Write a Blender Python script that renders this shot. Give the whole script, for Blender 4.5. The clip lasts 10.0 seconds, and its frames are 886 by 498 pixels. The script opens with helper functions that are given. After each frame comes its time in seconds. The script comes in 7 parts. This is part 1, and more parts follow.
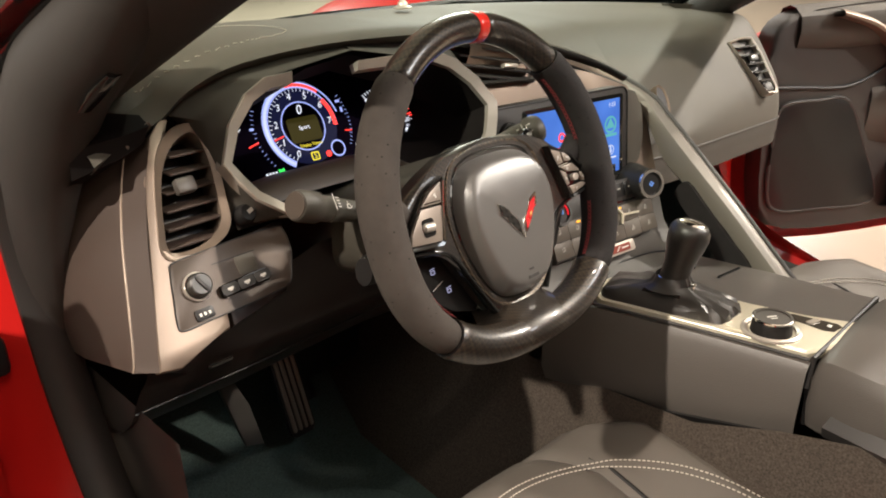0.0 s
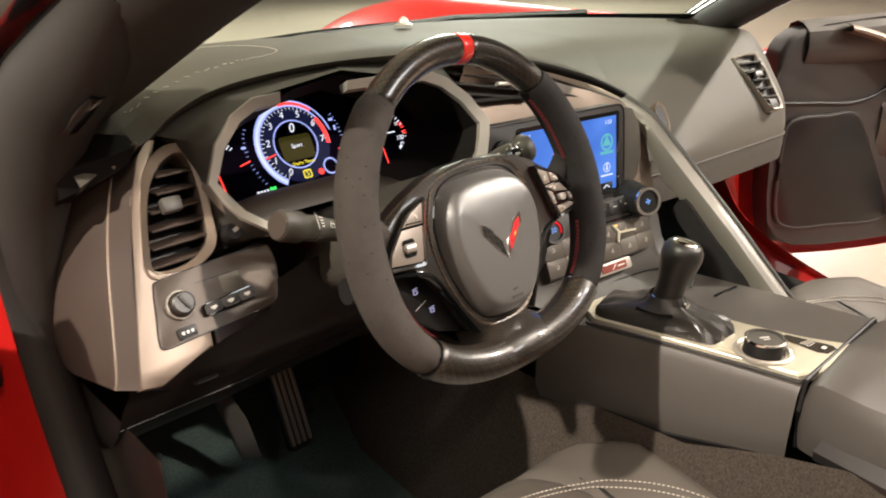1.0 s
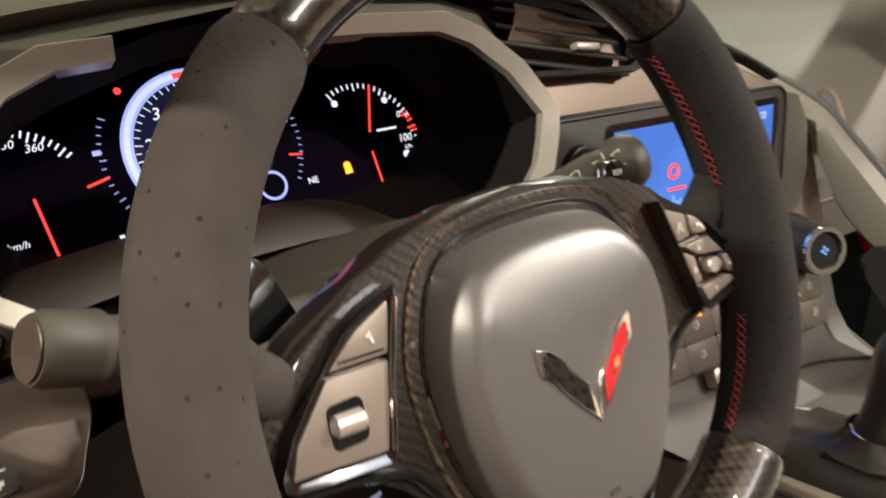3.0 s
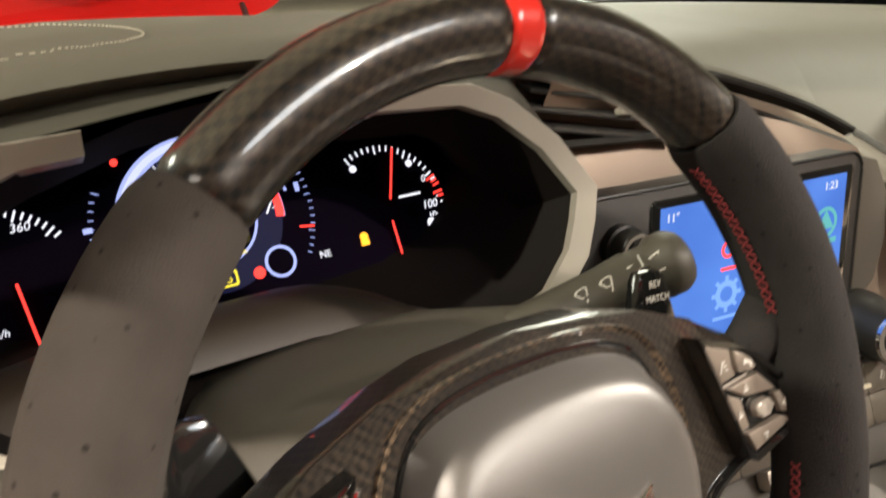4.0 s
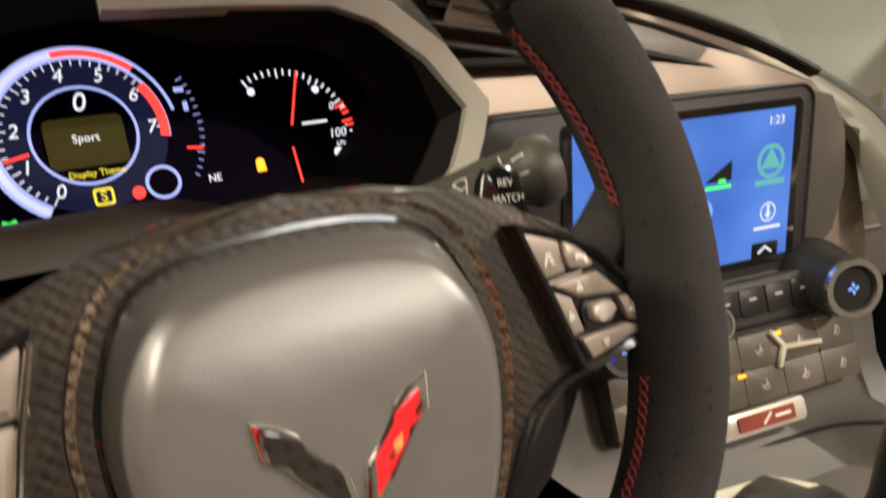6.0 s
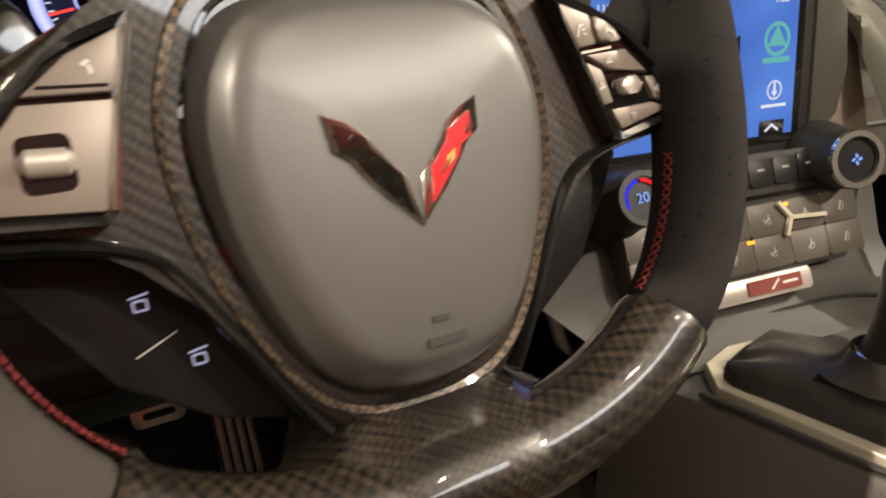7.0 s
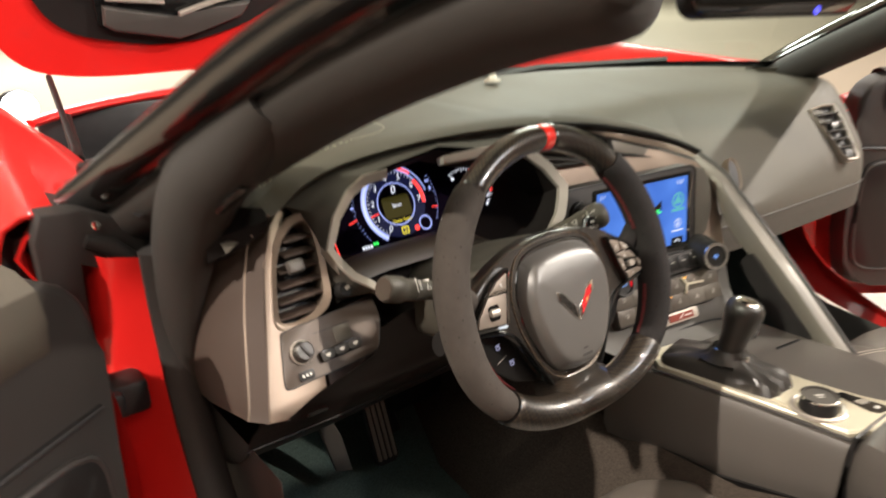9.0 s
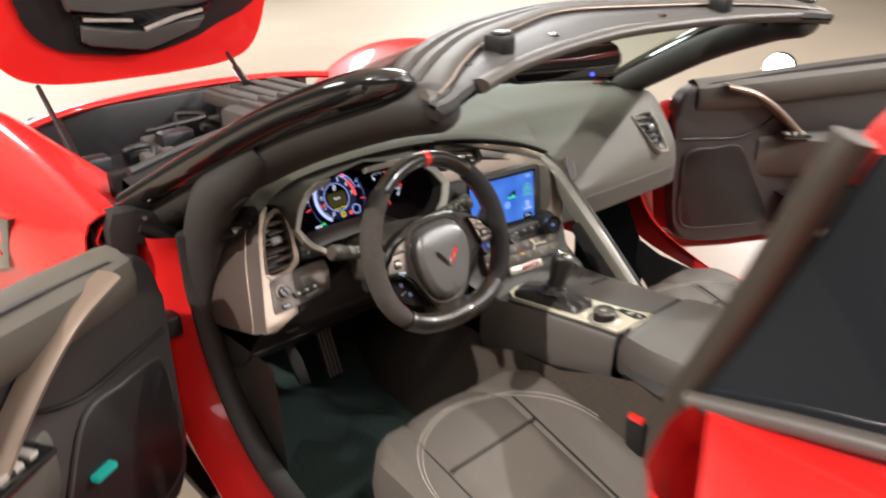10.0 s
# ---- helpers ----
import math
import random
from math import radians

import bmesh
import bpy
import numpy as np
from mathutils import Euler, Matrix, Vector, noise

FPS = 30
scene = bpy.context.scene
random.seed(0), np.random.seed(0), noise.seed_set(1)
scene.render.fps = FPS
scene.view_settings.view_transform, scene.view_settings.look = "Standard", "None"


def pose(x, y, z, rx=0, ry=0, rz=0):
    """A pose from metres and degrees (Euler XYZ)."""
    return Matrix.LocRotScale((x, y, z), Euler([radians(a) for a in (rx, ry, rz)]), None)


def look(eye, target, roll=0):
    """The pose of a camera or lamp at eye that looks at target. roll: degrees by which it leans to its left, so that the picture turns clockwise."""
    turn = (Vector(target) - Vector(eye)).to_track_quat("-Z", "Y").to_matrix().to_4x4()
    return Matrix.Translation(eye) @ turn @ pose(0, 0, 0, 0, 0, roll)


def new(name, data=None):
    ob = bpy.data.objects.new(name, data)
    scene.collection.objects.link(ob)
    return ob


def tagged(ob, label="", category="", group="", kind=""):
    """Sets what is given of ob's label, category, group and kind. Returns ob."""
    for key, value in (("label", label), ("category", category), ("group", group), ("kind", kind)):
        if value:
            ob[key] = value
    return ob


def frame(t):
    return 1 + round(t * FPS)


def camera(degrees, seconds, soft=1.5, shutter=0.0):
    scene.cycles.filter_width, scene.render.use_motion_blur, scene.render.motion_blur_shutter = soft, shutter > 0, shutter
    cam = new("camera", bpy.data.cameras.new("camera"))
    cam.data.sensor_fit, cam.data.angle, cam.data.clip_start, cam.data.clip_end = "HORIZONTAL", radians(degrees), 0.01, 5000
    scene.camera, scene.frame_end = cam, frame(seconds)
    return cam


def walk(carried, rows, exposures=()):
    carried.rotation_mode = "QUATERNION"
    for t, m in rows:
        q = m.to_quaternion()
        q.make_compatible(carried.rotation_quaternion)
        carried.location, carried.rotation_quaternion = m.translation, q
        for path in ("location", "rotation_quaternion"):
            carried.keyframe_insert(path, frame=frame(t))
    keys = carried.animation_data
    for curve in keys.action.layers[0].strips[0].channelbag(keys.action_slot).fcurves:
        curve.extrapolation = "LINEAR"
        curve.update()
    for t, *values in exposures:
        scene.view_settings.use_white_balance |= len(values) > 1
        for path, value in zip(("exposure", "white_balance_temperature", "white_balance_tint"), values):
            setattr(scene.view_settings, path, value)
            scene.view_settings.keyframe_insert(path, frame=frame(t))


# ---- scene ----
cam = camera(61.0, 10.0, soft=1.9, shutter=0.5)
PATH = [
    (0, (-0.918, -0.441, 1.021), (0.382, 0.885, 0.277), -1.5),
    (0.5, (-0.916, -0.452, 1.021), (0.361, 0.901, 0.285), -1.5),
    (1, (-0.892, -0.465, 1.03), (0.378, 0.904, 0.312), -1.7),
    (1.5, (-0.813, -0.419, 1.014), (0.441, 0.962, 0.292), -1.5),
    (2, (-0.728, -0.35, 1.004), (0.501, 1.055, 0.286), -1.6),
    (2.5, (-0.636, -0.264, 0.951), (0.564, 1.166, 0.234), -1.6),
    (2.7, (-0.615, -0.224, 0.936), (0.565, 1.225, 0.222), -1.8),
    (3.8, (-0.548, -0.139, 0.955), (0.504, 1.409, 0.251), -2.0),
    (4, (-0.533, -0.142, 0.971), (0.489, 1.426, 0.265), -1.8),
    (4.3, (-0.514, -0.147, 0.988), (0.472, 1.443, 0.281), -1.6),
    (4.5, (-0.499, -0.15, 0.992), (0.466, 1.454, 0.288), -1.6),
    (4.9, (-0.478, -0.141, 0.987), (0.47, 1.476, 0.29), -1.6),
    (5, (-0.471, -0.144, 0.987), (0.463, 1.48, 0.287), -1.7),
    (5.2, (-0.462, -0.149, 0.985), (0.467, 1.479, 0.287), -1.7),
    (6.4, (-0.447, -0.197, 0.871), (0.475, 1.433, 0.17), -2.2),
    (6.5, (-0.452, -0.2, 0.863), (0.472, 1.429, 0.162), -2.1),
    (7, (-0.492, -0.216, 0.836), (0.439, 1.41, 0.136), -2.3),
    (7.5, (-0.561, -0.236, 0.834), (0.378, 1.377, 0.117), -2.0),
    (8, (-0.682, -0.297, 0.855), (0.283, 1.299, 0.131), -2.0),
    (8.1, (-0.707, -0.311, 0.866), (0.267, 1.277, 0.137), -1.9),
    (8.5, (-0.798, -0.382, 0.958), (0.219, 1.179, 0.232), -2.0),
    (9, (-0.952, -0.525, 1.133), (0.163, 0.978, 0.426), -2.1),
    (9.5, (-1.128, -0.695, 1.266), (0.07, 0.735, 0.544), -2.0),
    (10, (-1.233, -0.955, 1.348), (-0.02, 0.421, 0.552), -2.0),
]
walk(cam, [(t, look(eye, target, roll)) for t, eye, target, roll in PATH], ((0, 0.24, 6500, 10), (0.5, 0.28, 6500, 10), (1, 0.38, 6500, 10), (2, 0.22, 6500, 10), (2.7, 0.28, 6550, 10), (4.5, 0.46, 6850, 10), (5.2, 0.48, 6950, 10), (6.5, 0.17, 6950, 10), (7, 0.1, 6950, 10), (7.5, 0.22, 6900, 10), (8, 0.46, 6950, 10), (8.5, 0.66, 6950, 10), (9, 0.32, 6450, 10), (9.5, 0.25, 6150, 10), (10, 0.22, 5950, 10)))

# ---- world and lamps ----
world = bpy.data.worlds.new("hall_light")
scene.world = world
world.use_nodes = True
world.node_tree.nodes["Background"].inputs[0].default_value = (1.0, 0.93, 0.84, 1)
world.node_tree.nodes["Background"].inputs[1].default_value = 0.25


def ceiling_lamp(x, y, z, watts, size, target, colour=(1, 0.86, 0.7)):
    data = bpy.data.lights.new("ceiling_spot", "AREA")
    data.energy, data.size, data.shape, data.color = watts, size, "DISK", colour
    ob = new("ceiling_spot", data)
    ob.matrix_world = look((x, y, z), target)
    return ob


CENTRE = (0, 0.2, 0.6)
ceiling_lamp(-4.65, 0.25, 4.5, 420, 0.14, CENTRE, (1, 0.88, 0.75))
ceiling_lamp(5.0, -2.45, 4.5, 480, 0.14, CENTRE, (1, 0.91, 0.8))
ceiling_lamp(2.4, -5.2, 4.5, 230, 0.14, CENTRE, (1, 0.85, 0.7))
ceiling_lamp(2.3, 0.6, 4.5, 70, 0.14, CENTRE, (1, 0.91, 0.8))
ceiling_lamp(0.8, -2.2, 4.6, 40, 0.14, CENTRE, (1, 0.89, 0.77))
ceiling_lamp(-1.6, -3.2, 4.4, 30, 0.14, CENTRE, (1, 0.84, 0.68))
ceiling_lamp(1.8, -4.6, 4.95, 260, 3.2, (0.6, -1.6, 0), (0.86, 0.93, 1.0))
FLOODS = ((3.6, 1.23, 0.42, 22), (-0.31, 4.2, 0.47, 30))
for fx, fy, fz, watts in FLOODS:
    ceiling_lamp(fx, fy, fz, watts, 0.22, CENTRE, (0.93, 0.97, 1)).name = "floor_flood"
# Broad overhead lamps, all unseen, added to fill the hall and brighten its floor.
for lx, ly, watts in ((6.0, 6.0, 420), (-5.5, 6.0, 420), (6.5, -2.0, 110), (-6.0, -3.0, 120), (1.0, 11.5, 1200), (11.0, 11.0, 1050)):
    lamp = ceiling_lamp(lx, ly, 4.9, watts, 3.2, (lx, ly, 0), (0.97, 0.97, 0.92) if ly > 8 else (1, 0.94, 0.86))
scene.view_settings.exposure = 0.0

# ---- materials ----


def mat(name, colour, rough=0.5, metal=0.0, coat=0.0, grain=0.0, scale=900.0, vary=0.12, patch=6.0, spec=0.5):
    m = bpy.data.materials.new(name)
    m.use_nodes = True
    t = m.node_tree
    b = t.nodes["Principled BSDF"]
    b.inputs["Roughness"].default_value = rough
    b.inputs["Metallic"].default_value = metal
    b.inputs["Coat Weight"].default_value = coat
    b.inputs["Coat Roughness"].default_value = 0.04
    b.inputs["Specular IOR Level"].default_value = spec
    co = t.nodes.new("ShaderNodeTexCoord")
    big = t.nodes.new("ShaderNodeTexNoise")
    big.inputs["Scale"].default_value, big.inputs["Detail"].default_value = patch, 5
    t.links.new(co.outputs["Object"], big.inputs["Vector"])
    mix = t.nodes.new("ShaderNodeMix")
    mix.data_type = "RGBA"
    mix.inputs[6].default_value = (*[c * (1 - vary) for c in colour], 1)
    mix.inputs[7].default_value = (*[min(1, c * (1 + vary)) for c in colour], 1)
    t.links.new(big.outputs["Fac"], mix.inputs[0])
    t.links.new(mix.outputs[2], b.inputs["Base Color"])
    wear = t.nodes.new("ShaderNodeMapRange")
    wear.inputs["To Min"].default_value, wear.inputs["To Max"].default_value = max(0.02, rough - 0.08), min(1, rough + 0.08)
    t.links.new(big.outputs["Fac"], wear.inputs["Value"])
    t.links.new(wear.outputs["Result"], b.inputs["Roughness"])
    if grain:
        fine = t.nodes.new("ShaderNodeTexNoise")
        fine.inputs["Scale"].default_value, fine.inputs["Detail"].default_value = scale, 3
        t.links.new(co.outputs["Object"], fine.inputs["Vector"])
        bump = t.nodes.new("ShaderNodeBump")
        bump.inputs["Strength"].default_value, bump.inputs["Distance"].default_value = grain, 0.0006
        t.links.new(fine.outputs["Fac"], bump.inputs["Height"])
        t.links.new(bump.outputs["Normal"], b.inputs["Normal"])
    return m


def glow(name, colour, strength):
    m = bpy.data.materials.new(name)
    m.use_nodes = True
    b = m.node_tree.nodes["Principled BSDF"]
    b.inputs["Base Color"].default_value = (*[c * 0.3 for c in colour], 1)
    b.inputs["Emission Color"].default_value = (*colour, 1)
    b.inputs["Emission Strength"].default_value = strength
    b.inputs["Roughness"].default_value = 0.6
    b.inputs["Specular IOR Level"].default_value = 0.1
    return m


def carbon(name, uv=True, scale=1.0, lo=0.006, hi=0.034):
    """Twill weave under clear lacquer."""
    m = bpy.data.materials.new(name)
    m.use_nodes = True
    t = m.node_tree
    b = t.nodes["Principled BSDF"]
    co = t.nodes.new("ShaderNodeTexCoord")
    rot = t.nodes.new("ShaderNodeMapping")
    rot.inputs["Scale"].default_value = (scale, scale, scale)
    t.links.new(co.outputs["UV" if uv else "Object"], rot.inputs["Vector"])
    wave = t.nodes.new("ShaderNodeTexWave")
    wave.wave_type, wave.bands_direction = "BANDS", "DIAGONAL"
    wave.inputs["Scale"].default_value, wave.inputs["Distortion"].default_value = 62, 0.0
    check = t.nodes.new("ShaderNodeTexChecker")
    check.inputs["Scale"].default_value = 330
    t.links.new(rot.outputs["Vector"], wave.inputs["Vector"])
    t.links.new(rot.outputs["Vector"], check.inputs["Vector"])
    add = t.nodes.new("ShaderNodeMath")
    add.operation = "MULTIPLY_ADD"
    add.inputs[1].default_value = 0.55
    t.links.new(check.outputs["Fac"], add.inputs[0])
    half = t.nodes.new("ShaderNodeMath")
    half.operation = "MULTIPLY"
    half.inputs[1].default_value = 0.45
    t.links.new(wave.outputs["Fac"], half.inputs[0])
    t.links.new(half.outputs[0], add.inputs[2])
    noise_ = t.nodes.new("ShaderNodeTexNoise")
    noise_.inputs["Scale"].default_value = 35
    t.links.new(co.outputs["Object"], noise_.inputs["Vector"])
    mul = t.nodes.new("ShaderNodeMath")
    mul.operation = "MULTIPLY"
    t.links.new(add.outputs[0], mul.inputs[0])
    t.links.new(noise_.outputs["Fac"], mul.inputs[1])
    ramp = t.nodes.new("ShaderNodeMix")
    ramp.data_type = "RGBA"
    ramp.inputs[6].default_value = (lo, lo, lo * 1.05, 1)
    ramp.inputs[7].default_value = (hi * 2.9, hi * 2.05, hi * 1.3, 1)
    t.links.new(mul.outputs[0], ramp.inputs[0])
    t.links.new(ramp.outputs[2], b.inputs["Base Color"])
    b.inputs["Metallic"].default_value = 0.2
    b.inputs["Roughness"].default_value = 0.4
    b.inputs["Coat Weight"].default_value = 1.0
    b.inputs["Coat Roughness"].default_value = 0.05
    bump = t.nodes.new("ShaderNodeBump")
    bump.inputs["Strength"].default_value, bump.inputs["Distance"].default_value = 0.25, 0.0004
    t.links.new(add.outputs[0], bump.inputs["Height"])
    t.links.new(bump.outputs["Normal"], b.inputs["Normal"])
    return m


def pane(name, tint, gloss=1.0):
    m = bpy.data.materials.new(name)
    m.use_nodes = True
    t = m.node_tree
    t.nodes.clear()
    out = t.nodes.new("ShaderNodeOutputMaterial")
    clear, shine, mix = t.nodes.new("ShaderNodeBsdfTransparent"), t.nodes.new("ShaderNodeBsdfGlossy"), t.nodes.new("ShaderNodeMixShader")
    clear.inputs[0].default_value = (*tint, 1)
    shine.inputs["Roughness"].default_value = 0.02
    edge_on = t.nodes.new("ShaderNodeLayerWeight")
    steep = t.nodes.new("ShaderNodeMath")
    steep.operation = "POWER"
    steep.inputs[1].default_value = 5.0
    t.links.new(edge_on.outputs["Facing"], steep.inputs[0])
    amount = t.nodes.new("ShaderNodeMath")
    amount.operation = "MULTIPLY_ADD"
    amount.inputs[1].default_value, amount.inputs[2].default_value = 0.5 * gloss, 0.04 * gloss
    t.links.new(steep.outputs[0], amount.inputs[0])
    t.links.new(amount.outputs[0], mix.inputs[0])
    t.links.new(clear.outputs[0], mix.inputs[1])
    t.links.new(shine.outputs[0], mix.inputs[2])
    t.links.new(mix.outputs[0], out.inputs[0])
    return m


def perforated(m, pitch=0.0075, hole=0.00075):
    """Fine dark perforations over a cloth or suede."""
    t = m.node_tree
    b = t.nodes["Principled BSDF"]
    co = t.nodes.new("ShaderNodeTexCoord")
    cells = t.nodes.new("ShaderNodeTexVoronoi")
    cells.inputs["Scale"].default_value, cells.inputs["Randomness"].default_value = 1 / pitch, 0.3
    t.links.new(co.outputs["Object"], cells.inputs["Vector"])
    dot = t.nodes.new("ShaderNodeMapRange")
    dot.inputs["From Min"].default_value, dot.inputs["From Max"].default_value = hole / pitch * 0.8, hole / pitch * 1.5
    dot.inputs["To Min"].default_value, dot.inputs["To Max"].default_value = 0.25, 1.0
    t.links.new(cells.outputs["Distance"], dot.inputs["Value"])
    shade = t.nodes.new("ShaderNodeMix")
    shade.data_type, shade.blend_type = "RGBA", "MULTIPLY"
    shade.inputs[0].default_value = 1.0
    t.links.new(b.inputs["Base Color"].links[0].from_socket, shade.inputs[6])
    t.links.new(dot.outputs["Result"], shade.inputs[7])
    t.links.new(shade.outputs[2], b.inputs["Base Color"])
    return m


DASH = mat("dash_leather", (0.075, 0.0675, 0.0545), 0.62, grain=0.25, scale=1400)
DASHDARK = mat("dash_vinyl_dark", (0.029, 0.0265, 0.025), 0.5, grain=0.3, scale=1500)
BLACK = mat("black_plastic", (0.012, 0.0112, 0.011), 0.42, grain=0.15, scale=1800, spec=0.3)
KNEE = mat("knee_plastic", (0.013, 0.008, 0.007), 0.34, grain=0.1, scale=1500, spec=0.3)
PEDALRIB = mat("pedal_rib", (0.3, 0.25, 0.205), 0.4, metal=0.7)
GLOSSBLACK = mat("gloss_black", (0.008, 0.008, 0.008), 0.08, coat=0.6)
SATIN = mat("satin_trim", (0.2, 0.154, 0.12), 0.4, metal=0.45, grain=0.08, scale=2500, vary=0.06)
SILVER = mat("silver_trim", (0.5, 0.46, 0.41), 0.33, metal=0.55, vary=0.05)
CHROME = mat("chrome", (0.8, 0.78, 0.75), 0.09, metal=1.0, vary=0.03)
# Dark tint stands in for the dim cabin reflected in the mirror glass.
MIRROR = mat("dark_toned_mirror", (0.22, 0.22, 0.22), 0.03, metal=1.0, vary=0.02)
# Same suede twice: left grip's light and right grip's shade are in colour.
SUEDELIT = perforated(mat("suede", (0.049, 0.042, 0.037), 0.92, grain=0.6, scale=1500, vary=0.32, patch=60, spec=0.2))
SUEDEDARKSHADE = perforated(mat("suede_dark_shade", (0.018, 0.016, 0.016), 0.9, grain=0.8, scale=1100, vary=0.4, patch=60, spec=0.2))
LEATHER = mat("grey_leather", (0.075, 0.067, 0.06), 0.42, grain=0.4, scale=700)
SEAT = mat("seat_leather", (0.092, 0.081, 0.07), 0.45, grain=0.45, scale=650, vary=0.15)
AIRBAG = mat("airbag_skin", (0.07, 0.066, 0.062), 0.4, grain=0.12, scale=1600, spec=0.75)
CARPET = mat("carpet", (0.062, 0.051, 0.042), 1.0, grain=1.0, scale=800, vary=0.95, patch=380, spec=0.1)
CARPETDARK = mat("carpet_dark", (0.06, 0.09, 0.085), 1.0, grain=1.0, scale=900, vary=0.7, patch=330, spec=0.1)
RED = mat("red_paint", (0.56, 0.015, 0.013), 0.38, coat=0.4, vary=0.04, spec=0.2)
REDBAND = mat("red_marker", (0.75, 0.03, 0.02), 0.3, coat=1.0, vary=0.03)
REDTHREAD = mat("red_thread", (0.15, 0.013, 0.015), 0.8)
PALETHREAD = mat("pale_thread", (0.5, 0.46, 0.4), 0.8)
RUBBER = mat("rubber_seal", (0.018, 0.016, 0.0155), 0.6)
BOOT = mat("boot_leather", (0.026, 0.0235, 0.021), 0.36, grain=0.4, scale=700)
DIAL = mat("dial_black", (0.005, 0.003, 0.009), 0.9, spec=0.02)
ENDPANEL = mat("end_leather", (0.05, 0.034, 0.027), 0.55, grain=0.4, scale=900)
CLIMATEKEY = mat("climate_key", (0.085, 0.073, 0.06), 0.42, metal=0.2, grain=0.08, scale=2500, vary=0.06)
LAMPPLATE = mat("lamp_plate", (0.068, 0.052, 0.041), 0.42, metal=0.35, grain=0.08, scale=2500, vary=0.06)
KEYGREY = mat("key_grey", (0.215, 0.18, 0.15), 0.42, metal=0.3, grain=0.06, scale=2500, vary=0.05)
PILLAR = mat("pillar_lining", (0.021, 0.0185, 0.0165), 0.65, grain=0.5, scale=1400, vary=0.2)
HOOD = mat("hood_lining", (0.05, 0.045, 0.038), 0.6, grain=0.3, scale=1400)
PLAQUE = mat("plaque_red", (0.17, 0.03, 0.018), 0.35)
BADGERED = mat("badge_red", (0.5, 0.015, 0.02), 0.25, coat=0.8)
YELLOWMARK = mat("badge_gold", (0.62, 0.4, 0.12), 0.3, metal=0.3)
CAVE = mat("housing_brown", (0.0085, 0.0068, 0.0066), 0.75, spec=0.1)
LEDGE = mat("ledge_brown", (0.038, 0.028, 0.021), 0.5, grain=0.2, scale=1500)
SEAL = mat("seal_grey", (0.031, 0.0245, 0.018), 0.5, grain=0.2, scale=900)
DUCT = mat("duct_grey", (0.06, 0.056, 0.052), 0.3, vary=0.2, patch=12)
SHROUD = mat("shroud_plastic", (0.05, 0.045, 0.036), 0.5, grain=0.25, scale=1500)
STEEL = mat("pedal_steel", (0.66, 0.62, 0.56), 0.35, metal=0.55)
BRACE = mat("satin_paint", (0.145, 0.131, 0.112), 0.42, metal=0.2, grain=0.08, scale=2500, vary=0.06)
PLATE = mat("console_plate", (0.62, 0.58, 0.46), 0.3, metal=0.45, vary=0.06)
CARBON = carbon("carbon_weave", lo=0.002, hi=0.024)
CARBONFLAT = carbon("carbon_weave_flat", uv=False, scale=1.5, lo=0.002, hi=0.021)
# Brown copy of the weave, with the warm light on the bevel in its colour.
CARBONLIT = carbon("carbon_weave_lit", uv=False, scale=1.3, lo=0.004, hi=0.1)
GLASS = pane("windscreen_glass", (0.72, 0.8, 0.75))
DARKGLASS = mat("dark_glass", (0.012, 0.014, 0.017), 0.05, coat=1.0)
FLOORMAT = mat("hall_floor", (0.27, 0.222, 0.17), 0.55, vary=0.1, patch=0.8, spec=0.25)
WALLMAT = mat("hall_wall", (0.7, 0.67, 0.62), 0.8, grain=0.2, scale=60)
ENGINE = mat("engine_black", (0.012, 0.012, 0.013), 0.45, vary=0.4, patch=40)
ENGINEGREY = mat("engine_grey", (0.06, 0.055, 0.05), 0.7, metal=0.0, vary=0.3, patch=25)
WHITE = glow("dial_white", (0.85, 0.88, 1.0), 0.95)
BLUEGLOW = glow("dial_blue", (0.35, 0.42, 0.9), 1.0)
REDGLOW = glow("dial_red", (1.0, 0.05, 0.04), 1.6)
AMBER = glow("amber_light", (1.0, 0.42, 0.03), 1.6)
YELLOW = glow("yellow_light", (0.85, 0.7, 0.05), 1.0)
GREENGLOW = glow("green_light", (0.05, 0.8, 0.12), 1.2)
SCREENBLUE = glow("screen_blue", (0.035, 0.12, 0.5), 1.0)
grad = SCREENBLUE.node_tree
gco, gmap, gmix = grad.nodes.new("ShaderNodeTexCoord"), grad.nodes.new("ShaderNodeTexNoise"), grad.nodes.new("ShaderNodeMix")
gmap.inputs["Scale"].default_value, gmap.inputs["Detail"].default_value = 2.2, 1.0
gmix.data_type = "RGBA"
gmix.inputs[6].default_value, gmix.inputs[7].default_value = (0.012, 0.055, 0.32, 1), (0.1, 0.24, 0.68, 1)
grad.links.new(gco.outputs["Generated"], gmap.inputs["Vector"])
grad.links.new(gmap.outputs["Fac"], gmix.inputs[0])
grad.links.new(gmix.outputs[2], grad.nodes["Principled BSDF"].inputs["Emission Color"])
SCREENBLUE2 = glow("screen_pale_blue", (0.16, 0.32, 0.78), 1.0)
SCREENGREEN = glow("screen_green", (0.1, 0.4, 0.42), 0.8)
SCREENWHITE = glow("screen_white", (0.7, 0.76, 0.9), 0.75)
SYMBOL = glow("symbol_glow", (0.5, 0.5, 0.75), 0.55)
OLIVEGLOW = glow("screen_olive", (0.075, 0.062, 0.012), 0.35)
DIMPRINT = mat("grey_print", (0.34, 0.32, 0.29), 0.6)
PRINT = mat("white_print", (0.6, 0.58, 0.54), 0.6)

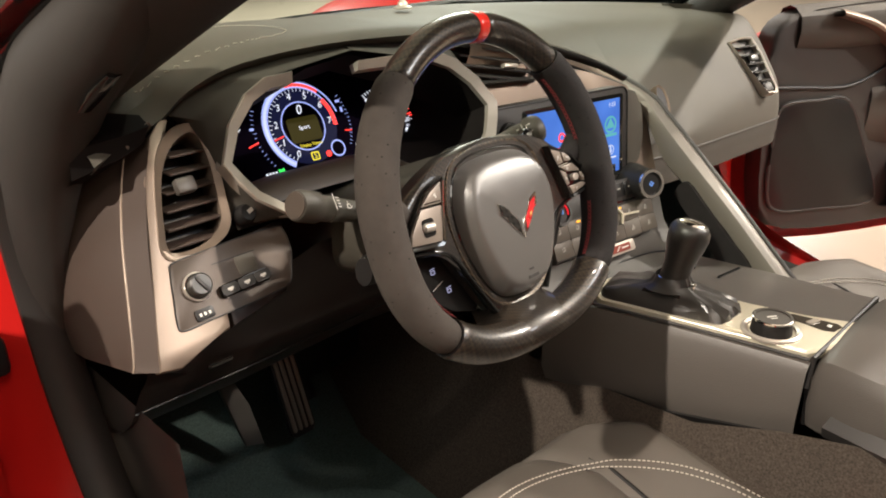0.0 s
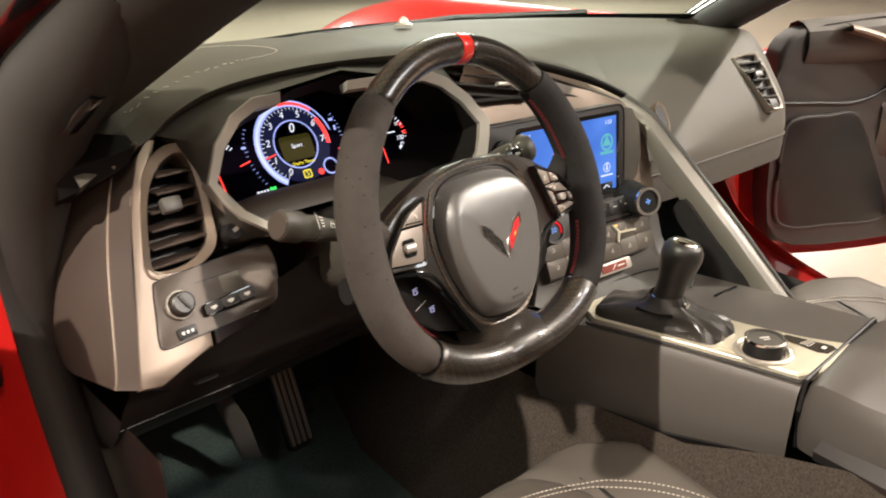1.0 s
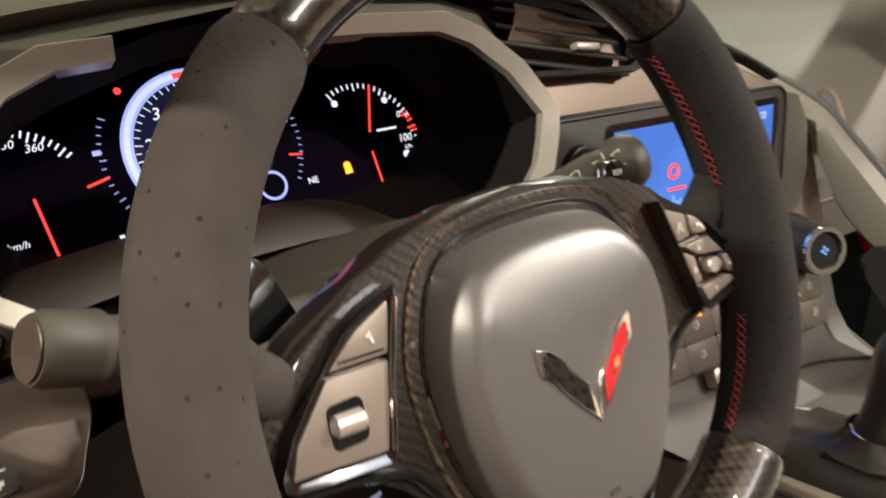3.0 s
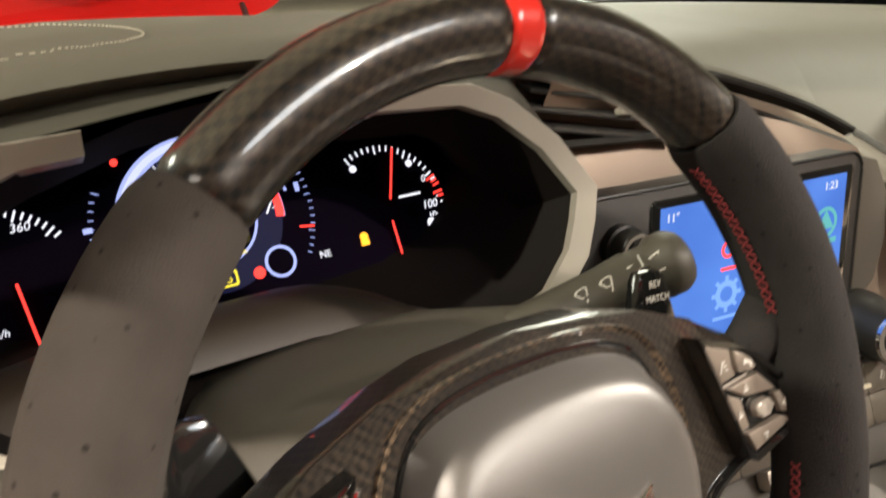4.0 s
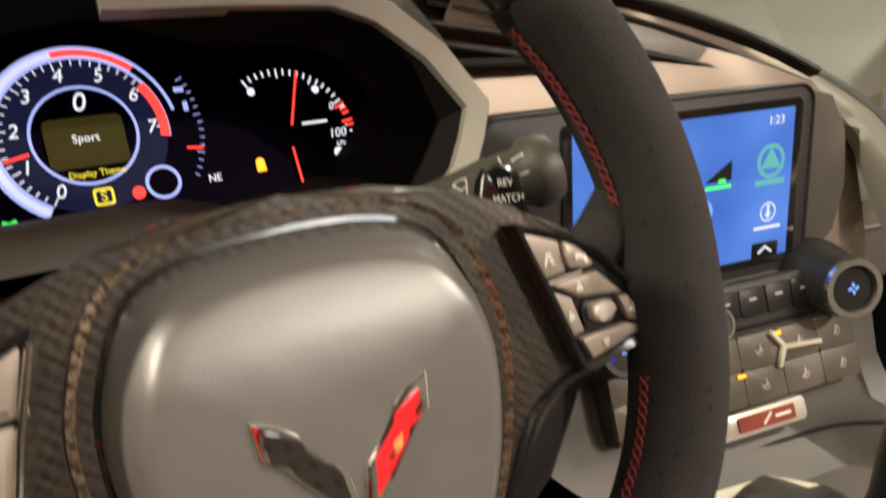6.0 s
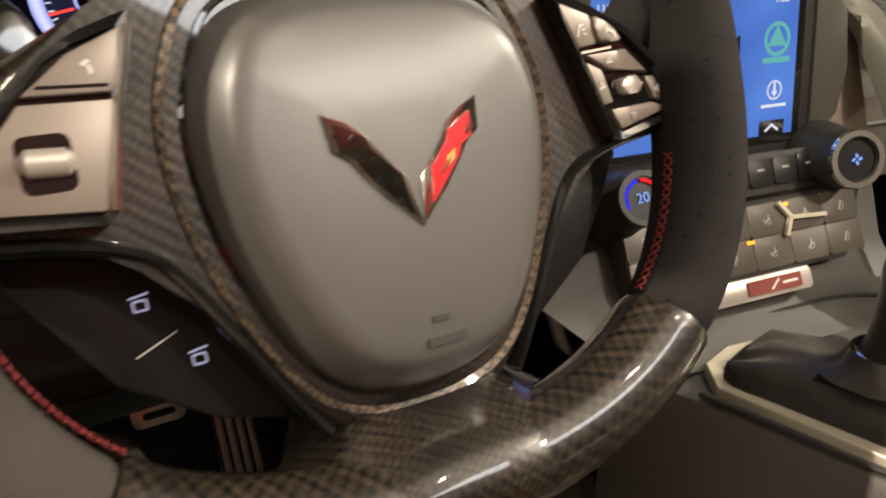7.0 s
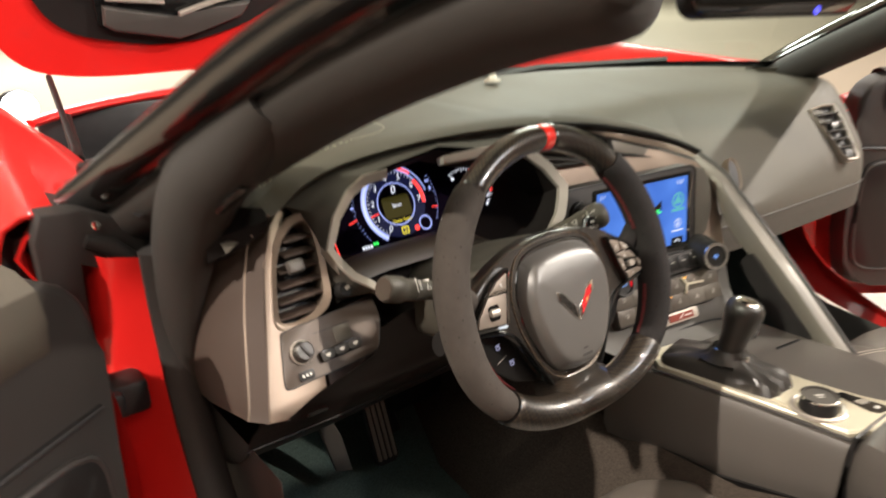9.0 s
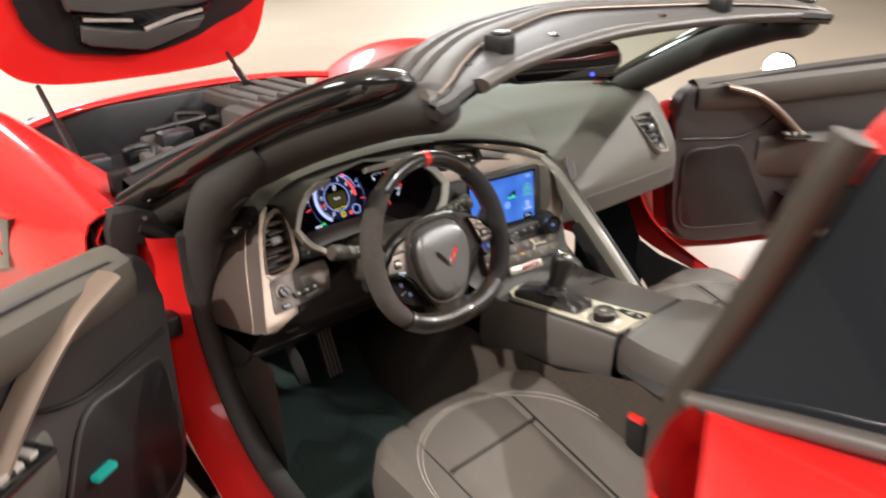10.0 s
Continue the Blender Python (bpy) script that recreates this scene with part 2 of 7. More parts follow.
# ---- building helpers ----


def finish(name, bm, material, angle=38):
    bmesh.ops.recalc_face_normals(bm, faces=bm.faces[:])
    for f in bm.faces:
        f.smooth = True
    for e in bm.edges:
        if len(e.link_faces) == 2 and e.calc_face_angle(0) > radians(angle):
            e.smooth = False
    me = bpy.data.meshes.new(name)
    bm.to_mesh(me)
    bm.free()
    me.materials.append(material)
    return me


def thing(name, loc, label, category, group="", kind=""):
    ob = new(name)
    ob.location = loc
    ob.empty_display_size = 0.05
    return tagged(ob, label, category, group, kind)


def part(name, bm, material, parent, label=""):
    ob = new(name, finish(name, bm, material))
    ob.parent = parent
    root = parent
    while root.parent:
        root = root.parent
    ob.matrix_parent_inverse = (Matrix.Translation(root.location)).inverted() if parent == root else Matrix()
    if label:
        ob["label"] = label
    return ob


def solo(name, bm, material, label, category="", group="", kind=""):
    return tagged(new(name, finish(name, bm, material)), label, category, group, kind)


def cat(pts, n=8, closed=False):
    """A smooth curve through points of any dimension."""
    p = [np.array(q, float) for q in pts]
    out, k = [], len(p)
    for i in range(k if closed else k - 1):
        a, b, c, d = (p[(i + j) % k] if closed else p[min(max(i + j, 0), k - 1)] for j in (-1, 0, 1, 2))
        for s in range(n):
            t = s / n
            out.append(0.5 * (2 * b + (c - a) * t + (2 * a - 5 * b + 4 * c - d) * t * t + (3 * b - a - 3 * c + d) * t**3))
    if not closed:
        out.append(p[-1])
    return [tuple(float(v) for v in q) for q in out]


def mirrored(half):
    """A closed outline, symmetric in its first coordinate, from its right half (top to bottom)."""
    return list(half) + [(-x, y) for x, y in reversed(half) if abs(x) > 1e-6]


def axes(o, x, y, n):
    m = Matrix.Identity(4)
    for i, v in enumerate((x, y, n)):
        m.col[i][:3] = Vector(v).normalized()
    m.col[3][:3] = o
    return m


def prism(outline, d0, d1, m=Matrix(), bev=0.0, seg=2):
    bm = bmesh.new()
    top = [bm.verts.new(m @ Vector((x, y, d1))) for x, y in outline]
    bot = [bm.verts.new(m @ Vector((x, y, d0))) for x, y in outline]
    ft = bm.faces.new(top)
    bm.faces.new(bot[::-1])
    k = len(top)
    for i in range(k):
        bm.faces.new((top[i], bot[i], bot[(i + 1) % k], top[(i + 1) % k]))
    if bev:
        bmesh.ops.bevel(bm, geom=list(ft.edges), offset=bev, segments=seg, affect="EDGES", profile=0.5)
    return bm


def ringprism(outer, inner, d0, d1, m=Matrix(), dip=0.0, closed=True):
    """A frame between two outlines of the same count; dip sinks the inner edge."""
    bm = bmesh.new()
    rows = [[bm.verts.new(m @ Vector((x, y, d))) for x, y in o] for o, d in ((outer, d0), (outer, d1 - 0.001), ([(a * 0.93 + c * 0.07, b * 0.93 + d * 0.07) for (a, b), (c, d) in zip(outer, inner)], d1), (inner, d1 - dip), (inner, d0))]
    k = len(outer)
    for j in range(5):
        a, b = rows[j], rows[(j + 1) % 5]
        for i in range(k if closed else k - 1):
            bm.faces.new((a[i], a[(i + 1) % k], b[(i + 1) % k], b[i]))
    if not closed:
        for e in (0, k - 1):
            bm.faces.new([r[e] for r in rows])
    return bm


def loft(rows, wrap=False, thick=0.0):
    """A skin over rows of points with equal counts; thick gives it depth along its normals."""
    bm = bmesh.new()
    vs = [[bm.verts.new(p) for p in r] for r in rows]
    n = len(rows[0])
    for a, b in zip(vs, vs[1:]):
        for i in range(n if wrap else n - 1):
            j = (i + 1) % n
            bm.faces.new((a[i], a[j], b[j], b[i]))
    if thick:
        bmesh.ops.recalc_face_normals(bm, faces=bm.faces[:])
        bmesh.ops.solidify(bm, geom=bm.faces[:], thickness=thick)
    return bm


def capped(rows):
    """A closed body over rings."""
    bm = bmesh.new()
    vs = [[bm.verts.new(p) for p in r] for r in rows]
    n = len(rows[0])
    for a, b in zip(vs, vs[1:]):
        for i in range(n):
            bm.faces.new((a[i], a[(i + 1) % n], b[(i + 1) % n], b[i]))
    bm.faces.new(vs[0][::-1])
    bm.faces.new(vs[-1])
    return bm


def tube(path, radius, n=12, up=(0, 0, 1), closed=False):
    """A tube along 3D points; radius: a number, or one (across, along up) pair a point. Carries a UV map in metres."""
    bm = bmesh.new()
    uv = bm.loops.layers.uv.new("UVMap")
    pts = [Vector(p) for p in path]
    k = len(pts)
    rings, run, lengths = [], 0.0, []
    for i, p in enumerate(pts):
        a, b = (pts[i - 1], pts[(i + 1) % k]) if closed else (pts[max(i - 1, 0)], pts[min(i + 1, k - 1)])
        t = (b - a).normalized()
        side = t.cross(Vector(up))
        side = side.normalized() if side.length > 1e-6 else t.orthogonal().normalized()
        top = side.cross(t).normalized()
        ra, rb = radius[i] if isinstance(radius, (list, tuple)) else (radius, radius)
        rings.append([bm.verts.new(p + side * ra * math.cos(2 * math.pi * j / n) + top * rb * math.sin(2 * math.pi * j / n)) for j in range(n)])
        if i:
            run += (p - pts[i - 1]).length
        lengths.append((run, ra))
    for i in range(k if closed else k - 1):
        i2 = (i + 1) % k
        for j in range(n):
            f = bm.faces.new((rings[i][j], rings[i][(j + 1) % n], rings[i2][(j + 1) % n], rings[i2][j]))
            u0, u1 = lengths[i][0], lengths[i2][0] if i2 else lengths[i][0] + 0.01
            for l, (u, jj) in zip(f.loops, ((u0, j), (u0, j + 1), (u1, j + 1), (u1, j))):
                l[uv].uv = (u, jj / n * 0.11)
    if not closed:
        bm.faces.new(rings[0][::-1])
        bm.faces.new(rings[-1])
    return bm


def lathe(profile, m=Matrix(), n=28):
    """A turned body: (radius, height) pairs round the local z axis."""
    bm = bmesh.new()
    rings = []
    for r, h in profile:
        if r < 1e-6:
            rings.append([bm.verts.new(m @ Vector((0, 0, h)))])
        else:
            rings.append([bm.verts.new(m @ Vector((r * math.cos(2 * math.pi * i / n), r * math.sin(2 * math.pi * i / n), h))) for i in range(n)])
    for a, b in zip(rings, rings[1:]):
        for i in range(n):
            j = (i + 1) % n
            q = [a[i % len(a)], a[j % len(a)], b[j % len(b)], b[i % len(b)]]
            q = list(dict.fromkeys(q))
            if len(q) > 2:
                bm.faces.new(q)
    return bm


def rbox(cx, cy, cz, sx, sy, sz, bev=0.003, m=Matrix(), seg=2):
    bm = bmesh.new()
    bmesh.ops.create_cube(bm, size=1.0, matrix=Matrix.Diagonal((sx, sy, sz, 1)))
    if bev:
        bmesh.ops.bevel(bm, geom=bm.edges[:], offset=min(bev, min(sx, sy, sz) * 0.45), segments=seg, affect="EDGES", profile=0.5)
    bmesh.ops.transform(bm, matrix=m @ Matrix.Translation((cx, cy, cz)), verts=bm.verts)
    return bm


def rrect(cx, cy, w, h, r, k=5):
    out = []
    for sx, sy, a0 in ((1, 1, 0), (-1, 1, 90), (-1, -1, 180), (1, -1, 270)):
        for i in range(k + 1):
            a = radians(a0 + 90 * i / k)
            out.append((cx + sx * (w / 2 - r) + r * math.cos(a), cy + sy * (h / 2 - r) + r * math.sin(a)))
    return out


def circle(cx, cy, r, k=32):
    return [(cx + r * math.cos(2 * math.pi * i / k), cy + r * math.sin(2 * math.pi * i / k)) for i in range(k)]


def joined(bms):
    out = bmesh.new()
    for b in bms:
        me = bpy.data.meshes.new("joint")
        b.to_mesh(me)
        b.free()
        out.from_mesh(me)
        bpy.data.meshes.remove(me)
    return out


def arc_band(cx, cy, r0, r1, a0, a1, m, d=0.0, k=40):
    """A flat band of an arc, angles in degrees."""
    bm = bmesh.new()
    prev = None
    for i in range(k + 1):
        a = radians(a0 + (a1 - a0) * i / k)
        pair = [bm.verts.new(m @ Vector((cx + r * math.cos(a), cy + r * math.sin(a), d))) for r in (r0, r1)]
        if prev:
            bm.faces.new((prev[0], prev[1], pair[1], pair[0]))
        prev = pair
    return bm


def ticks(cx, cy, r0, r1, a0, a1, count, w, m, d=0.0):
    bm = bmesh.new()
    for i in range(count):
        a = radians(a0 + (a1 - a0) * i / (count - 1))
        c, s = math.cos(a), math.sin(a)
        long_ = r0 - (r1 - r0) * (0.5 if i % 5 == 0 else 0)
        q = [(cx + r * c + o * -s, cy + r * s + o * c) for r, o in ((long_, -w), (r1, -w), (r1, w), (long_, w))]
        bm.faces.new([bm.verts.new(m @ Vector((x, y, d))) for x, y in q])
    return bm


def words(text, size, m, align="CENTER", depth=0.00015, shear=0.0):
    """Lettering in the built-in font as a mesh, standing on local x at the origin of m."""
    cu = bpy.data.curves.new("lettering", "FONT")
    cu.body, cu.size, cu.align_x, cu.align_y, cu.extrude, cu.shear = text, size, align, "CENTER", depth, shear
    cu.resolution_u = 3
    ob = new("lettering", cu)
    me = bpy.data.meshes.new_from_object(ob)
    bm = bmesh.new()
    bm.from_mesh(me)
    bpy.data.objects.remove(ob)
    bpy.data.curves.remove(cu)
    bpy.data.meshes.remove(me)
    bmesh.ops.transform(bm, matrix=m, verts=bm.verts)
    return bm


def at(m, x, y, d=0.0, turn=0.0):
    return m @ Matrix.Translation((x, y, d)) @ Matrix.Rotation(radians(turn), 4, "Z")


def slab(x, y, w, h, m, d=0.0, t=0.0004, turn=0.0):
    return rbox(0, 0, 0, w, h, t, 0, at(m, x, y, d, turn))

# ---- hall ----
bm = bmesh.new()
bmesh.ops.create_grid(bm, x_segments=2, y_segments=2, size=26)
solo("floor", bm, FLOORMAT, "polished cream stone floor of a showroom hall", "floor", kind="structure")
for nm, cx, cy, sx, sy in (("wall_north", 0, 26.1, 52.4, 0.2), ("wall_south", 0, -26.1, 52.4, 0.2), ("wall_east", 26.1, 0, 0.2, 52.0), ("wall_west", -26.1, 0, 0.2, 52.0)):
    solo(nm, rbox(cx, cy, 2.5, sx, sy, 5.0, 0), WALLMAT, "plain pale painted hall wall", "wall", kind="structure")
solo("ceiling", rbox(0, 0, 5.1, 52.4, 52.4, 0.2, 0), WALLMAT, "plain pale hall ceiling", "ceiling", kind="structure")

for fx, fy, fz, watts in FLOODS:
    lamp = thing("floor_flood_lamp", (fx, fy, 0), "small black floor-standing flood lamp facing the car", "flood lamp", "flood lamps")
    aim = (Vector(CENTRE) - Vector((fx, fy, fz))).normalized()
    side_ = aim.cross(Vector((0, 0, 1))).normalized()
    fm_ = axes(Vector((fx, fy, fz)) - aim * 0.01, side_, side_.cross(aim), aim)
    part("lamp_housing", prism(circle(0, 0, 0.1, 32), -0.07, 0.0, fm_, 0.006), BLACK, lamp, "black lamp housing")
    part("lamp_lens", prism(circle(0, 0, 0.094, 32), 0.0, 0.006, fm_, 0.002), glow("flood_lens", (0.95, 0.98, 1.0), 25.0), lamp, "glaring white lens")
    part("lamp_stand", joined([tube([(fx - aim.x * 0.05, fy - aim.y * 0.05, fz - 0.1), (fx - aim.x * 0.05, fy - aim.y * 0.05, 0.02)], 0.014, 10), rbox(fx - aim.x * 0.05, fy - aim.y * 0.05, 0.012, 0.24, 0.24, 0.024, 0.006)]), BLACK, lamp, "black stand")

# ---- steering wheel ----
WC = Vector((-0.382, 0.0204, 0.7970))
WM = axes(WC, (1, 0, 0), (0, 0.29956, 0.95408), (0, -0.95408, 0.29956))
HUB = WM @ Matrix.Translation((0.003, 0, -0.005))


def rim_point(deg):
    """Centre line of the rim: round above, squared off into a flat bottom below."""
    c, s = math.cos(radians(deg)), math.sin(radians(deg))
    if s >= 0:
        return 0.1525 * c, 0.1602 * s
    e = 2 / 2.5
    return math.copysign(0.1525 * abs(c) ** e, c), -0.1405 * abs(s) ** e


def rim(a0, a1, ra, rn, swell=0.0, n=18, steps=40):
    path, rad = [], []
    for i in range(steps + 1):
        s = i / steps
        u, v = rim_point(a0 + (a1 - a0) * s)
        path.append(WM @ Vector((u, v, 0)))
        g = swell * math.sin(math.pi * s) ** 0.6 if 0 < s < 1 else 0
        end = 0.0012 if i in (0, steps) else 0
        rad.append((ra + g - end, rn + g - end))
    return tube(path, rad, n, up=WM.to_3x3() @ Vector((0, 0, 1)))


wheel = thing("steering_wheel", WC, "flat-bottomed carbon fibre and dark suede steering wheel, red top mark", "steering wheel")
part("upper_rim", rim(87.8, 130.7, 0.0148, 0.0168), CARBON, wheel, "lacquered carbon fibre upper rim")
part("upper_rim", rim(46.5, 82.8, 0.0148, 0.0168), CARBON, wheel, "lacquered carbon fibre upper rim")
part("centre_mark", rim(82.8, 87.8, 0.0150, 0.0170, steps=8), REDBAND, wheel, "glossy red centre mark")
# The two grips differ only by light and shade put into their tones.
part("grip", rim(130.7, 227, 0.0165, 0.0185, 0.0022), SUEDELIT, wheel, "suede grip with red stitching, lit grey in its colour")
part("grip", rim(-47, 46.5, 0.0172, 0.0188, 0.0022), SUEDEDARKSHADE, wheel, "suede grip with red stitching, shaded dark in its colour")
part("lower_rim", rim(227, 313, 0.0192, 0.0222, steps=56), CARBON, wheel, "lacquered carbon fibre flat lower rim")


def stitch_row(a0, a1, count):
    bms = []
    for i in range(count):
        for sgn in (-1, 1):
            d0, d1 = a0 + (a1 - a0) * i / count, a0 + (a1 - a0) * (i + 0.8) / count
            ends = []
            for dd, side in ((d0, sgn), (d1, -sgn)):
                u, v = rim_point(dd)
                length = math.hypot(u, v)
                th = radians(184) + side * 0.1
                rr = length + 0.0202 * math.cos(th)
                ends.append(WM @ Vector((u / length * rr, v / length * rr, 0.0216 * -math.sin(th))))
            bms.append(tube(ends, 0.00045, 5))
    return joined(bms)


part("stitching", stitch_row(202, 226, 9), REDTHREAD, wheel, "red cross stitching")
part("stitching", stitch_row(12, 45, 17), REDTHREAD, wheel, "red cross stitching")
part("stitching", stitch_row(-45, -14, 15), REDTHREAD, wheel, "red cross stitching")

for sgn in (-1, 1):
    part("thumb_rest", tube([WM @ Vector((sgn * x, y, n_)) for x, y, n_ in ((0.149, 0.034, -0.003), (0.142, 0.026, -0.007), (0.132, 0.016, -0.011), (0.118, 0.006, -0.015))], [(0.016, 0.014), (0.0155, 0.013), (0.0135, 0.011), (0.011, 0.008)], 14, up=WM.to_3x3() @ Vector((0, 0, 1))), SUEDELIT if sgn < 0 else SUEDEDARKSHADE, wheel, "suede thumb rest")

CARRIER = mirrored([(0, 0.0555), (0.033, 0.054), (0.06, 0.0475), (0.086, 0.037), (0.112, 0.0235), (0.135, 0.003), (0.149, -0.017), (0.149, -0.025), (0.13, -0.0275), (0.104, -0.0315), (0.084, -0.038), (0.0745, -0.048), (0.0625, -0.068), (0.047, -0.096), (0.038, -0.11), (0.026, -0.1175), (0, -0.1205)])
part("spoke_frame", prism(CARRIER, -0.026, -0.004, HUB, 0.006, 3), CARBONFLAT, wheel, "lacquered carbon fibre spoke frame")
rows = []
for v, n0, w in cat([(-0.148, 0.019, 0.074), (-0.139, 0.0215, 0.07), (-0.132, 0.0195, 0.063), (-0.126, 0.0145, 0.056), (-0.12, 0.0065, 0.049), (-0.112, -0.004, 0.042)], 4):
    rows.append([HUB @ Vector((w * k / 14, v, n0 + 0.0045 - 0.016 * abs(k / 14) ** 2.4 - 0.02 * abs(k / 14) ** 6)) for k in range(-14, 15)])
part("rim_bridge", loft(rows, thick=-0.003), CARBONFLAT, wheel, "carbon foot of the lower spoke")
for sgn in (-1, 1):
    edge_ = cat([(0.149, -0.018), (0.147, -0.0262), (0.13, -0.0285), (0.104, -0.0325), (0.085, -0.039), (0.0755, -0.0485), (0.0635, -0.069), (0.048, -0.097), (0.039, -0.111)], 4)
    part("spoke_edge", tube([HUB @ Vector((sgn * x, y, -0.007)) for x, y in edge_], [(0.003, 0.0062)] * len(edge_), 10, up=HUB.to_3x3() @ Vector((0, 0, 1))), GLOSSBLACK, wheel, "polished black spoke edge")
part("hub_back", prism([(x * 0.72, y * 0.8 - 0.01) for x, y in CARRIER], -0.06, -0.021, HUB, 0.004), BLACK, wheel)

BAGHALF = [(0, 0.0435), (0.022, 0.0425), (0.04, 0.0385), (0.0515, 0.031), (0.0595, 0.016), (0.0645, -0.002), (0.0645, -0.02), (0.0605, -0.042), (0.053, -0.063), (0.043, -0.083), (0.031, -0.0965), (0.016, -0.1025), (0, -0.104)]
bag = cat(mirrored(BAGHALF), 5, True)
part("bag_surround", ringprism([(x * 1.15, (y + 0.03) * 1.11 - 0.0305) for x, y in bag], [(x * 1.03, (y + 0.03) * 1.025 - 0.03) for x, y in bag], -0.012, -0.0025, HUB, 0.004), CARBONLIT, wheel, "carbon bevel round the airbag cover, lit brown in its colour")
rows = []
for s, h in ((1.015, -0.012), (1.005, -0.004), (0.985, 0.002), (0.935, 0.0088), (0.88, 0.0146), (0.85, 0.0166), (0.82, 0.0174), (0.76, 0.0178), (0.55, 0.0182), (0.3, 0.0184), (0.02, 0.0185)):
    ring = []
    for x, y in bag:
        px, py = x * s, -0.03 + (y + 0.03) * s
        ring.append(HUB @ Vector((px, py, h - max(0, py - 0.008) ** 1.35 * 1.1 * (1 if h > 0 else 0))))
    rows.append(ring)
airbag = part("airbag_cover", capped(rows), AIRBAG, wheel, "smooth grey vinyl airbag cover")
part("airbag_seam", tube([HUB @ Vector((x * 1.012, -0.03 + (y + 0.03) * 1.012, -0.0045)) for x, y in bag], 0.0016, 6, closed=True), GLOSSBLACK, airbag)
BLADE = [(0, -0.0475), (0.0025, -0.0305), (0.0085, -0.0245), (0.014, -0.0185), (0.0152, -0.0142), (0.0212, -0.0102), (0.0285, -0.0066), (0.0272, -0.0188), (0.0208, -0.0222), (0.0188, -0.0272), (0.0105, -0.0366)]


def blade(sgn, size):
    """One stepped leg of the badge, drawn in towards its middle."""
    cx, cy = 0.0152, -0.0242
    return [(sgn * (cx + (x - cx) * size), cy + (y - cy) * size) for x, y in BLADE]


for sgn, m_in, lab in ((-1, MIRROR, "chrome blade with dark checks"), (1, BADGERED, "red blade")):
    badge = part("badge_blade", prism(blade(sgn, 1), 0.0145, 0.0196, HUB, 0.0007), CHROME, airbag, "chrome-edged badge blade")
    part("inlay", prism(blade(sgn, 0.7 if sgn > 0 else 0.8), 0.0193, 0.0201, HUB), m_in, badge, lab)
    if sgn < 0:
        for i in range(7):
            for side in (-1, 1):
                if (i + (side > 0)) % 2:
                    u = 0.0052 + 0.0031 * i
                    cu, cv = u + side * 0.0013, -0.0378 + (u - 0.0045) * 1.27 - side * 0.0012
                    part("check", slab(-cu, cv, 0.0027, 0.0016, HUB, 0.0203, 0.0004, -48), GLOSSBLACK, badge)
    else:
        part("badge_mark", prism([(0.0088, -0.0318), (0.0122, -0.0296), (0.0126, -0.0262), (0.0162, -0.0238), (0.0154, -0.0272), (0.0116, -0.0298)], 0.02, 0.0204, HUB), YELLOWMARK, badge, "pale gold cross mark")
        part("badge_mark", slab(0.0232, -0.0178, 0.004, 0.0014, HUB, 0.0203, 0.0003, 50), CHROME, badge)
part("raised_mark", joined([slab(0.0, -0.079, 0.006, 0.002, HUB, 0.0184, 0.0006), slab(0.001, -0.0865, 0.015, 0.003, HUB, 0.0183, 0.0006)]), DASHDARK, airbag, "small embossed marks")

BTNS = {-1: [(0.0755, 0.033), (0.09, 0.028), (0.1, 0.0225), (0.1125, 0.01), (0.127, -0.006), (0.1335, -0.018), (0.1335, -0.022), (0.13, -0.0245), (0.093, -0.0285), (0.09, -0.026), (0.083, 0.004)],
        1: [(0.08, 0.0305), (0.099, 0.0235), (0.115, 0.0145), (0.1325, -0.0024), (0.141, -0.0155), (0.143, -0.0215), (0.14, -0.0245), (0.105, -0.0315), (0.1, -0.029), (0.0905, 0.0)]}
TRI = ((-0.0017, -0.0013), (0.0017, -0.0013), (0, 0.0019))


def triangle(x, y, turn):
    """A small outlined arrowhead."""
    q = [(p * math.cos(turn) - r * math.sin(turn), p * math.sin(turn) + r * math.cos(turn)) for p, r in TRI]
    return ringprism([(x + p, y + r) for p, r in q], [(x + p * 0.5, y + r * 0.5) for p, r in q], 0.0036, 0.0047, HUB)


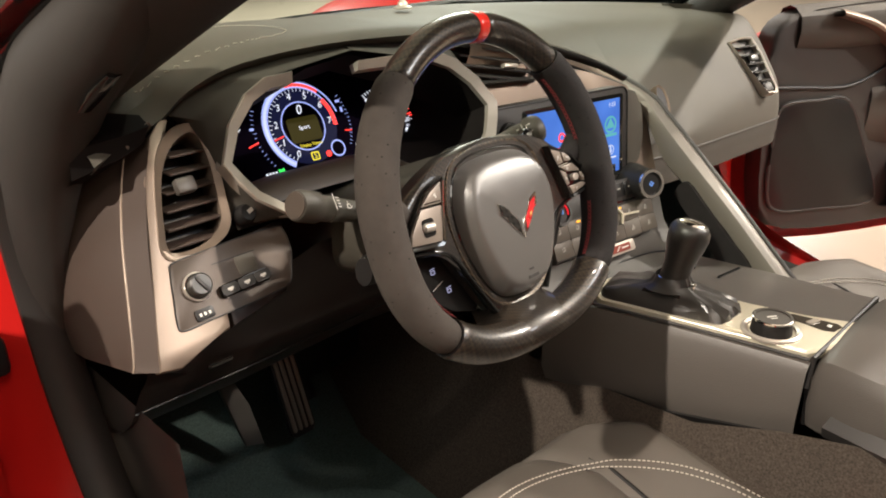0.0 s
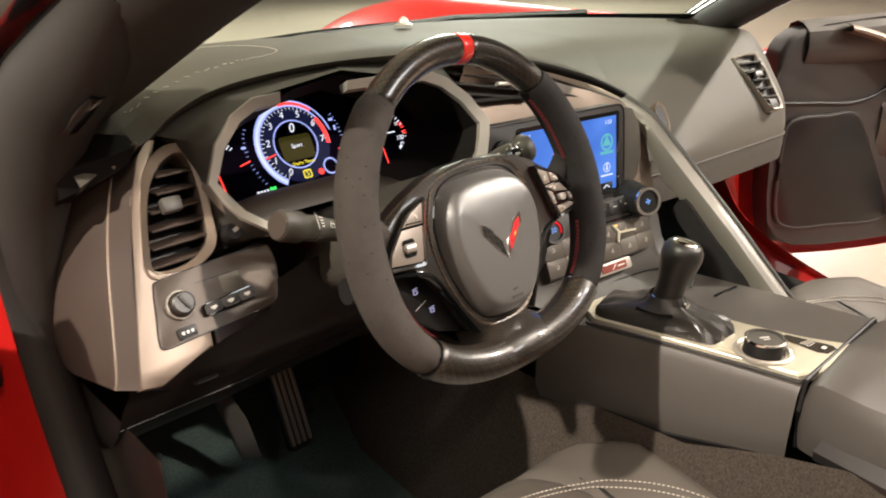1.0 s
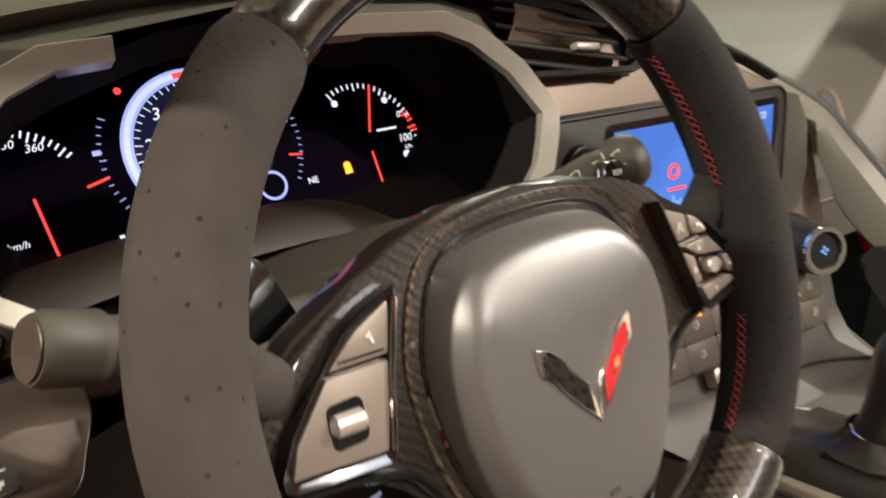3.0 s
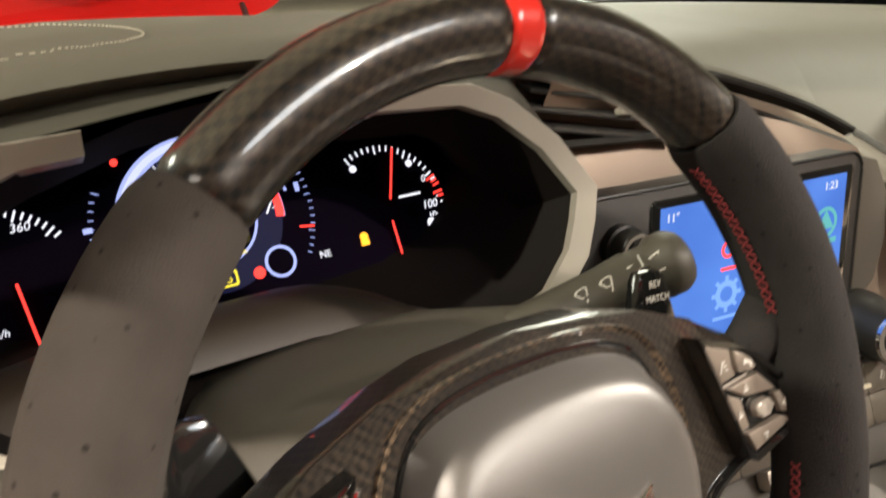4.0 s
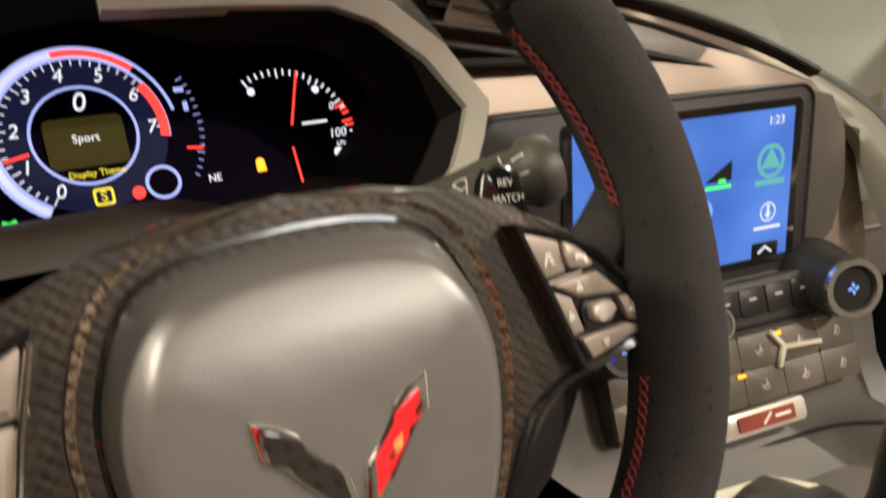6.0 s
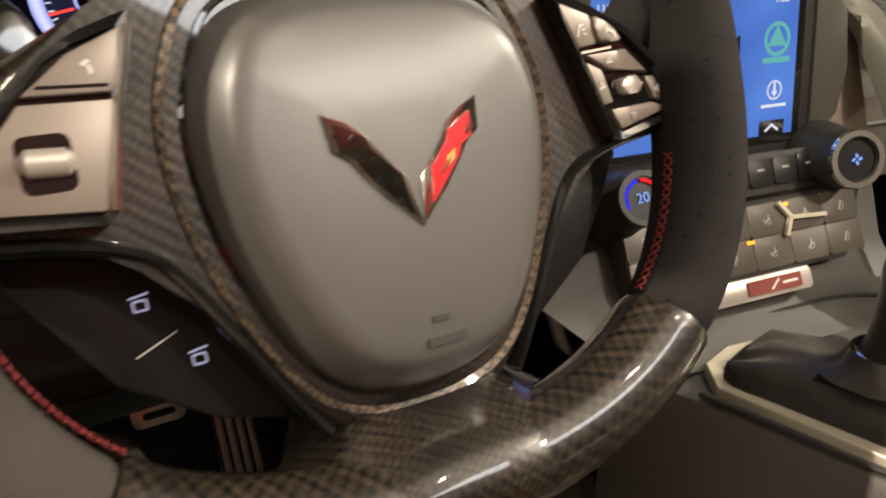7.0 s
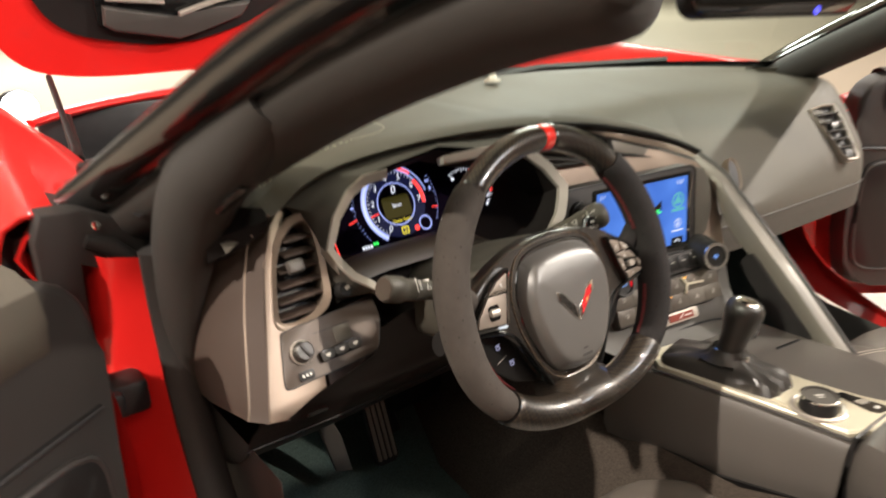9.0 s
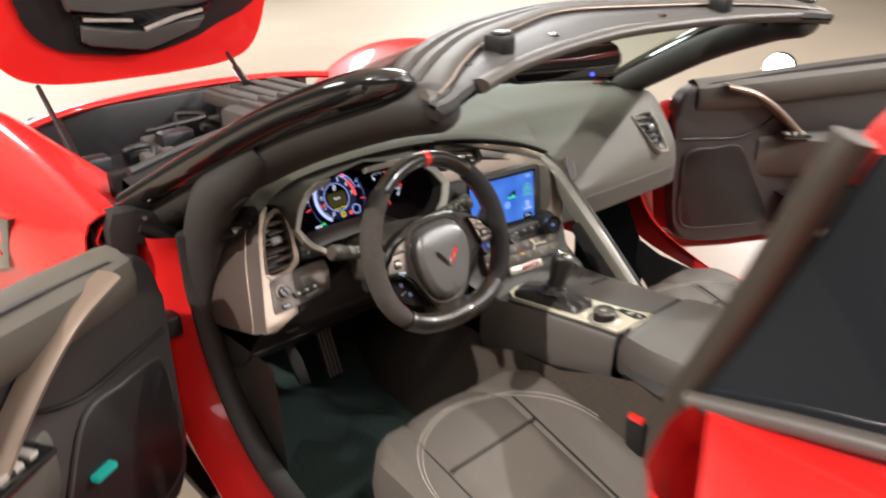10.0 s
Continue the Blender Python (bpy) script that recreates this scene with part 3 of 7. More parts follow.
for sgn in (-1, 1):
    outer = [(sgn * x, y) for x, y in BTNS[sgn]]
    cx, cy = np.mean([p[0] for p in outer]), np.mean([p[1] for p in outer])
    inner = [(cx + (x - cx) * 0.88, cy + (y - cy) * 0.88) for x, y in outer]
    panel = part("button_panel", ringprism(outer, inner, -0.006, 0.0052, HUB, 0.0012), GLOSSBLACK, wheel, "polished button surround")
    part("button_base", prism(inner, -0.006, 0.0012, HUB), GLOSSBLACK, panel)
    if sgn < 0:
        part("chrome_strip", tube([HUB @ Vector((-x, y, 0.005)) for x, y in ((0.0765, 0.0285), (0.084, 0.004), (0.0905, -0.0245))], [(0.0013, 0.0011)] * 3, 8), CHROME, panel, "bright chrome strip")
        part("button", prism([(-x, y) for x, y in ((0.0805, 0.0095), (0.0785, 0.0285), (0.0945, 0.0215), (0.1085, 0.0105))], 0.0008, 0.0042, HUB, 0.0008), KEYGREY, panel, "satin grey upper key")
        part("button", prism([(-x, y) for x, y in ((0.0825, 0.0075), (0.1095, 0.0085), (0.1255, -0.0095), (0.1295, -0.02), (0.092, -0.0245))], 0.0008, 0.0042, HUB, 0.0008), KEYGREY, panel, "satin grey lower key")
        part("slot", slab(-0.0945, 0.0122, 0.019, 0.0009, HUB, 0.0043, turn=-3), GLOSSBLACK, panel)
        part("rocker_slot", prism(rrect(-0.1055, -0.0085, 0.0145, 0.0165, 0.003), 0.0038, 0.0045, HUB), GLOSSBLACK, panel, "dark rocker well")
        part("rocker", tube([HUB @ Vector((-0.1113, -0.008, 0.004)), HUB @ Vector((-0.1105, -0.008, 0.005)), HUB @ Vector((-0.1003, -0.0087, 0.005)), HUB @ Vector((-0.0995, -0.0087, 0.004))], [(0.003, 0.0022), (0.0042, 0.0034), (0.0042, 0.0034), (0.003, 0.0022)], 14, up=HUB.to_3x3() @ Vector((0, 0, 1))), SILVER, panel, "silver barrel rocker")
        part("key_symbol", joined([slab(-0.09, 0.0185, 0.0026, 0.0012, HUB, 0.0044, turn=30), slab(-0.089, 0.0165, 0.0012, 0.0026, HUB, 0.0044, turn=15)]), PRINT, panel)
    else:
        part("button", prism([(0.0832, 0.0262), (0.0985, 0.0205), (0.1, 0.0085), (0.0905, 0.0075)], 0.0008, 0.0042, HUB, 0.0008), KEYGREY, panel, "satin grey voice key")
        part("button", prism(cat([(0.1, 0.0195), (0.107, 0.0152), (0.1125, 0.0095), (0.108, 0.0088), (0.102, 0.0092), (0.0995, 0.0125)], 3, True), 0.0008, 0.0056, HUB, 0.0012), KEYGREY, panel, "rounded handset key")
        part("slot", slab(0.1, 0.0062, 0.016, 0.001, HUB, 0.003, turn=4), SILVER, panel)
        part("button", prism([(0.0935, 0.0045), (0.1145, 0.0055), (0.1255, -0.0055), (0.1155, -0.0035), (0.1045, -0.0025)], 0.0008, 0.0042, HUB, 0.0008), KEYGREY, panel, "upper arrow key")
        part("button", prism([(0.1275, -0.007), (0.136, -0.0195), (0.1265, -0.0165), (0.1225, -0.0065)], 0.0008, 0.0042, HUB, 0.0008), KEYGREY, panel, "outer arrow key")
        part("button", prism([(0.0925, 0.002), (0.1005, -0.002), (0.104, -0.0155), (0.0985, -0.0165)], 0.0008, 0.0042, HUB, 0.0008), KEYGREY, panel, "inner arrow key")
        part("button", prism([(0.102, -0.0185), (0.125, -0.0178), (0.1345, -0.0213), (0.106, -0.0272)], 0.0008, 0.0042, HUB, 0.0008), KEYGREY, panel, "lower arrow key")
        part("key_well", prism(rrect(0.1135, -0.0098, 0.0165, 0.0115, 0.004), 0.0008, 0.0024, HUB), GLOSSBLACK, panel)
        part("select_key", prism(rrect(0.1135, -0.0098, 0.0115, 0.0072, 0.0032), 0.0015, 0.0062, HUB, 0.0016, 3), SILVER, panel, "rounded silver centre key")
        for ax, ay, turn in ((0.1045, 0.0015, 0.0), (0.1285, -0.0125, -0.5), (0.0985, -0.0085, 0.3), (0.113, -0.0225, math.pi)):
            part("arrow_mark", triangle(ax, ay, turn), PRINT, panel)
        part("handset_symbol", joined([slab(0.1065, 0.013, 0.0048, 0.0012, HUB, 0.0058, turn=-28), slab(0.1045, 0.0132, 0.0012, 0.0018, HUB, 0.0058), slab(0.1085, 0.0112, 0.0012, 0.0018, HUB, 0.0058)]), PRINT, panel)
        part("voice_symbol", joined([slab(0.0915, 0.0145, 0.0007, 0.0052, HUB, 0.0044, turn=-20), slab(0.0932, 0.0162, 0.0018, 0.0006, HUB, 0.0044, turn=20), slab(0.0938, 0.0145, 0.0018, 0.0006, HUB, 0.0044), slab(0.0944, 0.0128, 0.0018, 0.0006, HUB, 0.0044, turn=-20)]), PRINT, panel)

# gear paddles behind the spokes
for sgn in (-1, 1):
    pad = [(sgn * x, y) for x, y in ((0.128, -0.03), (0.075, -0.036), (0.056, -0.066), (0.034, -0.1), (0.044, -0.109), (0.07, -0.101), (0.099, -0.081), (0.117, -0.053), (0.129, -0.037))]
    paddle = part("paddle", prism(pad, -0.034, -0.028, HUB, 0.002), BLACK, wheel, "matt black lower paddle")
    if sgn < 0:
        for su, sv in ((-0.087, -0.056), (-0.072, -0.0785)):
            part("paddle_symbol", joined([ringprism(rrect(su, sv, 0.0052, 0.0042, 0.0008), rrect(su, sv, 0.0036, 0.0026, 0.0005), -0.0281, -0.0274, HUB), slab(su, sv + 0.0034, 0.0066, 0.0008, HUB, -0.0277, turn=8)]), SYMBOL, paddle, "small lit symbol")
        part("paddle_line", slab(-0.0845, -0.07, 0.0155, 0.0006, HUB, -0.0277, turn=22), PRINT, paddle)
    up_pad = [(sgn * x, y) for x, y in ((0.09, 0.02), (0.1005, 0.048), (0.104, 0.052), (0.112, 0.053), (0.119, 0.049), (0.124, 0.016))]
    rev = part("paddle", prism(up_pad, -0.05, -0.043, HUB, 0.003), GLOSSBLACK, wheel, "black rev match paddle")
    if sgn > 0:
        part("paddle_lettering", joined([words("REV", 0.0046, at(HUB, 0.1105, 0.0445, -0.0426, -4)), words("MATCH", 0.0046, at(HUB, 0.111, 0.0375, -0.0426, -4))]), PRINT, rev, "white printed words")

# ---- steering column with stalks ----
column = thing("steering_column", (-0.375, 0.2, 0.72), "dark plastic steering column shroud with two stalks", "steering column")
rows = []
for y, w, h, cz in ((0.045, 0.06, 0.035, 0.75), (0.07, 0.09, 0.052, 0.752), (0.13, 0.112, 0.06, 0.752), (0.22, 0.1, 0.055, 0.722), (0.3, 0.1, 0.055, 0.71)):
    ring = []
    for i in range(28):
        a = 2 * math.pi * i / 28
        c, s = math.cos(a), math.sin(a)
        ring.append((-0.375 + w * abs(c) ** 0.7 * (1 if c > 0 else -1), y, cz + h * abs(s) ** 0.7 * (1 if s > 0 else -1)))
    rows.append(ring)
part("shroud", capped(rows), SHROUD, column, "dark grey shroud")
for sgn in (-1, 1):
    tip = Vector((-0.375 + (-0.188 if sgn < 0 else 0.148), 0.108 if sgn < 0 else 0.1, 0.81 if sgn < 0 else 0.822))
    root = Vector((-0.445, 0.13, 0.765)) if sgn < 0 else Vector((-0.337, 0.125, 0.794))
    d = (tip - root).normalized()
    pts = [root, root + d * 0.045, root + d * 0.07, root + d * 0.086, root + d * 0.0861, root + d * 0.1, root + d * 0.104, tip - d * 0.004, tip]
    rad = [(0.011, 0.011), (0.0125, 0.0125), (0.0135, 0.0135), (0.0152, 0.0152), (0.0145, 0.0145), (0.0145, 0.0145), (0.0175, 0.0175), (0.0175, 0.0175), (0.0155, 0.0155)]
    if sgn < 0:
        rad = [(p * 0.86, q * 0.86) for p, q in rad]
    stalk = part("stalk", tube(pts, rad, 20), SHROUD, column, "turn signal stalk" if sgn < 0 else "wiper stalk with white symbols")
    part("end_cap", tube([tip - d * 0.001, tip + d * 0.0015], 0.0122 if sgn < 0 else 0.0125, 20), LAMPPLATE if sgn < 0 else AIRBAG, stalk, "satin end button")
    sm = axes(root, d, Vector((0, -0.75, 0.66)).cross(d), Vector((0, -0.75, 0.66)))
    bits = []
    for k in range(2):
        base = at(sm, 0.05 + 0.014 * k, 0.0015, 0.0131 + 0.0008 * k, 12) @ Matrix.Scale(0.72, 4)
        blade = [(-0.0055, 0.0032), (-0.003, 0.0048), (0.003, 0.0048), (0.0055, 0.0032), (0.0025, -0.0022), (-0.0025, -0.0022)]
        bits += [ringprism(blade, [(p * 0.76, q * 0.76 + 0.0003) for p, q in blade], 0, 0.0005, base), slab(0.001, -0.0035, 0.0008, 0.006, base, 0.0004, turn=-35)]
    bits += [slab(0.0785, -0.005 + 0.0032 * k, 0.004, 0.001, sm, 0.0147) for k in range(4)] + [slab(0.0845, 0, 0.0008, 0.017, sm, 0.0152)]
    if sgn > 0:
        bits += [ringprism([(-0.005, 0.003), (0.005, 0.003), (0.0022, -0.0025), (-0.0022, -0.0025)], [(-0.0036, 0.0021), (0.0036, 0.0021), (0.0016, -0.0016), (-0.0016, -0.0016)], 0, 0.0005, at(sm, 0.0935, 0.0035, 0.0144, 12) @ Matrix.Scale(0.75, 4)), slab(0.0935, -0.003, 0.0055, 0.0011, sm, 0.0146)]
    part("symbols", joined(bits), PRINT, stalk)
part("tilt_lever", tube([(-0.46, 0.1, 0.735), (-0.49, 0.085, 0.735), (-0.515, 0.078, 0.738)], [(0.012, 0.014), (0.014, 0.018), (0.01, 0.014)], 12), BLACK, column, "black lever")

# ---- instrument cluster ----
SL, CL = math.sin(radians(25)), math.cos(radians(25))
BM = axes((-0.402, 0.1797, 0.838), (1, 0, 0), (0, SL, CL), (0, -CL, SL))
GM = axes((-0.402, 0.3085, 0.829), (1, 0, 0), (0, SL, CL), (0, -CL, SL))
cluster = thing("instrument_cluster", (-0.402, 0.25, 0.83), "dark instrument cluster with a lit rev counter and red needles", "instrument cluster")
BEZ = mirrored([(0, 0.069), (0.06, 0.068), (0.112, 0.065), (0.135, 0.055), (0.16, 0.032), (0.178, 0.002), (0.17, -0.014), (0.16, -0.03), (0.137, -0.049), (0.1, -0.06), (0, -0.066)])
BEZO = mirrored([(0, 0.078), (0.063, 0.078), (0.118, 0.0755), (0.144, 0.063), (0.171, 0.037), (0.19, 0.002), (0.181, -0.018), (0.169, -0.037), (0.143, -0.058), (0.104, -0.07), (0, -0.076)])
arc_o, arc_i = BEZO[10:19] + [(-0.085, 0.0772)], BEZ[10:19] + [(-0.085, 0.0672)]
part("bezel", ringprism(arc_o, arc_i, -0.012, 0.006, BM, 0.006, False), SILVER, cluster, "satin silver faceted bezel")
part("bezel", ringprism(BEZO[:11], BEZ[:11], -0.012, 0.006, BM, 0.006, False), SILVER, cluster, "satin silver faceted bezel")
HB = [(x, y + (0.013 if -0.09 < x < -0.03 and y > 0 else 0.02 if x == 0 and y > 0 else 0)) for x, y in BEZ]
wall = [[BM @ Vector((x, y, -0.006)) for x, y in HB], [BM @ Vector((x * 0.95, y * 0.97, -0.05)) for x, y in HB], [GM @ Vector((x * 0.97, y * 0.98 + 0.006, -0.002)) for x, y in HB]]
part("housing", loft(wall, True), CAVE, cluster, "black housing")
face = part("dial_face", prism([(x * 0.98, y * 0.99 + 0.006) for x, y in HB], -0.006, -0.0015, GM), DIAL, cluster, "black display face")
# ledge below the dials
part("lower_ledge", loft([[GM @ Vector((x, v - 0.012 * max(0, -x - 0.1) * 10 - 5.0 * max(0, x - 0.005) ** 2, n)) for x in np.linspace(-0.165, 0.165, 20)] for n, v in ((0.0, -0.062), (0.012, -0.0575), (0.025, -0.0545), (0.04, -0.0535), (0.055, -0.056), (0.068, -0.062), (0.076, -0.072), (0.078, -0.085))]), LEDGE, cluster, "brown-grey ledge below the dials")
TX, TY = -0.0095, -0.0015
tach = part("rev_counter", arc_band(TX, TY, 0.0485, 0.0525, 238, 48, GM, 0.0002), glow("dial_pale_blue", (0.62, 0.68, 1.0), 0.9), cluster, "white lit rev counter ring")
part("inner_ring", joined([arc_band(TX, TY, 0.0465, 0.0485, 238, -8, GM, 0.0002), arc_band(TX, TY, 0.0525, 0.0545, 238, 10, GM, 0.0002), arc_band(TX, TY, 0.0285, 0.0302, 0, 360, GM, 0.0003)]), BLUEGLOW, tach, "pale blue rings")
part("dial_glow", joined([arc_band(TX, TY, 0.0302, 0.0465, 0, 360, GM, 0.0001)]), glow("dial_violet", (0.007, 0.008, 0.03), 1.0), tach, "dim violet dial ground")
part("red_zone", joined([arc_band(TX, TY, 0.0425, 0.048, 36, -8, GM, 0.0006), arc_band(TX, TY, 0.0485, 0.0522, 100, 48, GM, 0.0007)]), REDGLOW, tach, "red zone")
part("ticks", ticks(TX, TY, 0.0425, 0.046, 238, 0, 36, 0.00035, GM, 0.0005), WHITE, tach)
for i in range(8):
    a = radians(238 - i * 34)
    part("numeral", words(str(i), 0.0115, at(GM, TX + 0.0375 * math.cos(a), TY + 0.0375 * math.sin(a), 0.0006), shear=0.2), WHITE, tach)
part("needle", slab(TX - 0.038, TY - 0.009, 0.014, 0.0014, GM, 0.0012, turn=12), REDGLOW, tach, "red needle")
part("centre_display", prism(rrect(TX, TY - 0.004, 0.044, 0.03, 0.004), 0, 0.0005, GM), OLIVEGLOW, tach, "olive centre display")
part("gear_digit", words("0", 0.016, at(GM, TX, TY + 0.0195, 0.0007), shear=0.2), WHITE, tach)
part("mode_word", words("Sport", 0.0068, at(GM, TX, TY - 0.002, 0.0008)), WHITE, tach)
part("theme_words", words("Display Theme", 0.0052, at(GM, TX + 0.002, TY - 0.0235, 0.0008)), YELLOW, tach)
part("small_dial", joined([arc_band(TX + 0.037, TY - 0.035, 0.0085, 0.0105, 0, 360, GM, 0.0012)]), BLUEGLOW, tach)
part("small_dial_face", prism(circle(TX + 0.037, TY - 0.035, 0.0085), 0, 0.0011, GM), DIAL, tach)
sm_ = part("sport_light", ringprism(rrect(-0.007, -0.0395, 0.0115, 0.0105, 0.002), rrect(-0.007, -0.0395, 0.0085, 0.0075, 0.0014), 0, 0.0006, GM), YELLOW, cluster, "yellow warning light")
part("letter", words("S", 0.009, at(GM, -0.007, -0.0395, 0.0006)), YELLOW, sm_)
part("warning_light", prism(circle(0.0125, -0.0405, 0.0038, 16), 0, 0.0006, GM), REDGLOW, cluster, "red brake warning light")
part("warning_light", joined([prism(circle(0.089, -0.0335, 0.003, 12), 0, 0.0006, GM), slab(0.089, -0.0375, 0.006, 0.004, GM, 0.0005)]), AMBER, cluster, "amber seat belt warning light")
part("warning_light", joined([slab(-0.058, -0.047, 0.008, 0.0022, GM, 0.0005, turn=20), slab(-0.058, -0.047, 0.008, 0.0022, GM, 0.0005, turn=-20)]), GREENGLOW, cluster, "green lamp indicator")
part("warning_light", prism(circle(-0.055, 0.043, 0.0022, 12), 0, 0.0006, GM), REDGLOW, cluster, "red indicator")
part("distance_digits", joined([slab(-0.078 + 0.0042 * k, -0.049, 0.0028, 0.0045, GM, 0.0005) for k in range(4)]), WHITE, cluster)
part("compass_word", words("NE", 0.0065, at(GM, 0.0585, -0.039, 0.0006)), WHITE, cluster)
part("temperature_scale", joined([ticks(TX, TY, 0.0655, 0.0685, 25, -30, 14, 0.0003, GM, 0.0005), slab(0.049, 0.02, 0.006, 0.003, GM, 0.0005), slab(0.051, 0.009, 0.003, 0.006, GM, 0.0005)]), BLUEGLOW, cluster)
part("fuel_scale", joined([ticks(TX, TY, 0.0655, 0.0685, 155, 215, 14, 0.0003, GM, 0.0005), slab(-0.078, 0.006, 0.005, 0.003, GM, 0.0005)]), BLUEGLOW, cluster)
part("scale_pointer", slab(-0.082, -0.012, 0.014, 0.0014, GM, 0.0009, turn=14), REDGLOW, cluster)
part("scale_pointer", slab(0.051, -0.018, 0.01, 0.0012, GM, 0.0009, turn=-8), REDGLOW, cluster)
OX, OY = 0.112, -0.0205
oil = part("oil_gauge", joined([ticks(OX, OY, 0.0435, 0.0475, 118, 22, 17, 0.0006, GM, 0.0004), ticks(OX, OY, 0.0435, 0.0475, 5, -102, 19, 0.0006, GM, 0.0004)]), WHITE, cluster, "oil pressure and temperature gauge")
part("red_ticks", ticks(OX, OY, 0.0425, 0.0478, 24, 16, 3, 0.0007, GM, 0.0006), REDGLOW, oil)
part("red_ticks", ticks(OX, OY, 0.0425, 0.0478, 9, 5, 2, 0.0007, GM, 0.0006), REDGLOW, oil)
part("needle", slab(OX + 0.009, OY + 0.026, 0.0375, 0.0013, GM, 0.0025, turn=72), REDGLOW, oil, "thin red needle")
part("needle", slab(OX + 0.001, OY - 0.026, 0.0385, 0.0013, GM, 0.0025, turn=-88), REDGLOW, oil, "thin red needle")
for txt, size, du, dv in (("100", 0.0085, 0.034, -0.001), ("0", 0.0085, 0.029, -0.029), ("-100", 0.0085, -0.012, -0.043), ("0", 0.007, 0.034, 0.018), ("kPa", 0.0048, 0.035, -0.0085)):
    part("numeral", words(txt, size, at(GM, OX + du, OY + dv, 0.0006), shear=0.2), WHITE, oil)
part("gauge_line", slab(OX + 0.02, OY + 0.0085, 0.018, 0.0016, GM, 0.0005), WHITE, oil)
for du, dv, r in ((-0.018, 0.034, 0.0026), (0.026, 0.031, 0.0026), (0.032, -0.014, 0.0034)):
    part("gauge_dot", prism(circle(OX + du, OY + dv, r, 12), 0, 0.0006, GM), WHITE, oil)
SX, SY = -0.118, -0.018
speed = part("speed_gauge", ticks(SX - 0.012, SY, 0.0425, 0.047, 118, 35, 17, 0.0006, GM, 0.0004), WHITE, cluster, "speed gauge")
part("ticks", ticks(SX - 0.012, SY, 0.0425, 0.047, -60, -115, 14, 0.0006, GM, 0.0004), WHITE, speed)
for txt, size, du, dv in (("km/h", 0.006, -0.016, -0.022), ("30", 0.007, -0.022, -0.035), ("0", 0.007, -0.007, -0.0345), ("330", 0.007, -0.008, 0.037), ("360", 0.007, 0.007, 0.033)):
    part("numeral", words(txt, size, at(GM, SX + du, SY + dv, 0.0006), shear=0.2), WHITE, speed)
part("needle", slab(SX + 0.0015, SY - 0.022, 0.05, 0.0015, GM, 0.0025, turn=-84), REDGLOW, speed, "thin red needle")
# ---- dashboard ----
dash = thing("dashboard", (0, 0.4, 0.8), "grey leather-covered dashboard with satin metal trim", "dashboard")


def back_edge(x):
    return 0.63 - 0.3 * (x / 0.7) ** 2, 0.922 - 0.03 * (x / 0.7) ** 2 + 0.017 * min(1, max(0, (-0.32 - x) / 0.16)) * min(1, max(0, (x + 0.69) / 0.1))


LIP = [(-0.69, 0.222, 0.852), (-0.655, 0.232, 0.866), (-0.617, 0.238, 0.88), (-0.587, 0.238, 0.901), (-0.542, 0.236, 0.918), (-0.475, 0.232, 0.927), (-0.40, 0.23, 0.93), (-0.30, 0.232, 0.927), (-0.2, 0.236, 0.917), (-0.11, 0.238, 0.902), (-0.02, 0.238, 0.882), (0.093, 0.236, 0.848), (0.16, 0.225, 0.818)]
def face_height(y, yb, zb):
    pts = cat([(yb + 0.02, zb - 0.03), (yb, zb), (0.4, 0.907), (0.31, 0.893), (0.265, 0.842), (0.235, 0.81), (0.205, 0.765), (0.176, 0.72)], 3)
    for (ya, za), (yc, zc) in zip(pts, pts[1:]):
        if ya >= y >= yc:
            return za + (zc - za) * (ya - y) / (ya - yc)
    return zb


rows = []
for x, y, z in cat(LIP, 4):
    yb, zb = back_edge(x)
    w = min(1, max(0, (x + 0.2) / 0.36))
    r = [(x, y + 0.03, z - 0.012), (x, y + 0.006, z - 0.008), (x, y - 0.004, z), (x, y + 0.004, z + 0.007)]
    for s in (0.0, 0.02, 0.05) + tuple(np.linspace(0.08, 1.0, 22)):
        yy = y + 0.03 + (yb - y - 0.03) * s
        old = z + 0.012 + (zb - z - 0.012) * s ** 0.45 + (0.018 if x < -0.25 else 0.006) * math.sin(math.pi * s)
        r.append((x, yy, old * (1 - w) + w * (face_height(yy, yb, zb) if s > 0.01 else z + 0.012)))
    r.append((x, yb + 0.02, zb - 0.03))
    rows.append(r)
rows_top = rows
part("driver_top", loft(rows), DASH, dash, "grey leather upper dash")
PAS = [(0.16, 0.225), (0.22, 0.22), (0.32, 0.218), (0.44, 0.22), (0.56, 0.222), (0.65, 0.225), (0.685, 0.235)]
rows = []
for x, ye in cat(PAS, 4):
    yb, zb = back_edge(x)
    k = (x - 0.16) / 0.525
    face = [(yb + 0.02, zb - 0.03), (yb, zb), (0.4, 0.907 - 0.02 * k), (0.31, 0.893 - 0.012 * k), (0.265, 0.872), (0.235, 0.84), (0.205, 0.795), (0.176, 0.745), (0.167, 0.716), (0.166, 0.692), (0.168, 0.656), (0.188, 0.634), (0.36, 0.625)]
    low = 0.016 * k
    rows.append([(x, y + (ye - 0.222) * 1.0, z - (low if z < 0.72 else 0) - (0.03 * (1 - k) ** 3 if 0.73 < z < 0.88 else 0)) for y, z in face])
rows = [[(p[0], p[1], p[2]) for p in cat(r, 3)] for r in rows]
part("passenger_side", loft([r[:28] for r in rows]), DASH, dash, "grey leather passenger side of the dash")
part("passenger_lower", loft([r[27:] for r in rows]), HOOD, dash, "dark grey lower passenger panel")
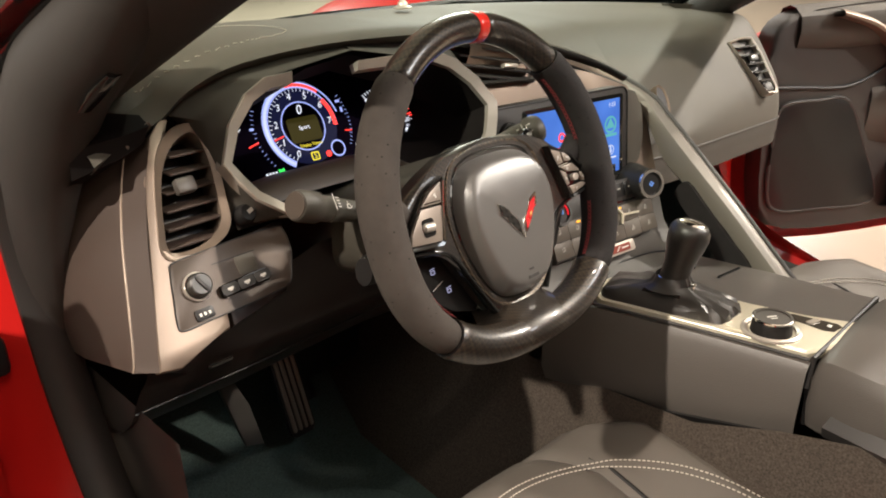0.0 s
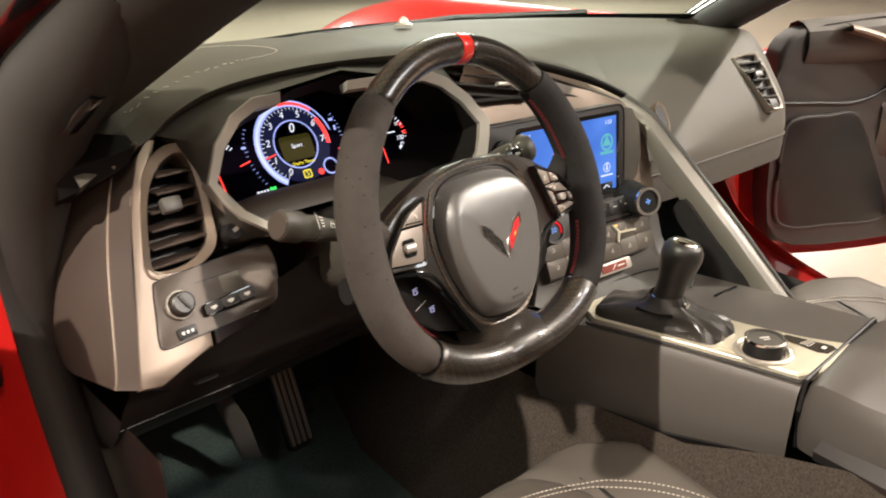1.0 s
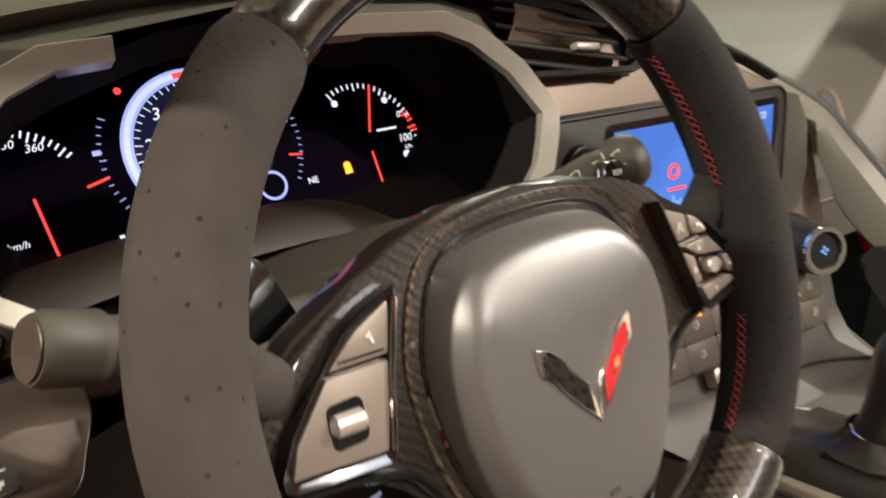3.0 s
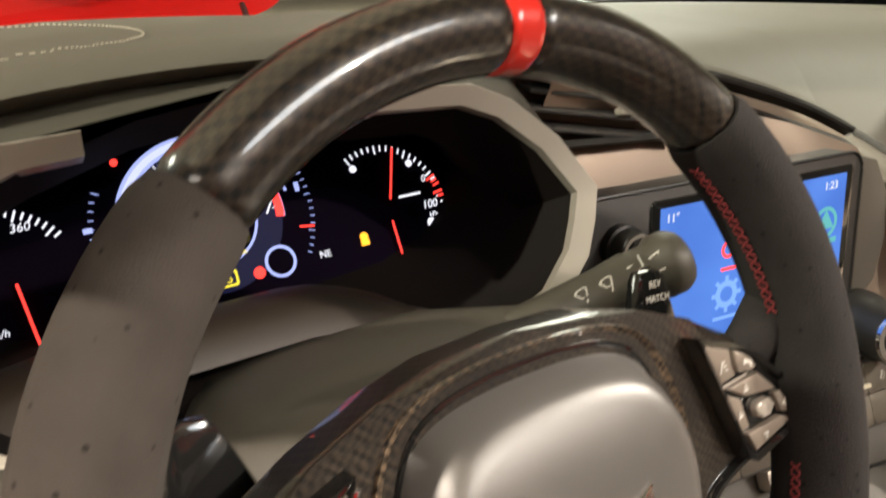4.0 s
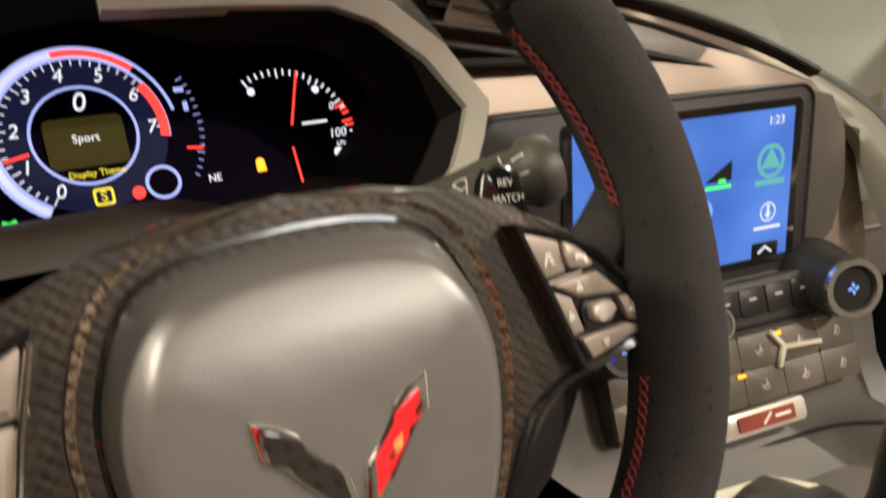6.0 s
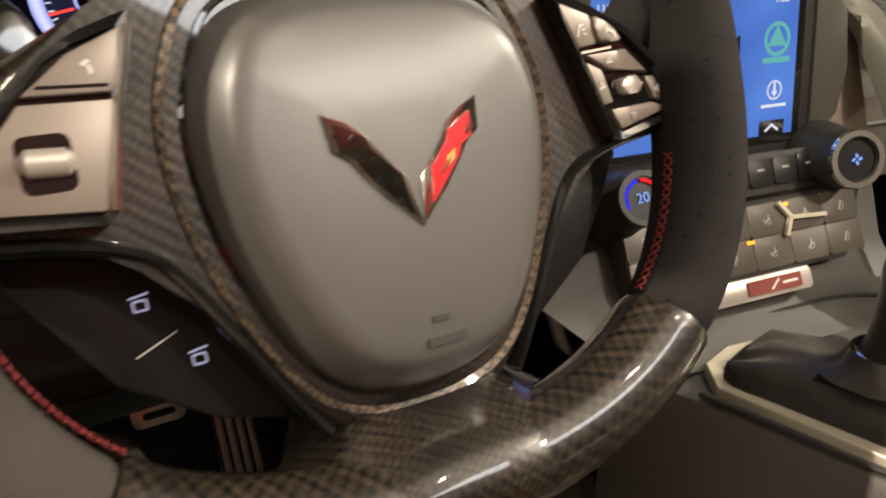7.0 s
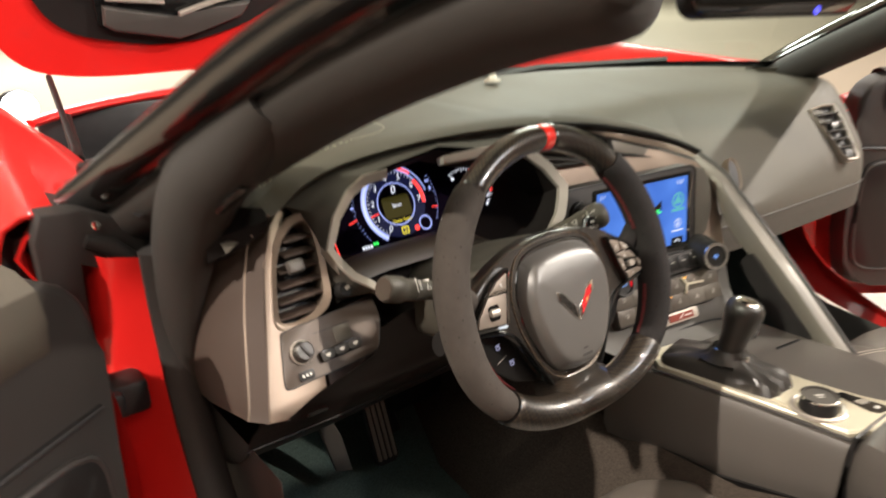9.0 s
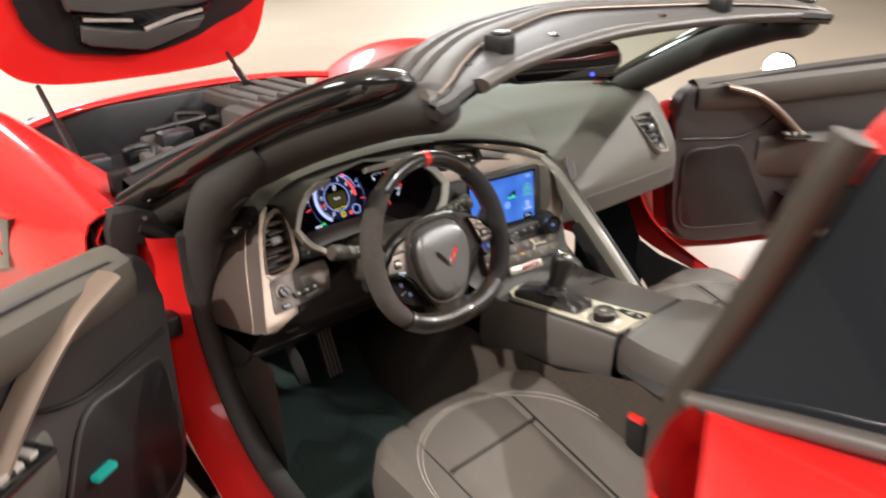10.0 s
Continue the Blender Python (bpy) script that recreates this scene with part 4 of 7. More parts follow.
# Seam tube whose lighter colour also paints in the edge's highlight.
part("passenger_seam", tube([tuple(Vector(r[27]) + Vector((0, -0.001, 0))) for r in rows], 0.0018, 8), AIRBAG, dash, "edge seam with its highlight painted in")
part("end_cap", loft([rows[-1], [(p[0] + 0.012, p[1] * 0.96 + 0.012, p[2] * 0.97 + 0.02) for p in rows[-1]], [(p[0] + 0.014, 0.34, 0.76) for p in rows[-1]]]), DASH, dash)
part("dash_piping", tube([(x, y - 0.002, z) for x, y, z in cat(LIP[8:], 5)], 0.0035, 8), BLACK, dash, "dark edge piping")
part("metal_arch", loft([[(x, y - 0.002, z - 0.009), (x - 0.002, y - 0.006, z - 0.014), (x - 0.004, y - 0.006, z - 0.022), (x - 0.008, y - 0.004, z - 0.034), (x - 0.01, y + 0.012, z - 0.038)] for x, y, z in cat(LIP[8:], 5)]), SATIN, dash, "copper-toned satin metal arch")
# sun sensor on the dash top
part("sensor", lathe([(0.016, 0), (0.016, 0.003), (0.009, 0.006), (0.008, 0.011), (0.004, 0.015), (0, 0.016)], Matrix.Translation((-0.024, 0.553, 0.926)), 20), SILVER, dash, "small round sun sensor")
# stitched speaker outline
def on_top(x, y):
    row = min(rows_top, key=lambda r: abs(r[0][0] - x))
    for p, q in zip(row[3:], row[4:]):
        if p[1] <= y <= q[1]:
            return (x, y, p[2] + (q[2] - p[2]) * (y - p[1]) / (q[1] - p[1]) + 0.0012)
    return (x, y, row[4][2])


line = [on_top(x, y) for x, y in cat([(-0.62, 0.275), (-0.5, 0.265), (-0.462, 0.268), (-0.438, 0.285), (-0.44, 0.31), (-0.462, 0.33), (-0.5, 0.345), (-0.56, 0.35), (-0.62, 0.345)], 26)]
part("stitch_line", joined([tube([p, q], 0.0005, 5) for p, q in zip(*[iter(line)] * 2)]), PALETHREAD, dash, "pale stitched outline")
for k in range(4):
    part("defroster_slot", rbox(-0.3 + 0.055 * k, 0.585 - 0.012 * (3 - k), 0.919, 0.045, 0.018, 0.006, 0.002), BLACK, dash, "black defroster grille")

# binnacle skin between lip and bezel
def bez(x, y):
    return BM @ Vector((x, y, 0.001))


def lm(u, v, n=0.0):
    return Vector((-0.63, 0.1645, 0.757)) + Vector((0.995, 0.06, 0)) * u + Vector((0, 0.514, 0.857)) * v + Vector((0, -0.857, 0.514)) * n


pairs = [(bez(0, 0.0915), Vector((-0.402, 0.236, 0.926))), (bez(-0.063, 0.083), Vector((-0.475, 0.238, 0.924))), (bez(-0.118, 0.0755), Vector((-0.542, 0.244, 0.912))), (bez(-0.144, 0.063), Vector((-0.587, 0.246, 0.895))), (bez(-0.171, 0.037), Vector((-0.605, 0.246, 0.88))), (bez(-0.19, 0.002), lm(0.053, 0.11, -0.004)), (bez(-0.181, -0.018), lm(0.052, 0.08, -0.004)), (bez(-0.169, -0.037), lm(0.048, 0.045, -0.006)), (bez(-0.143, -0.058), lm(0.05, 0.022, -0.008)), (bez(-0.104, -0.07), lm(0.1, 0.02, -0.01))]
part("binnacle", loft([[p, p.lerp(q, 0.3) + Vector((0, 0.007, 0)), p.lerp(q, 0.65) + Vector((0, 0.007, 0)), q] for p, q in pairs]), HOOD, dash, "dark grey binnacle surround")
pairs = [(bez(0, 0.0915), Vector((-0.402, 0.236, 0.926))), (bez(0.063, 0.078), Vector((-0.335, 0.24, 0.922))), (bez(0.118, 0.0755), Vector((-0.27, 0.24, 0.916))), (bez(0.144, 0.063), Vector((-0.235, 0.235, 0.905))), (bez(0.171, 0.037), Vector((-0.21, 0.225, 0.87))), (bez(0.19, 0.002), Vector((-0.2, 0.215, 0.84))), (bez(0.181, -0.018), Vector((-0.21, 0.205, 0.815))), (bez(0.143, -0.058), Vector((-0.25, 0.19, 0.77)))]
part("binnacle", loft([[p, p.lerp(q, 0.5), q] for p, q in pairs[:5]]), HOOD, dash, "dark grey binnacle surround")
part("binnacle_side", loft([[p, p.lerp(q, 0.5), q] for p, q in pairs[4:]]), SATIN, dash, "satin binnacle side")
# fascia behind everything, dark
knee = []
for x, y0, z0, d in ((-0.705, 0.14, 0.7, 0.0), (-0.64, 0.155, 0.705, 0.0), (-0.58, 0.165, 0.72, 0.0), (-0.5, 0.17, 0.74, 0.005), (-0.38, 0.18, 0.74, 0.01), (-0.26, 0.18, 0.74, 0.0), (-0.17, 0.2, 0.7, -0.01)):
    knee.append([(x, y0, z0), (x, y0 + 0.012, 0.675), (x, 0.18 + d, 0.645), (x, 0.212 + d, 0.602), (x, 0.255 + d, 0.568), (x, 0.298 + d, 0.553), (x, 0.335 + d, 0.552), (x, 0.45, 0.57), (x, 0.7, 0.6)])
knee = [[tuple(p) for p in cat(r, 3)] for r in knee]
part("lower_fascia", loft(knee), KNEE, dash, "dark maroon-black knee panel")
part("knee_seam", tube([tuple(Vector(r[8]) + Vector((0, -0.001, 0))) for r in knee], 0.0012, 6), BLACK, dash, "thin panel seam")
# Added strip that paints in a highlight on the knee panel.
part("knee_highlight", rbox(-0.622, 0.1795, 0.647, 0.028, 0.004, 0.007, 0.0018), GLOSSBLACK, dash, "small glossy strip standing in for a highlight")

# driver side vent panel
LM = axes((-0.63, 0.1645, 0.757), (0.995, 0.06, 0), (0, 0.514, 0.857), (0, -0.857, 0.514))
VENT = cat([(0.035, 0.125), (0.018, 0.118), (0.002, 0.102), (-0.011, 0.078), (-0.022, 0.043), (-0.026, 0.025), (-0.02, 0.0185), (0.003, 0.018), (0.022, 0.025), (0.034, 0.036), (0.039, 0.056), (0.044, 0.086), (0.045, 0.108), (0.043, 0.12)], 3, True)
VO = cat([(0.033, 0.1335), (0.012, 0.127), (-0.005, 0.109), (-0.018, 0.081), (-0.03, 0.044), (-0.035, 0.022), (-0.026, 0.011), (0.004, 0.0105), (0.028, 0.018), (0.041, 0.031), (0.046, 0.055), (0.051, 0.086), (0.052, 0.11), (0.0495, 0.127)], 3, True)
vent = part("side_vent", ringprism(VO, VENT, -0.03, 0.004, LM, 0.004), SATIN, dash, "tall teardrop air vent in satin trim")
part("vent_back", prism(VENT, -0.036, -0.03, LM), BLACK, vent)
for k in range(6):
    b = 0.034 + 0.0165 * k
    w = 0.056 if k < 4 else 0.044
    # Brown slats, lighter than in the other vents, paint in the light here.
    part("slat", rbox(0, 0, 0, w, 0.0025, 0.022, 0.001, at(LM, 0.004 + 0.0055 * k, b - 0.006, -0.012) @ Matrix.Rotation(radians(28), 4, "X")), ENDPANEL, vent)
part("vent_tab", rbox(0.012, 0.076, 0.0, 0.02, 0.015, 0.012, 0.003, LM), LEATHER, vent, "grey thumb tab")
part("fascia_trim", prism([(-0.074, -0.074), (-0.055, -0.078), (-0.02, -0.066), (0.0, -0.062), (0.008, -0.02), (0.014, 0.0145), (-0.025, 0.0125), (-0.034, 0.024), (-0.029, 0.044), (-0.017, 0.082), (-0.004, 0.11), (0.013, 0.1285), (0.02, 0.14), (0.012, 0.142), (-0.004, 0.127), (-0.024, 0.088), (-0.04, 0.035), (-0.069, -0.058)], -0.012, 0.0028, LM, 0.002), SATIN, dash, "satin copper-toned side trim")
LP = cat([(-0.034, 0.003), (-0.0285, 0.0105), (0.003, 0.0122), (0.039, 0.0136), (0.0835, 0.0127), (0.09, 0.008), (0.0905, -0.0115), (0.084, -0.028), (0.0743, -0.0442), (0.05, -0.047), (0.025, -0.048), (-0.0114, -0.0485), (-0.0415, -0.049), (-0.0452, -0.0415), (-0.04, -0.02)], 4, True)
part("lamp_panel", prism(LP, -0.01, 0.0038, LM, 0.001), LAMPPLATE, dash, "brown satin panel with the light switch and a row of keys")
part("panel_groove", tube([LM @ Vector((x, y, 0.0032)) for x, y in LP], 0.0009, 6, closed=True), BLACK, dash)
kn = part("lamp_switch", lathe([(0.0125, 0), (0.0125, 0.002), (0.0105, 0.003), (0.0105, 0.012), (0.009, 0.0135), (0, 0.0135)], at(LM, -0.0165, -0.0165, 0.0042), 24), BOOT, dash, "round light switch knob")
part("knob_ring", lathe([(0.0135, 0), (0.0135, 0.003), (0.012, 0.0035), (0.012, 0)], at(LM, -0.0165, -0.0165, 0.0042), 24), SILVER, kn)
part("knob_grip", rbox(0, 0, 0.014, 0.0035, 0.016, 0.003, 0.001, at(LM, -0.0165, -0.0165, 0.0042, 25)), BOOT, kn)
part("dimmer", prism(rrect(-0.019, -0.0415, 0.018, 0.0105, 0.002), 0.003, 0.006, LM, 0.0008), BLACK, dash, "small dimmer key")
part("dimmer_marks", joined([slab(-0.0235 + 0.0045 * k, -0.0415, 0.0022, 0.0028, LM, 0.0062) for k in range(3)]), PRINT, dash)
part("switch_panel", prism([(0.004, -0.062), (0.07, -0.05), (0.092, 0.0), (0.094, 0.02), (0.05, 0.014), (0.016, 0.008)], -0.02, 0.001, LM, 0.002), KNEE, dash, "black switch panel")
BK = at(LM, 0.0285, -0.0285, 0.0036, 2)
bank = part("switch_bank", prism(rrect(0, 0, 0.053, 0.012, 0.003), 0, 0.006, BK, 0.002), GLOSSBLACK, dash, "row of three dark switches")
for k in range(3):
    part("switch_key", prism(rrect(-0.0178 + 0.018 * k, 0, 0.0172, 0.0098, 0.002), 0.005, 0.0072, BK, 0.001), DASHDARK, bank)
    part("switch_symbol", joined([slab(-0.0178 + 0.018 * k, 0.0002, 0.006, 0.0022, BK, 0.0074), slab(-0.0178 + 0.018 * k, -0.0016, 0.003, 0.001, BK, 0.0074)]), PRINT, bank)
part("panel_slit", slab(0.0275, -0.002, 0.047, 0.0009, LM, 0.0041), BLACK, dash)
part("sensor_window", prism(rrect(0.038, -0.0115, 0.0205, 0.0175, 0.002), 0.003, 0.0052, LM, 0.0008), DASH, dash, "small grey-brown blank")
trip = part("small_knob", lathe([(0.011, 0), (0.011, 0.006), (0.009, 0.014), (0.008, 0.016), (0, 0.016)], at(LM, 0.0575, 0.033, -0.004), 20), BLACK, dash, "small black trip knob")
part("knob_symbol", slab(0.0595, 0.034, 0.006, 0.004, LM, 0.0122, 0.0005, 20), SILVER, trip)
# end panel that faces the door
EA = cat([(-0.704, 0.122, 0.694), (-0.697, 0.131, 0.71), (-0.672, 0.178, 0.786), (-0.652, 0.206, 0.835), (-0.632, 0.228, 0.868)], 5)
EB = [(x - 0.011, y + 0.03, z - 0.008) for x, y, z in EA]
EC = cat([(-0.708, 0.38, 0.628), (-0.714, 0.37, 0.68), (-0.714, 0.36, 0.745), (-0.704, 0.34, 0.8), (-0.69, 0.32, 0.84)], 5)
part("end_band", loft([EA, EB]), ENDPANEL, dash, "brown edge band")
part("end_panel", loft([EB, [tuple(Vector(p).lerp(Vector(q), 0.5) + Vector((-0.006, 0, 0))) for p, q in zip(EB, EC)], EC]), ENDPANEL, dash, "brown-grey end panel")
part("end_underside", loft([[EA[0], EB[0], EC[0]], [(-0.66, 0.17, 0.655), (-0.66, 0.2, 0.645), (-0.66, 0.38, 0.62)]]), BLACK, dash)
part("end_strip", tube(EB, 0.0013, 8), SATIN, dash, "thin bright strip")
part("corner_strip", tube([(-0.658, 0.222, 0.862), (-0.644, 0.225, 0.871), (-0.631, 0.228, 0.879)], [(0.0015, 0.004), (0.0018, 0.0045), (0.0012, 0.003)], 10), SATIN, dash, "short copper-toned strip")
part("corner_cap", loft([[(-0.634, 0.24, 0.886), (-0.66, 0.24, 0.892), (-0.70, 0.26, 0.89)], [(-0.634, 0.223, 0.878), (-0.66, 0.221, 0.874), (-0.703, 0.235, 0.866)], [(-0.642, 0.223, 0.864), (-0.665, 0.22, 0.855), (-0.705, 0.235, 0.84)], [(-0.65, 0.245, 0.85), (-0.68, 0.25, 0.836), (-0.708, 0.27, 0.82)]]), CAVE, dash, "dark corner cap")

# ---- centre stack ----
stack = thing("centre_stack", (-0.05, 0.2, 0.6), "satin-trimmed centre stack with a lit touch screen and climate controls", "centre console stack")


def skew(x, y):
    return y - (x + 0.05) * 0.14


rows = []
for z, xl, xr, y in ((0.915, -0.262, -0.16, 0.236), (0.89, -0.252, -0.14, 0.228), (0.865, -0.24, -0.045, 0.22), (0.845, -0.228, 0.025, 0.21), (0.82, -0.215, 0.09, 0.2), (0.77, -0.235, 0.12, 0.184), (0.715, -0.26, 0.118, 0.166), (0.69, -0.26, 0.114, 0.156), (0.66, -0.25, 0.108, 0.144), (0.62, -0.21, 0.102, 0.127), (0.595, -0.185, 0.1, 0.108), (0.578, -0.16, 0.098, 0.07)):
    rows.append([(x, skew(x, y), z) for x in np.linspace(xl, xr, 9)])
part("fascia", loft(rows[:9]), SATIN, stack, "satin copper-toned fascia")
part("lower_cover", loft(rows[8:]), HOOD, stack, "grey lower stack cover")
side = [[r[-1] for r in rows], [(r[-1][0] + 0.02, r[-1][1] + 0.02, r[-1][2]) for r in rows], [(r[-1][0] + 0.02, r[-1][1] + 0.2, r[-1][2]) for r in rows]]
part("fascia_side", loft(side), DASHDARK, stack)
SM = axes((-0.06, 0.1665, 0.7605), (0.99, -0.139, 0), (0.01, 0.07, 0.99), (-0.138, -0.985, 0.07))
part("screen_surround", prism(rrect(-0.022, 0.0, 0.262, 0.136, 0.014), -0.02, 0.003, SM, 0.002), DASHDARK, stack, "dark screen surround")
part("surround_edge", tube([SM @ Vector((x, y, 0.003)) for x, y in rrect(-0.022, 0.0, 0.262, 0.136, 0.014)], 0.0015, 6, closed=True), BLACK, stack)
part("right_bezel", prism([(0.098, -0.066), (0.12, -0.064), (0.142, -0.045), (0.15, -0.01), (0.146, 0.03), (0.13, 0.058), (0.098, 0.066)], -0.02, 0.001, SM, 0.002), DASH, stack, "grey panel beside the screen")
scr = part("touch_screen", prism(rrect(0, 0, 0.196, 0.119, 0.004), 0, 0.0045, SM, 0.001), GLOSSBLACK, stack, "touch screen with a blue menu")
part("display", prism(rrect(0.0, 0.0, 0.181, 0.107, 0.001), 0.0043, 0.0049, SM), SCREENBLUE, scr, "lit blue display")
part("display_glow", prism(circle(0.012, -0.012, 0.009, 24), 0.0049, 0.0052, SM), SCREENBLUE2, scr)
part("clock_digits", words("1:23", 0.0085, at(SM, 0.074, 0.0455, 0.0051)), SCREENWHITE, scr)
part("degree_digits", words("11°", 0.0085, at(SM, -0.08, 0.0455, 0.0051)), SCREENWHITE, scr)
part("green_icon", joined([arc_band(0.071, 0.017, 0.0095, 0.0125, 0, 360, SM, 0.0052), prism([(0.062, 0.012), (0.08, 0.012), (0.071, 0.027)], 0.005, 0.0053, SM), slab(0.071, 0.002, 0.026, 0.004, SM, 0.0051)]), SCREENGREEN, scr, "green circle icon")
part("icon", joined([arc_band(0.071, -0.02, 0.006, 0.0072, 0, 360, SM, 0.0052), slab(0.071, -0.018, 0.0018, 0.007, SM, 0.0052), prism([(0.068, -0.021), (0.074, -0.021), (0.071, -0.025)], 0.005, 0.0053, SM), slab(0.071, -0.0315, 0.024, 0.0022, SM, 0.0051)]), SCREENWHITE, scr)
part("icon", joined([prism([(0.013, 0.008), (0.036, 0.022), (0.036, 0.008)], 0.005, 0.0053, SM)]), GLOSSBLACK, scr)
part("icon", joined([slab(0.025, 0.004, 0.022, 0.0024, SM, 0.0051), slab(0.028, 0.008, 0.006, 0.003, SM, 0.0052)]), GREENGLOW, scr)
part("icon", joined([arc_band(-0.028, -0.02, 0.006, 0.0105, 0, 360, SM, 0.0052)] + [slab(-0.028 + 0.012 * math.cos(k * 0.785), -0.02 + 0.012 * math.sin(k * 0.785), 0.004, 0.003, SM, 0.0052, turn=k * 45) for k in range(8)] + [slab(-0.028, -0.038, 0.024, 0.0024, SM, 0.0051), slab(-0.07, -0.035, 0.02, 0.0024, SM, 0.0051)]), SCREENBLUE2, scr)
part("icon", joined([arc_band(-0.028, 0.014, 0.004, 0.0065, 0, 360, SM, 0.0052), slab(-0.024, -0.0005, 0.02, 0.0022, SM, 0.0051)]), REDGLOW, scr)
part("tab", prism(rrect(0.07, -0.048, 0.024, 0.011, 0.001), 0.0049, 0.0053, SM), GLOSSBLACK, scr)
part("chevron", joined([slab(0.067, -0.048, 0.008, 0.0016, SM, 0.0055, turn=35), slab(0.073, -0.048, 0.008, 0.0016, SM, 0.0055, turn=-35)]), SCREENWHITE, scr)


def turn_knob(m, r, h, name, label, parent, cap):
    k = part(name, lathe([(r * 1.12, 0), (r * 1.12, h * 0.35), (r, h * 0.4), (r * 0.97, h * 0.92), (r * 0.9, h), (r * 0.72, h), (r * 0.7, h * 0.97), (0, h * 0.97)], m, 32), BLACK, parent, label)
    part("knob_ring", lathe([(r * 0.92, h * 0.98), (r * 0.92, h * 1.05), (r * 0.74, h * 1.05), (r * 0.74, h * 0.98)], m, 32), CHROME, k)
    part("knob_face", lathe([(r * 0.74, h * 0.99), (r * 0.7, h * 1.0), (0, h * 1.0)], m, 24), cap, k)
    return k


pw = turn_knob(axes(SM @ Vector((-0.124, 0.034, 0.003)), SM.to_3x3() @ Vector((1, 0, 0)), SM.to_3x3() @ Vector((0, 1, 0)), SM.to_3x3() @ Vector((0, 0, 1))), 0.0135, 0.02, "power_knob", "black power knob", stack, GLOSSBLACK)
part("power_symbol", arc_band(-0.124, 0.034, 0.0032, 0.0042, 130, 410, SM, 0.0236), PRINT, pw)
part("press_key", prism(rrect(-0.124, -0.012, 0.014, 0.03, 0.004), 0.002, 0.0045, SM, 0.001), BLACK, stack, "black press key")
# radio row
RM = axes((-0.045, 0.143, 0.678), (0.99, -0.139, 0), (0.05, 0.36, 0.93), (-0.13, -0.92, 0.36))
part("radio_panel", prism(rrect(0.0, 0.0, 0.19, 0.036, 0.006), -0.01, 0.012, RM, 0.003), DASHDARK, stack, "dark radio key panel")
for k in range(4):
    part("radio_key", prism(rrect(0.022 + 0.0235 * (k - 1), 0.004, 0.022, 0.02, 0.002), 0.01, 0.0145, RM, 0.001), BLACK, stack, "black radio key")
    part("key_mark", slab(0.022 + 0.0235 * (k - 1), 0.006, 0.0065, 0.0016, RM, 0.0147), DIMPRINT, stack)
turn_knob(at(RM, -0.018, -0.004, 0.012), 0.0125, 0.014, "menu_knob", "black menu knob", stack, DASHDARK)
part("radio_slot", slab(0.035, -0.013, 0.085, 0.003, RM, 0.0125), GLOSSBLACK, stack)
for face, d, s_, nm in (((0.036, 0.095, 0.694), (-0.36, -0.9, 0.2), 1.0, "right"), ((-0.156, 0.115, 0.695), (-0.22, -0.88, 0.4), 0.84, "left")):
    d = Vector(d).normalized()
    a = Vector(face) - d * 0.0565
    km = axes(a, d.orthogonal(), d.cross(d.orthogonal()), d) @ Matrix.Diagonal((s_, s_, 1, 1))
    body = part("climate_knob", lathe([(0.03, -0.01), (0.029, 0.015), (0.0255, 0.03), (0.0225, 0.036), (0.0222, 0.054), (0.02, 0.0575), (0.0155, 0.0578), (0.0155, 0.056), (0, 0.056)], km, 36), BLACK, stack, "large black climate knob with a chrome rim, darkened on the left")
    # Left chrome rim gets dark vinyl: its dull reflection is put in the colour.
    part("knob_ring", lathe([(0.0215, 0.0555), (0.021, 0.0592), (0.0168, 0.0592), (0.0165, 0.0555)], km, 36), CHROME if nm == "right" else DASHDARK, body)
    fm = axes(face, Vector((1, 0, 0)) - d * d.x, d.cross(Vector((1, 0, 0))), d)
    if nm == "left":
        part("cold_arc", arc_band(0, 0, 0.0105, 0.0138, 95, 205, fm, 0.001), glow("cold_blue", (0.01, 0.02, 0.75), 0.8), body)
        part("warm_arc", arc_band(0, 0, 0.0105, 0.0138, 85, -30, fm, 0.001), glow("warm_red", (0.75, 0.008, 0.02), 0.8), body)
        part("digits", words("20", 0.0095, at(fm, 0, 0, 0.001)), SCREENBLUE2, body)
    else:
        part("fan_symbol", joined([slab(0.0026 * math.cos(k * 1.57), 0.0026 * math.sin(k * 1.57), 0.003, 0.0018, fm, 0.001, turn=k * 90 + 30) for k in range(4)]), SCREENBLUE2, body)
# climate keys
HM = axes((-0.0445, 0.1262, 0.6395), (0.99, -0.139, 0), (0.055, 0.4, 0.915), (-0.13, -0.91, 0.4))
part("climate_panel", prism([(-0.105, -0.028), (0.09, -0.028), (0.107, -0.012), (0.108, 0.026), (-0.108, 0.026)], -0.01, 0.010, HM, 0.003), DASHDARK, stack, "climate key panel")
for i in range(6):
    for j in range(2):
        part("climate_key", prism(rrect(-0.088 + 0.0355 * i, -0.0125 + 0.024 * j, 0.0348, 0.0233, 0.0015), 0.008, 0.0125, HM, 0.001), CLIMATEKEY, stack, "satin grey climate key")
        part("key_symbol", joined([slab(-0.088 + 0.0355 * i, -0.0135 + 0.024 * j, 0.0052, 0.0013, HM, 0.0127, turn=15 + 20 * (i % 3)), slab(-0.0872 + 0.0355 * i, -0.0115 + 0.024 * j, 0.0012, 0.0045, HM, 0.0127, turn=-15 * j), arc_band(-0.088 + 0.0355 * i, -0.0125 + 0.024 * j, 0.0034, 0.0041, 20 + 50 * i, 170 + 50 * i, HM, 0.0128, 10)]), DIMPRINT, stack)
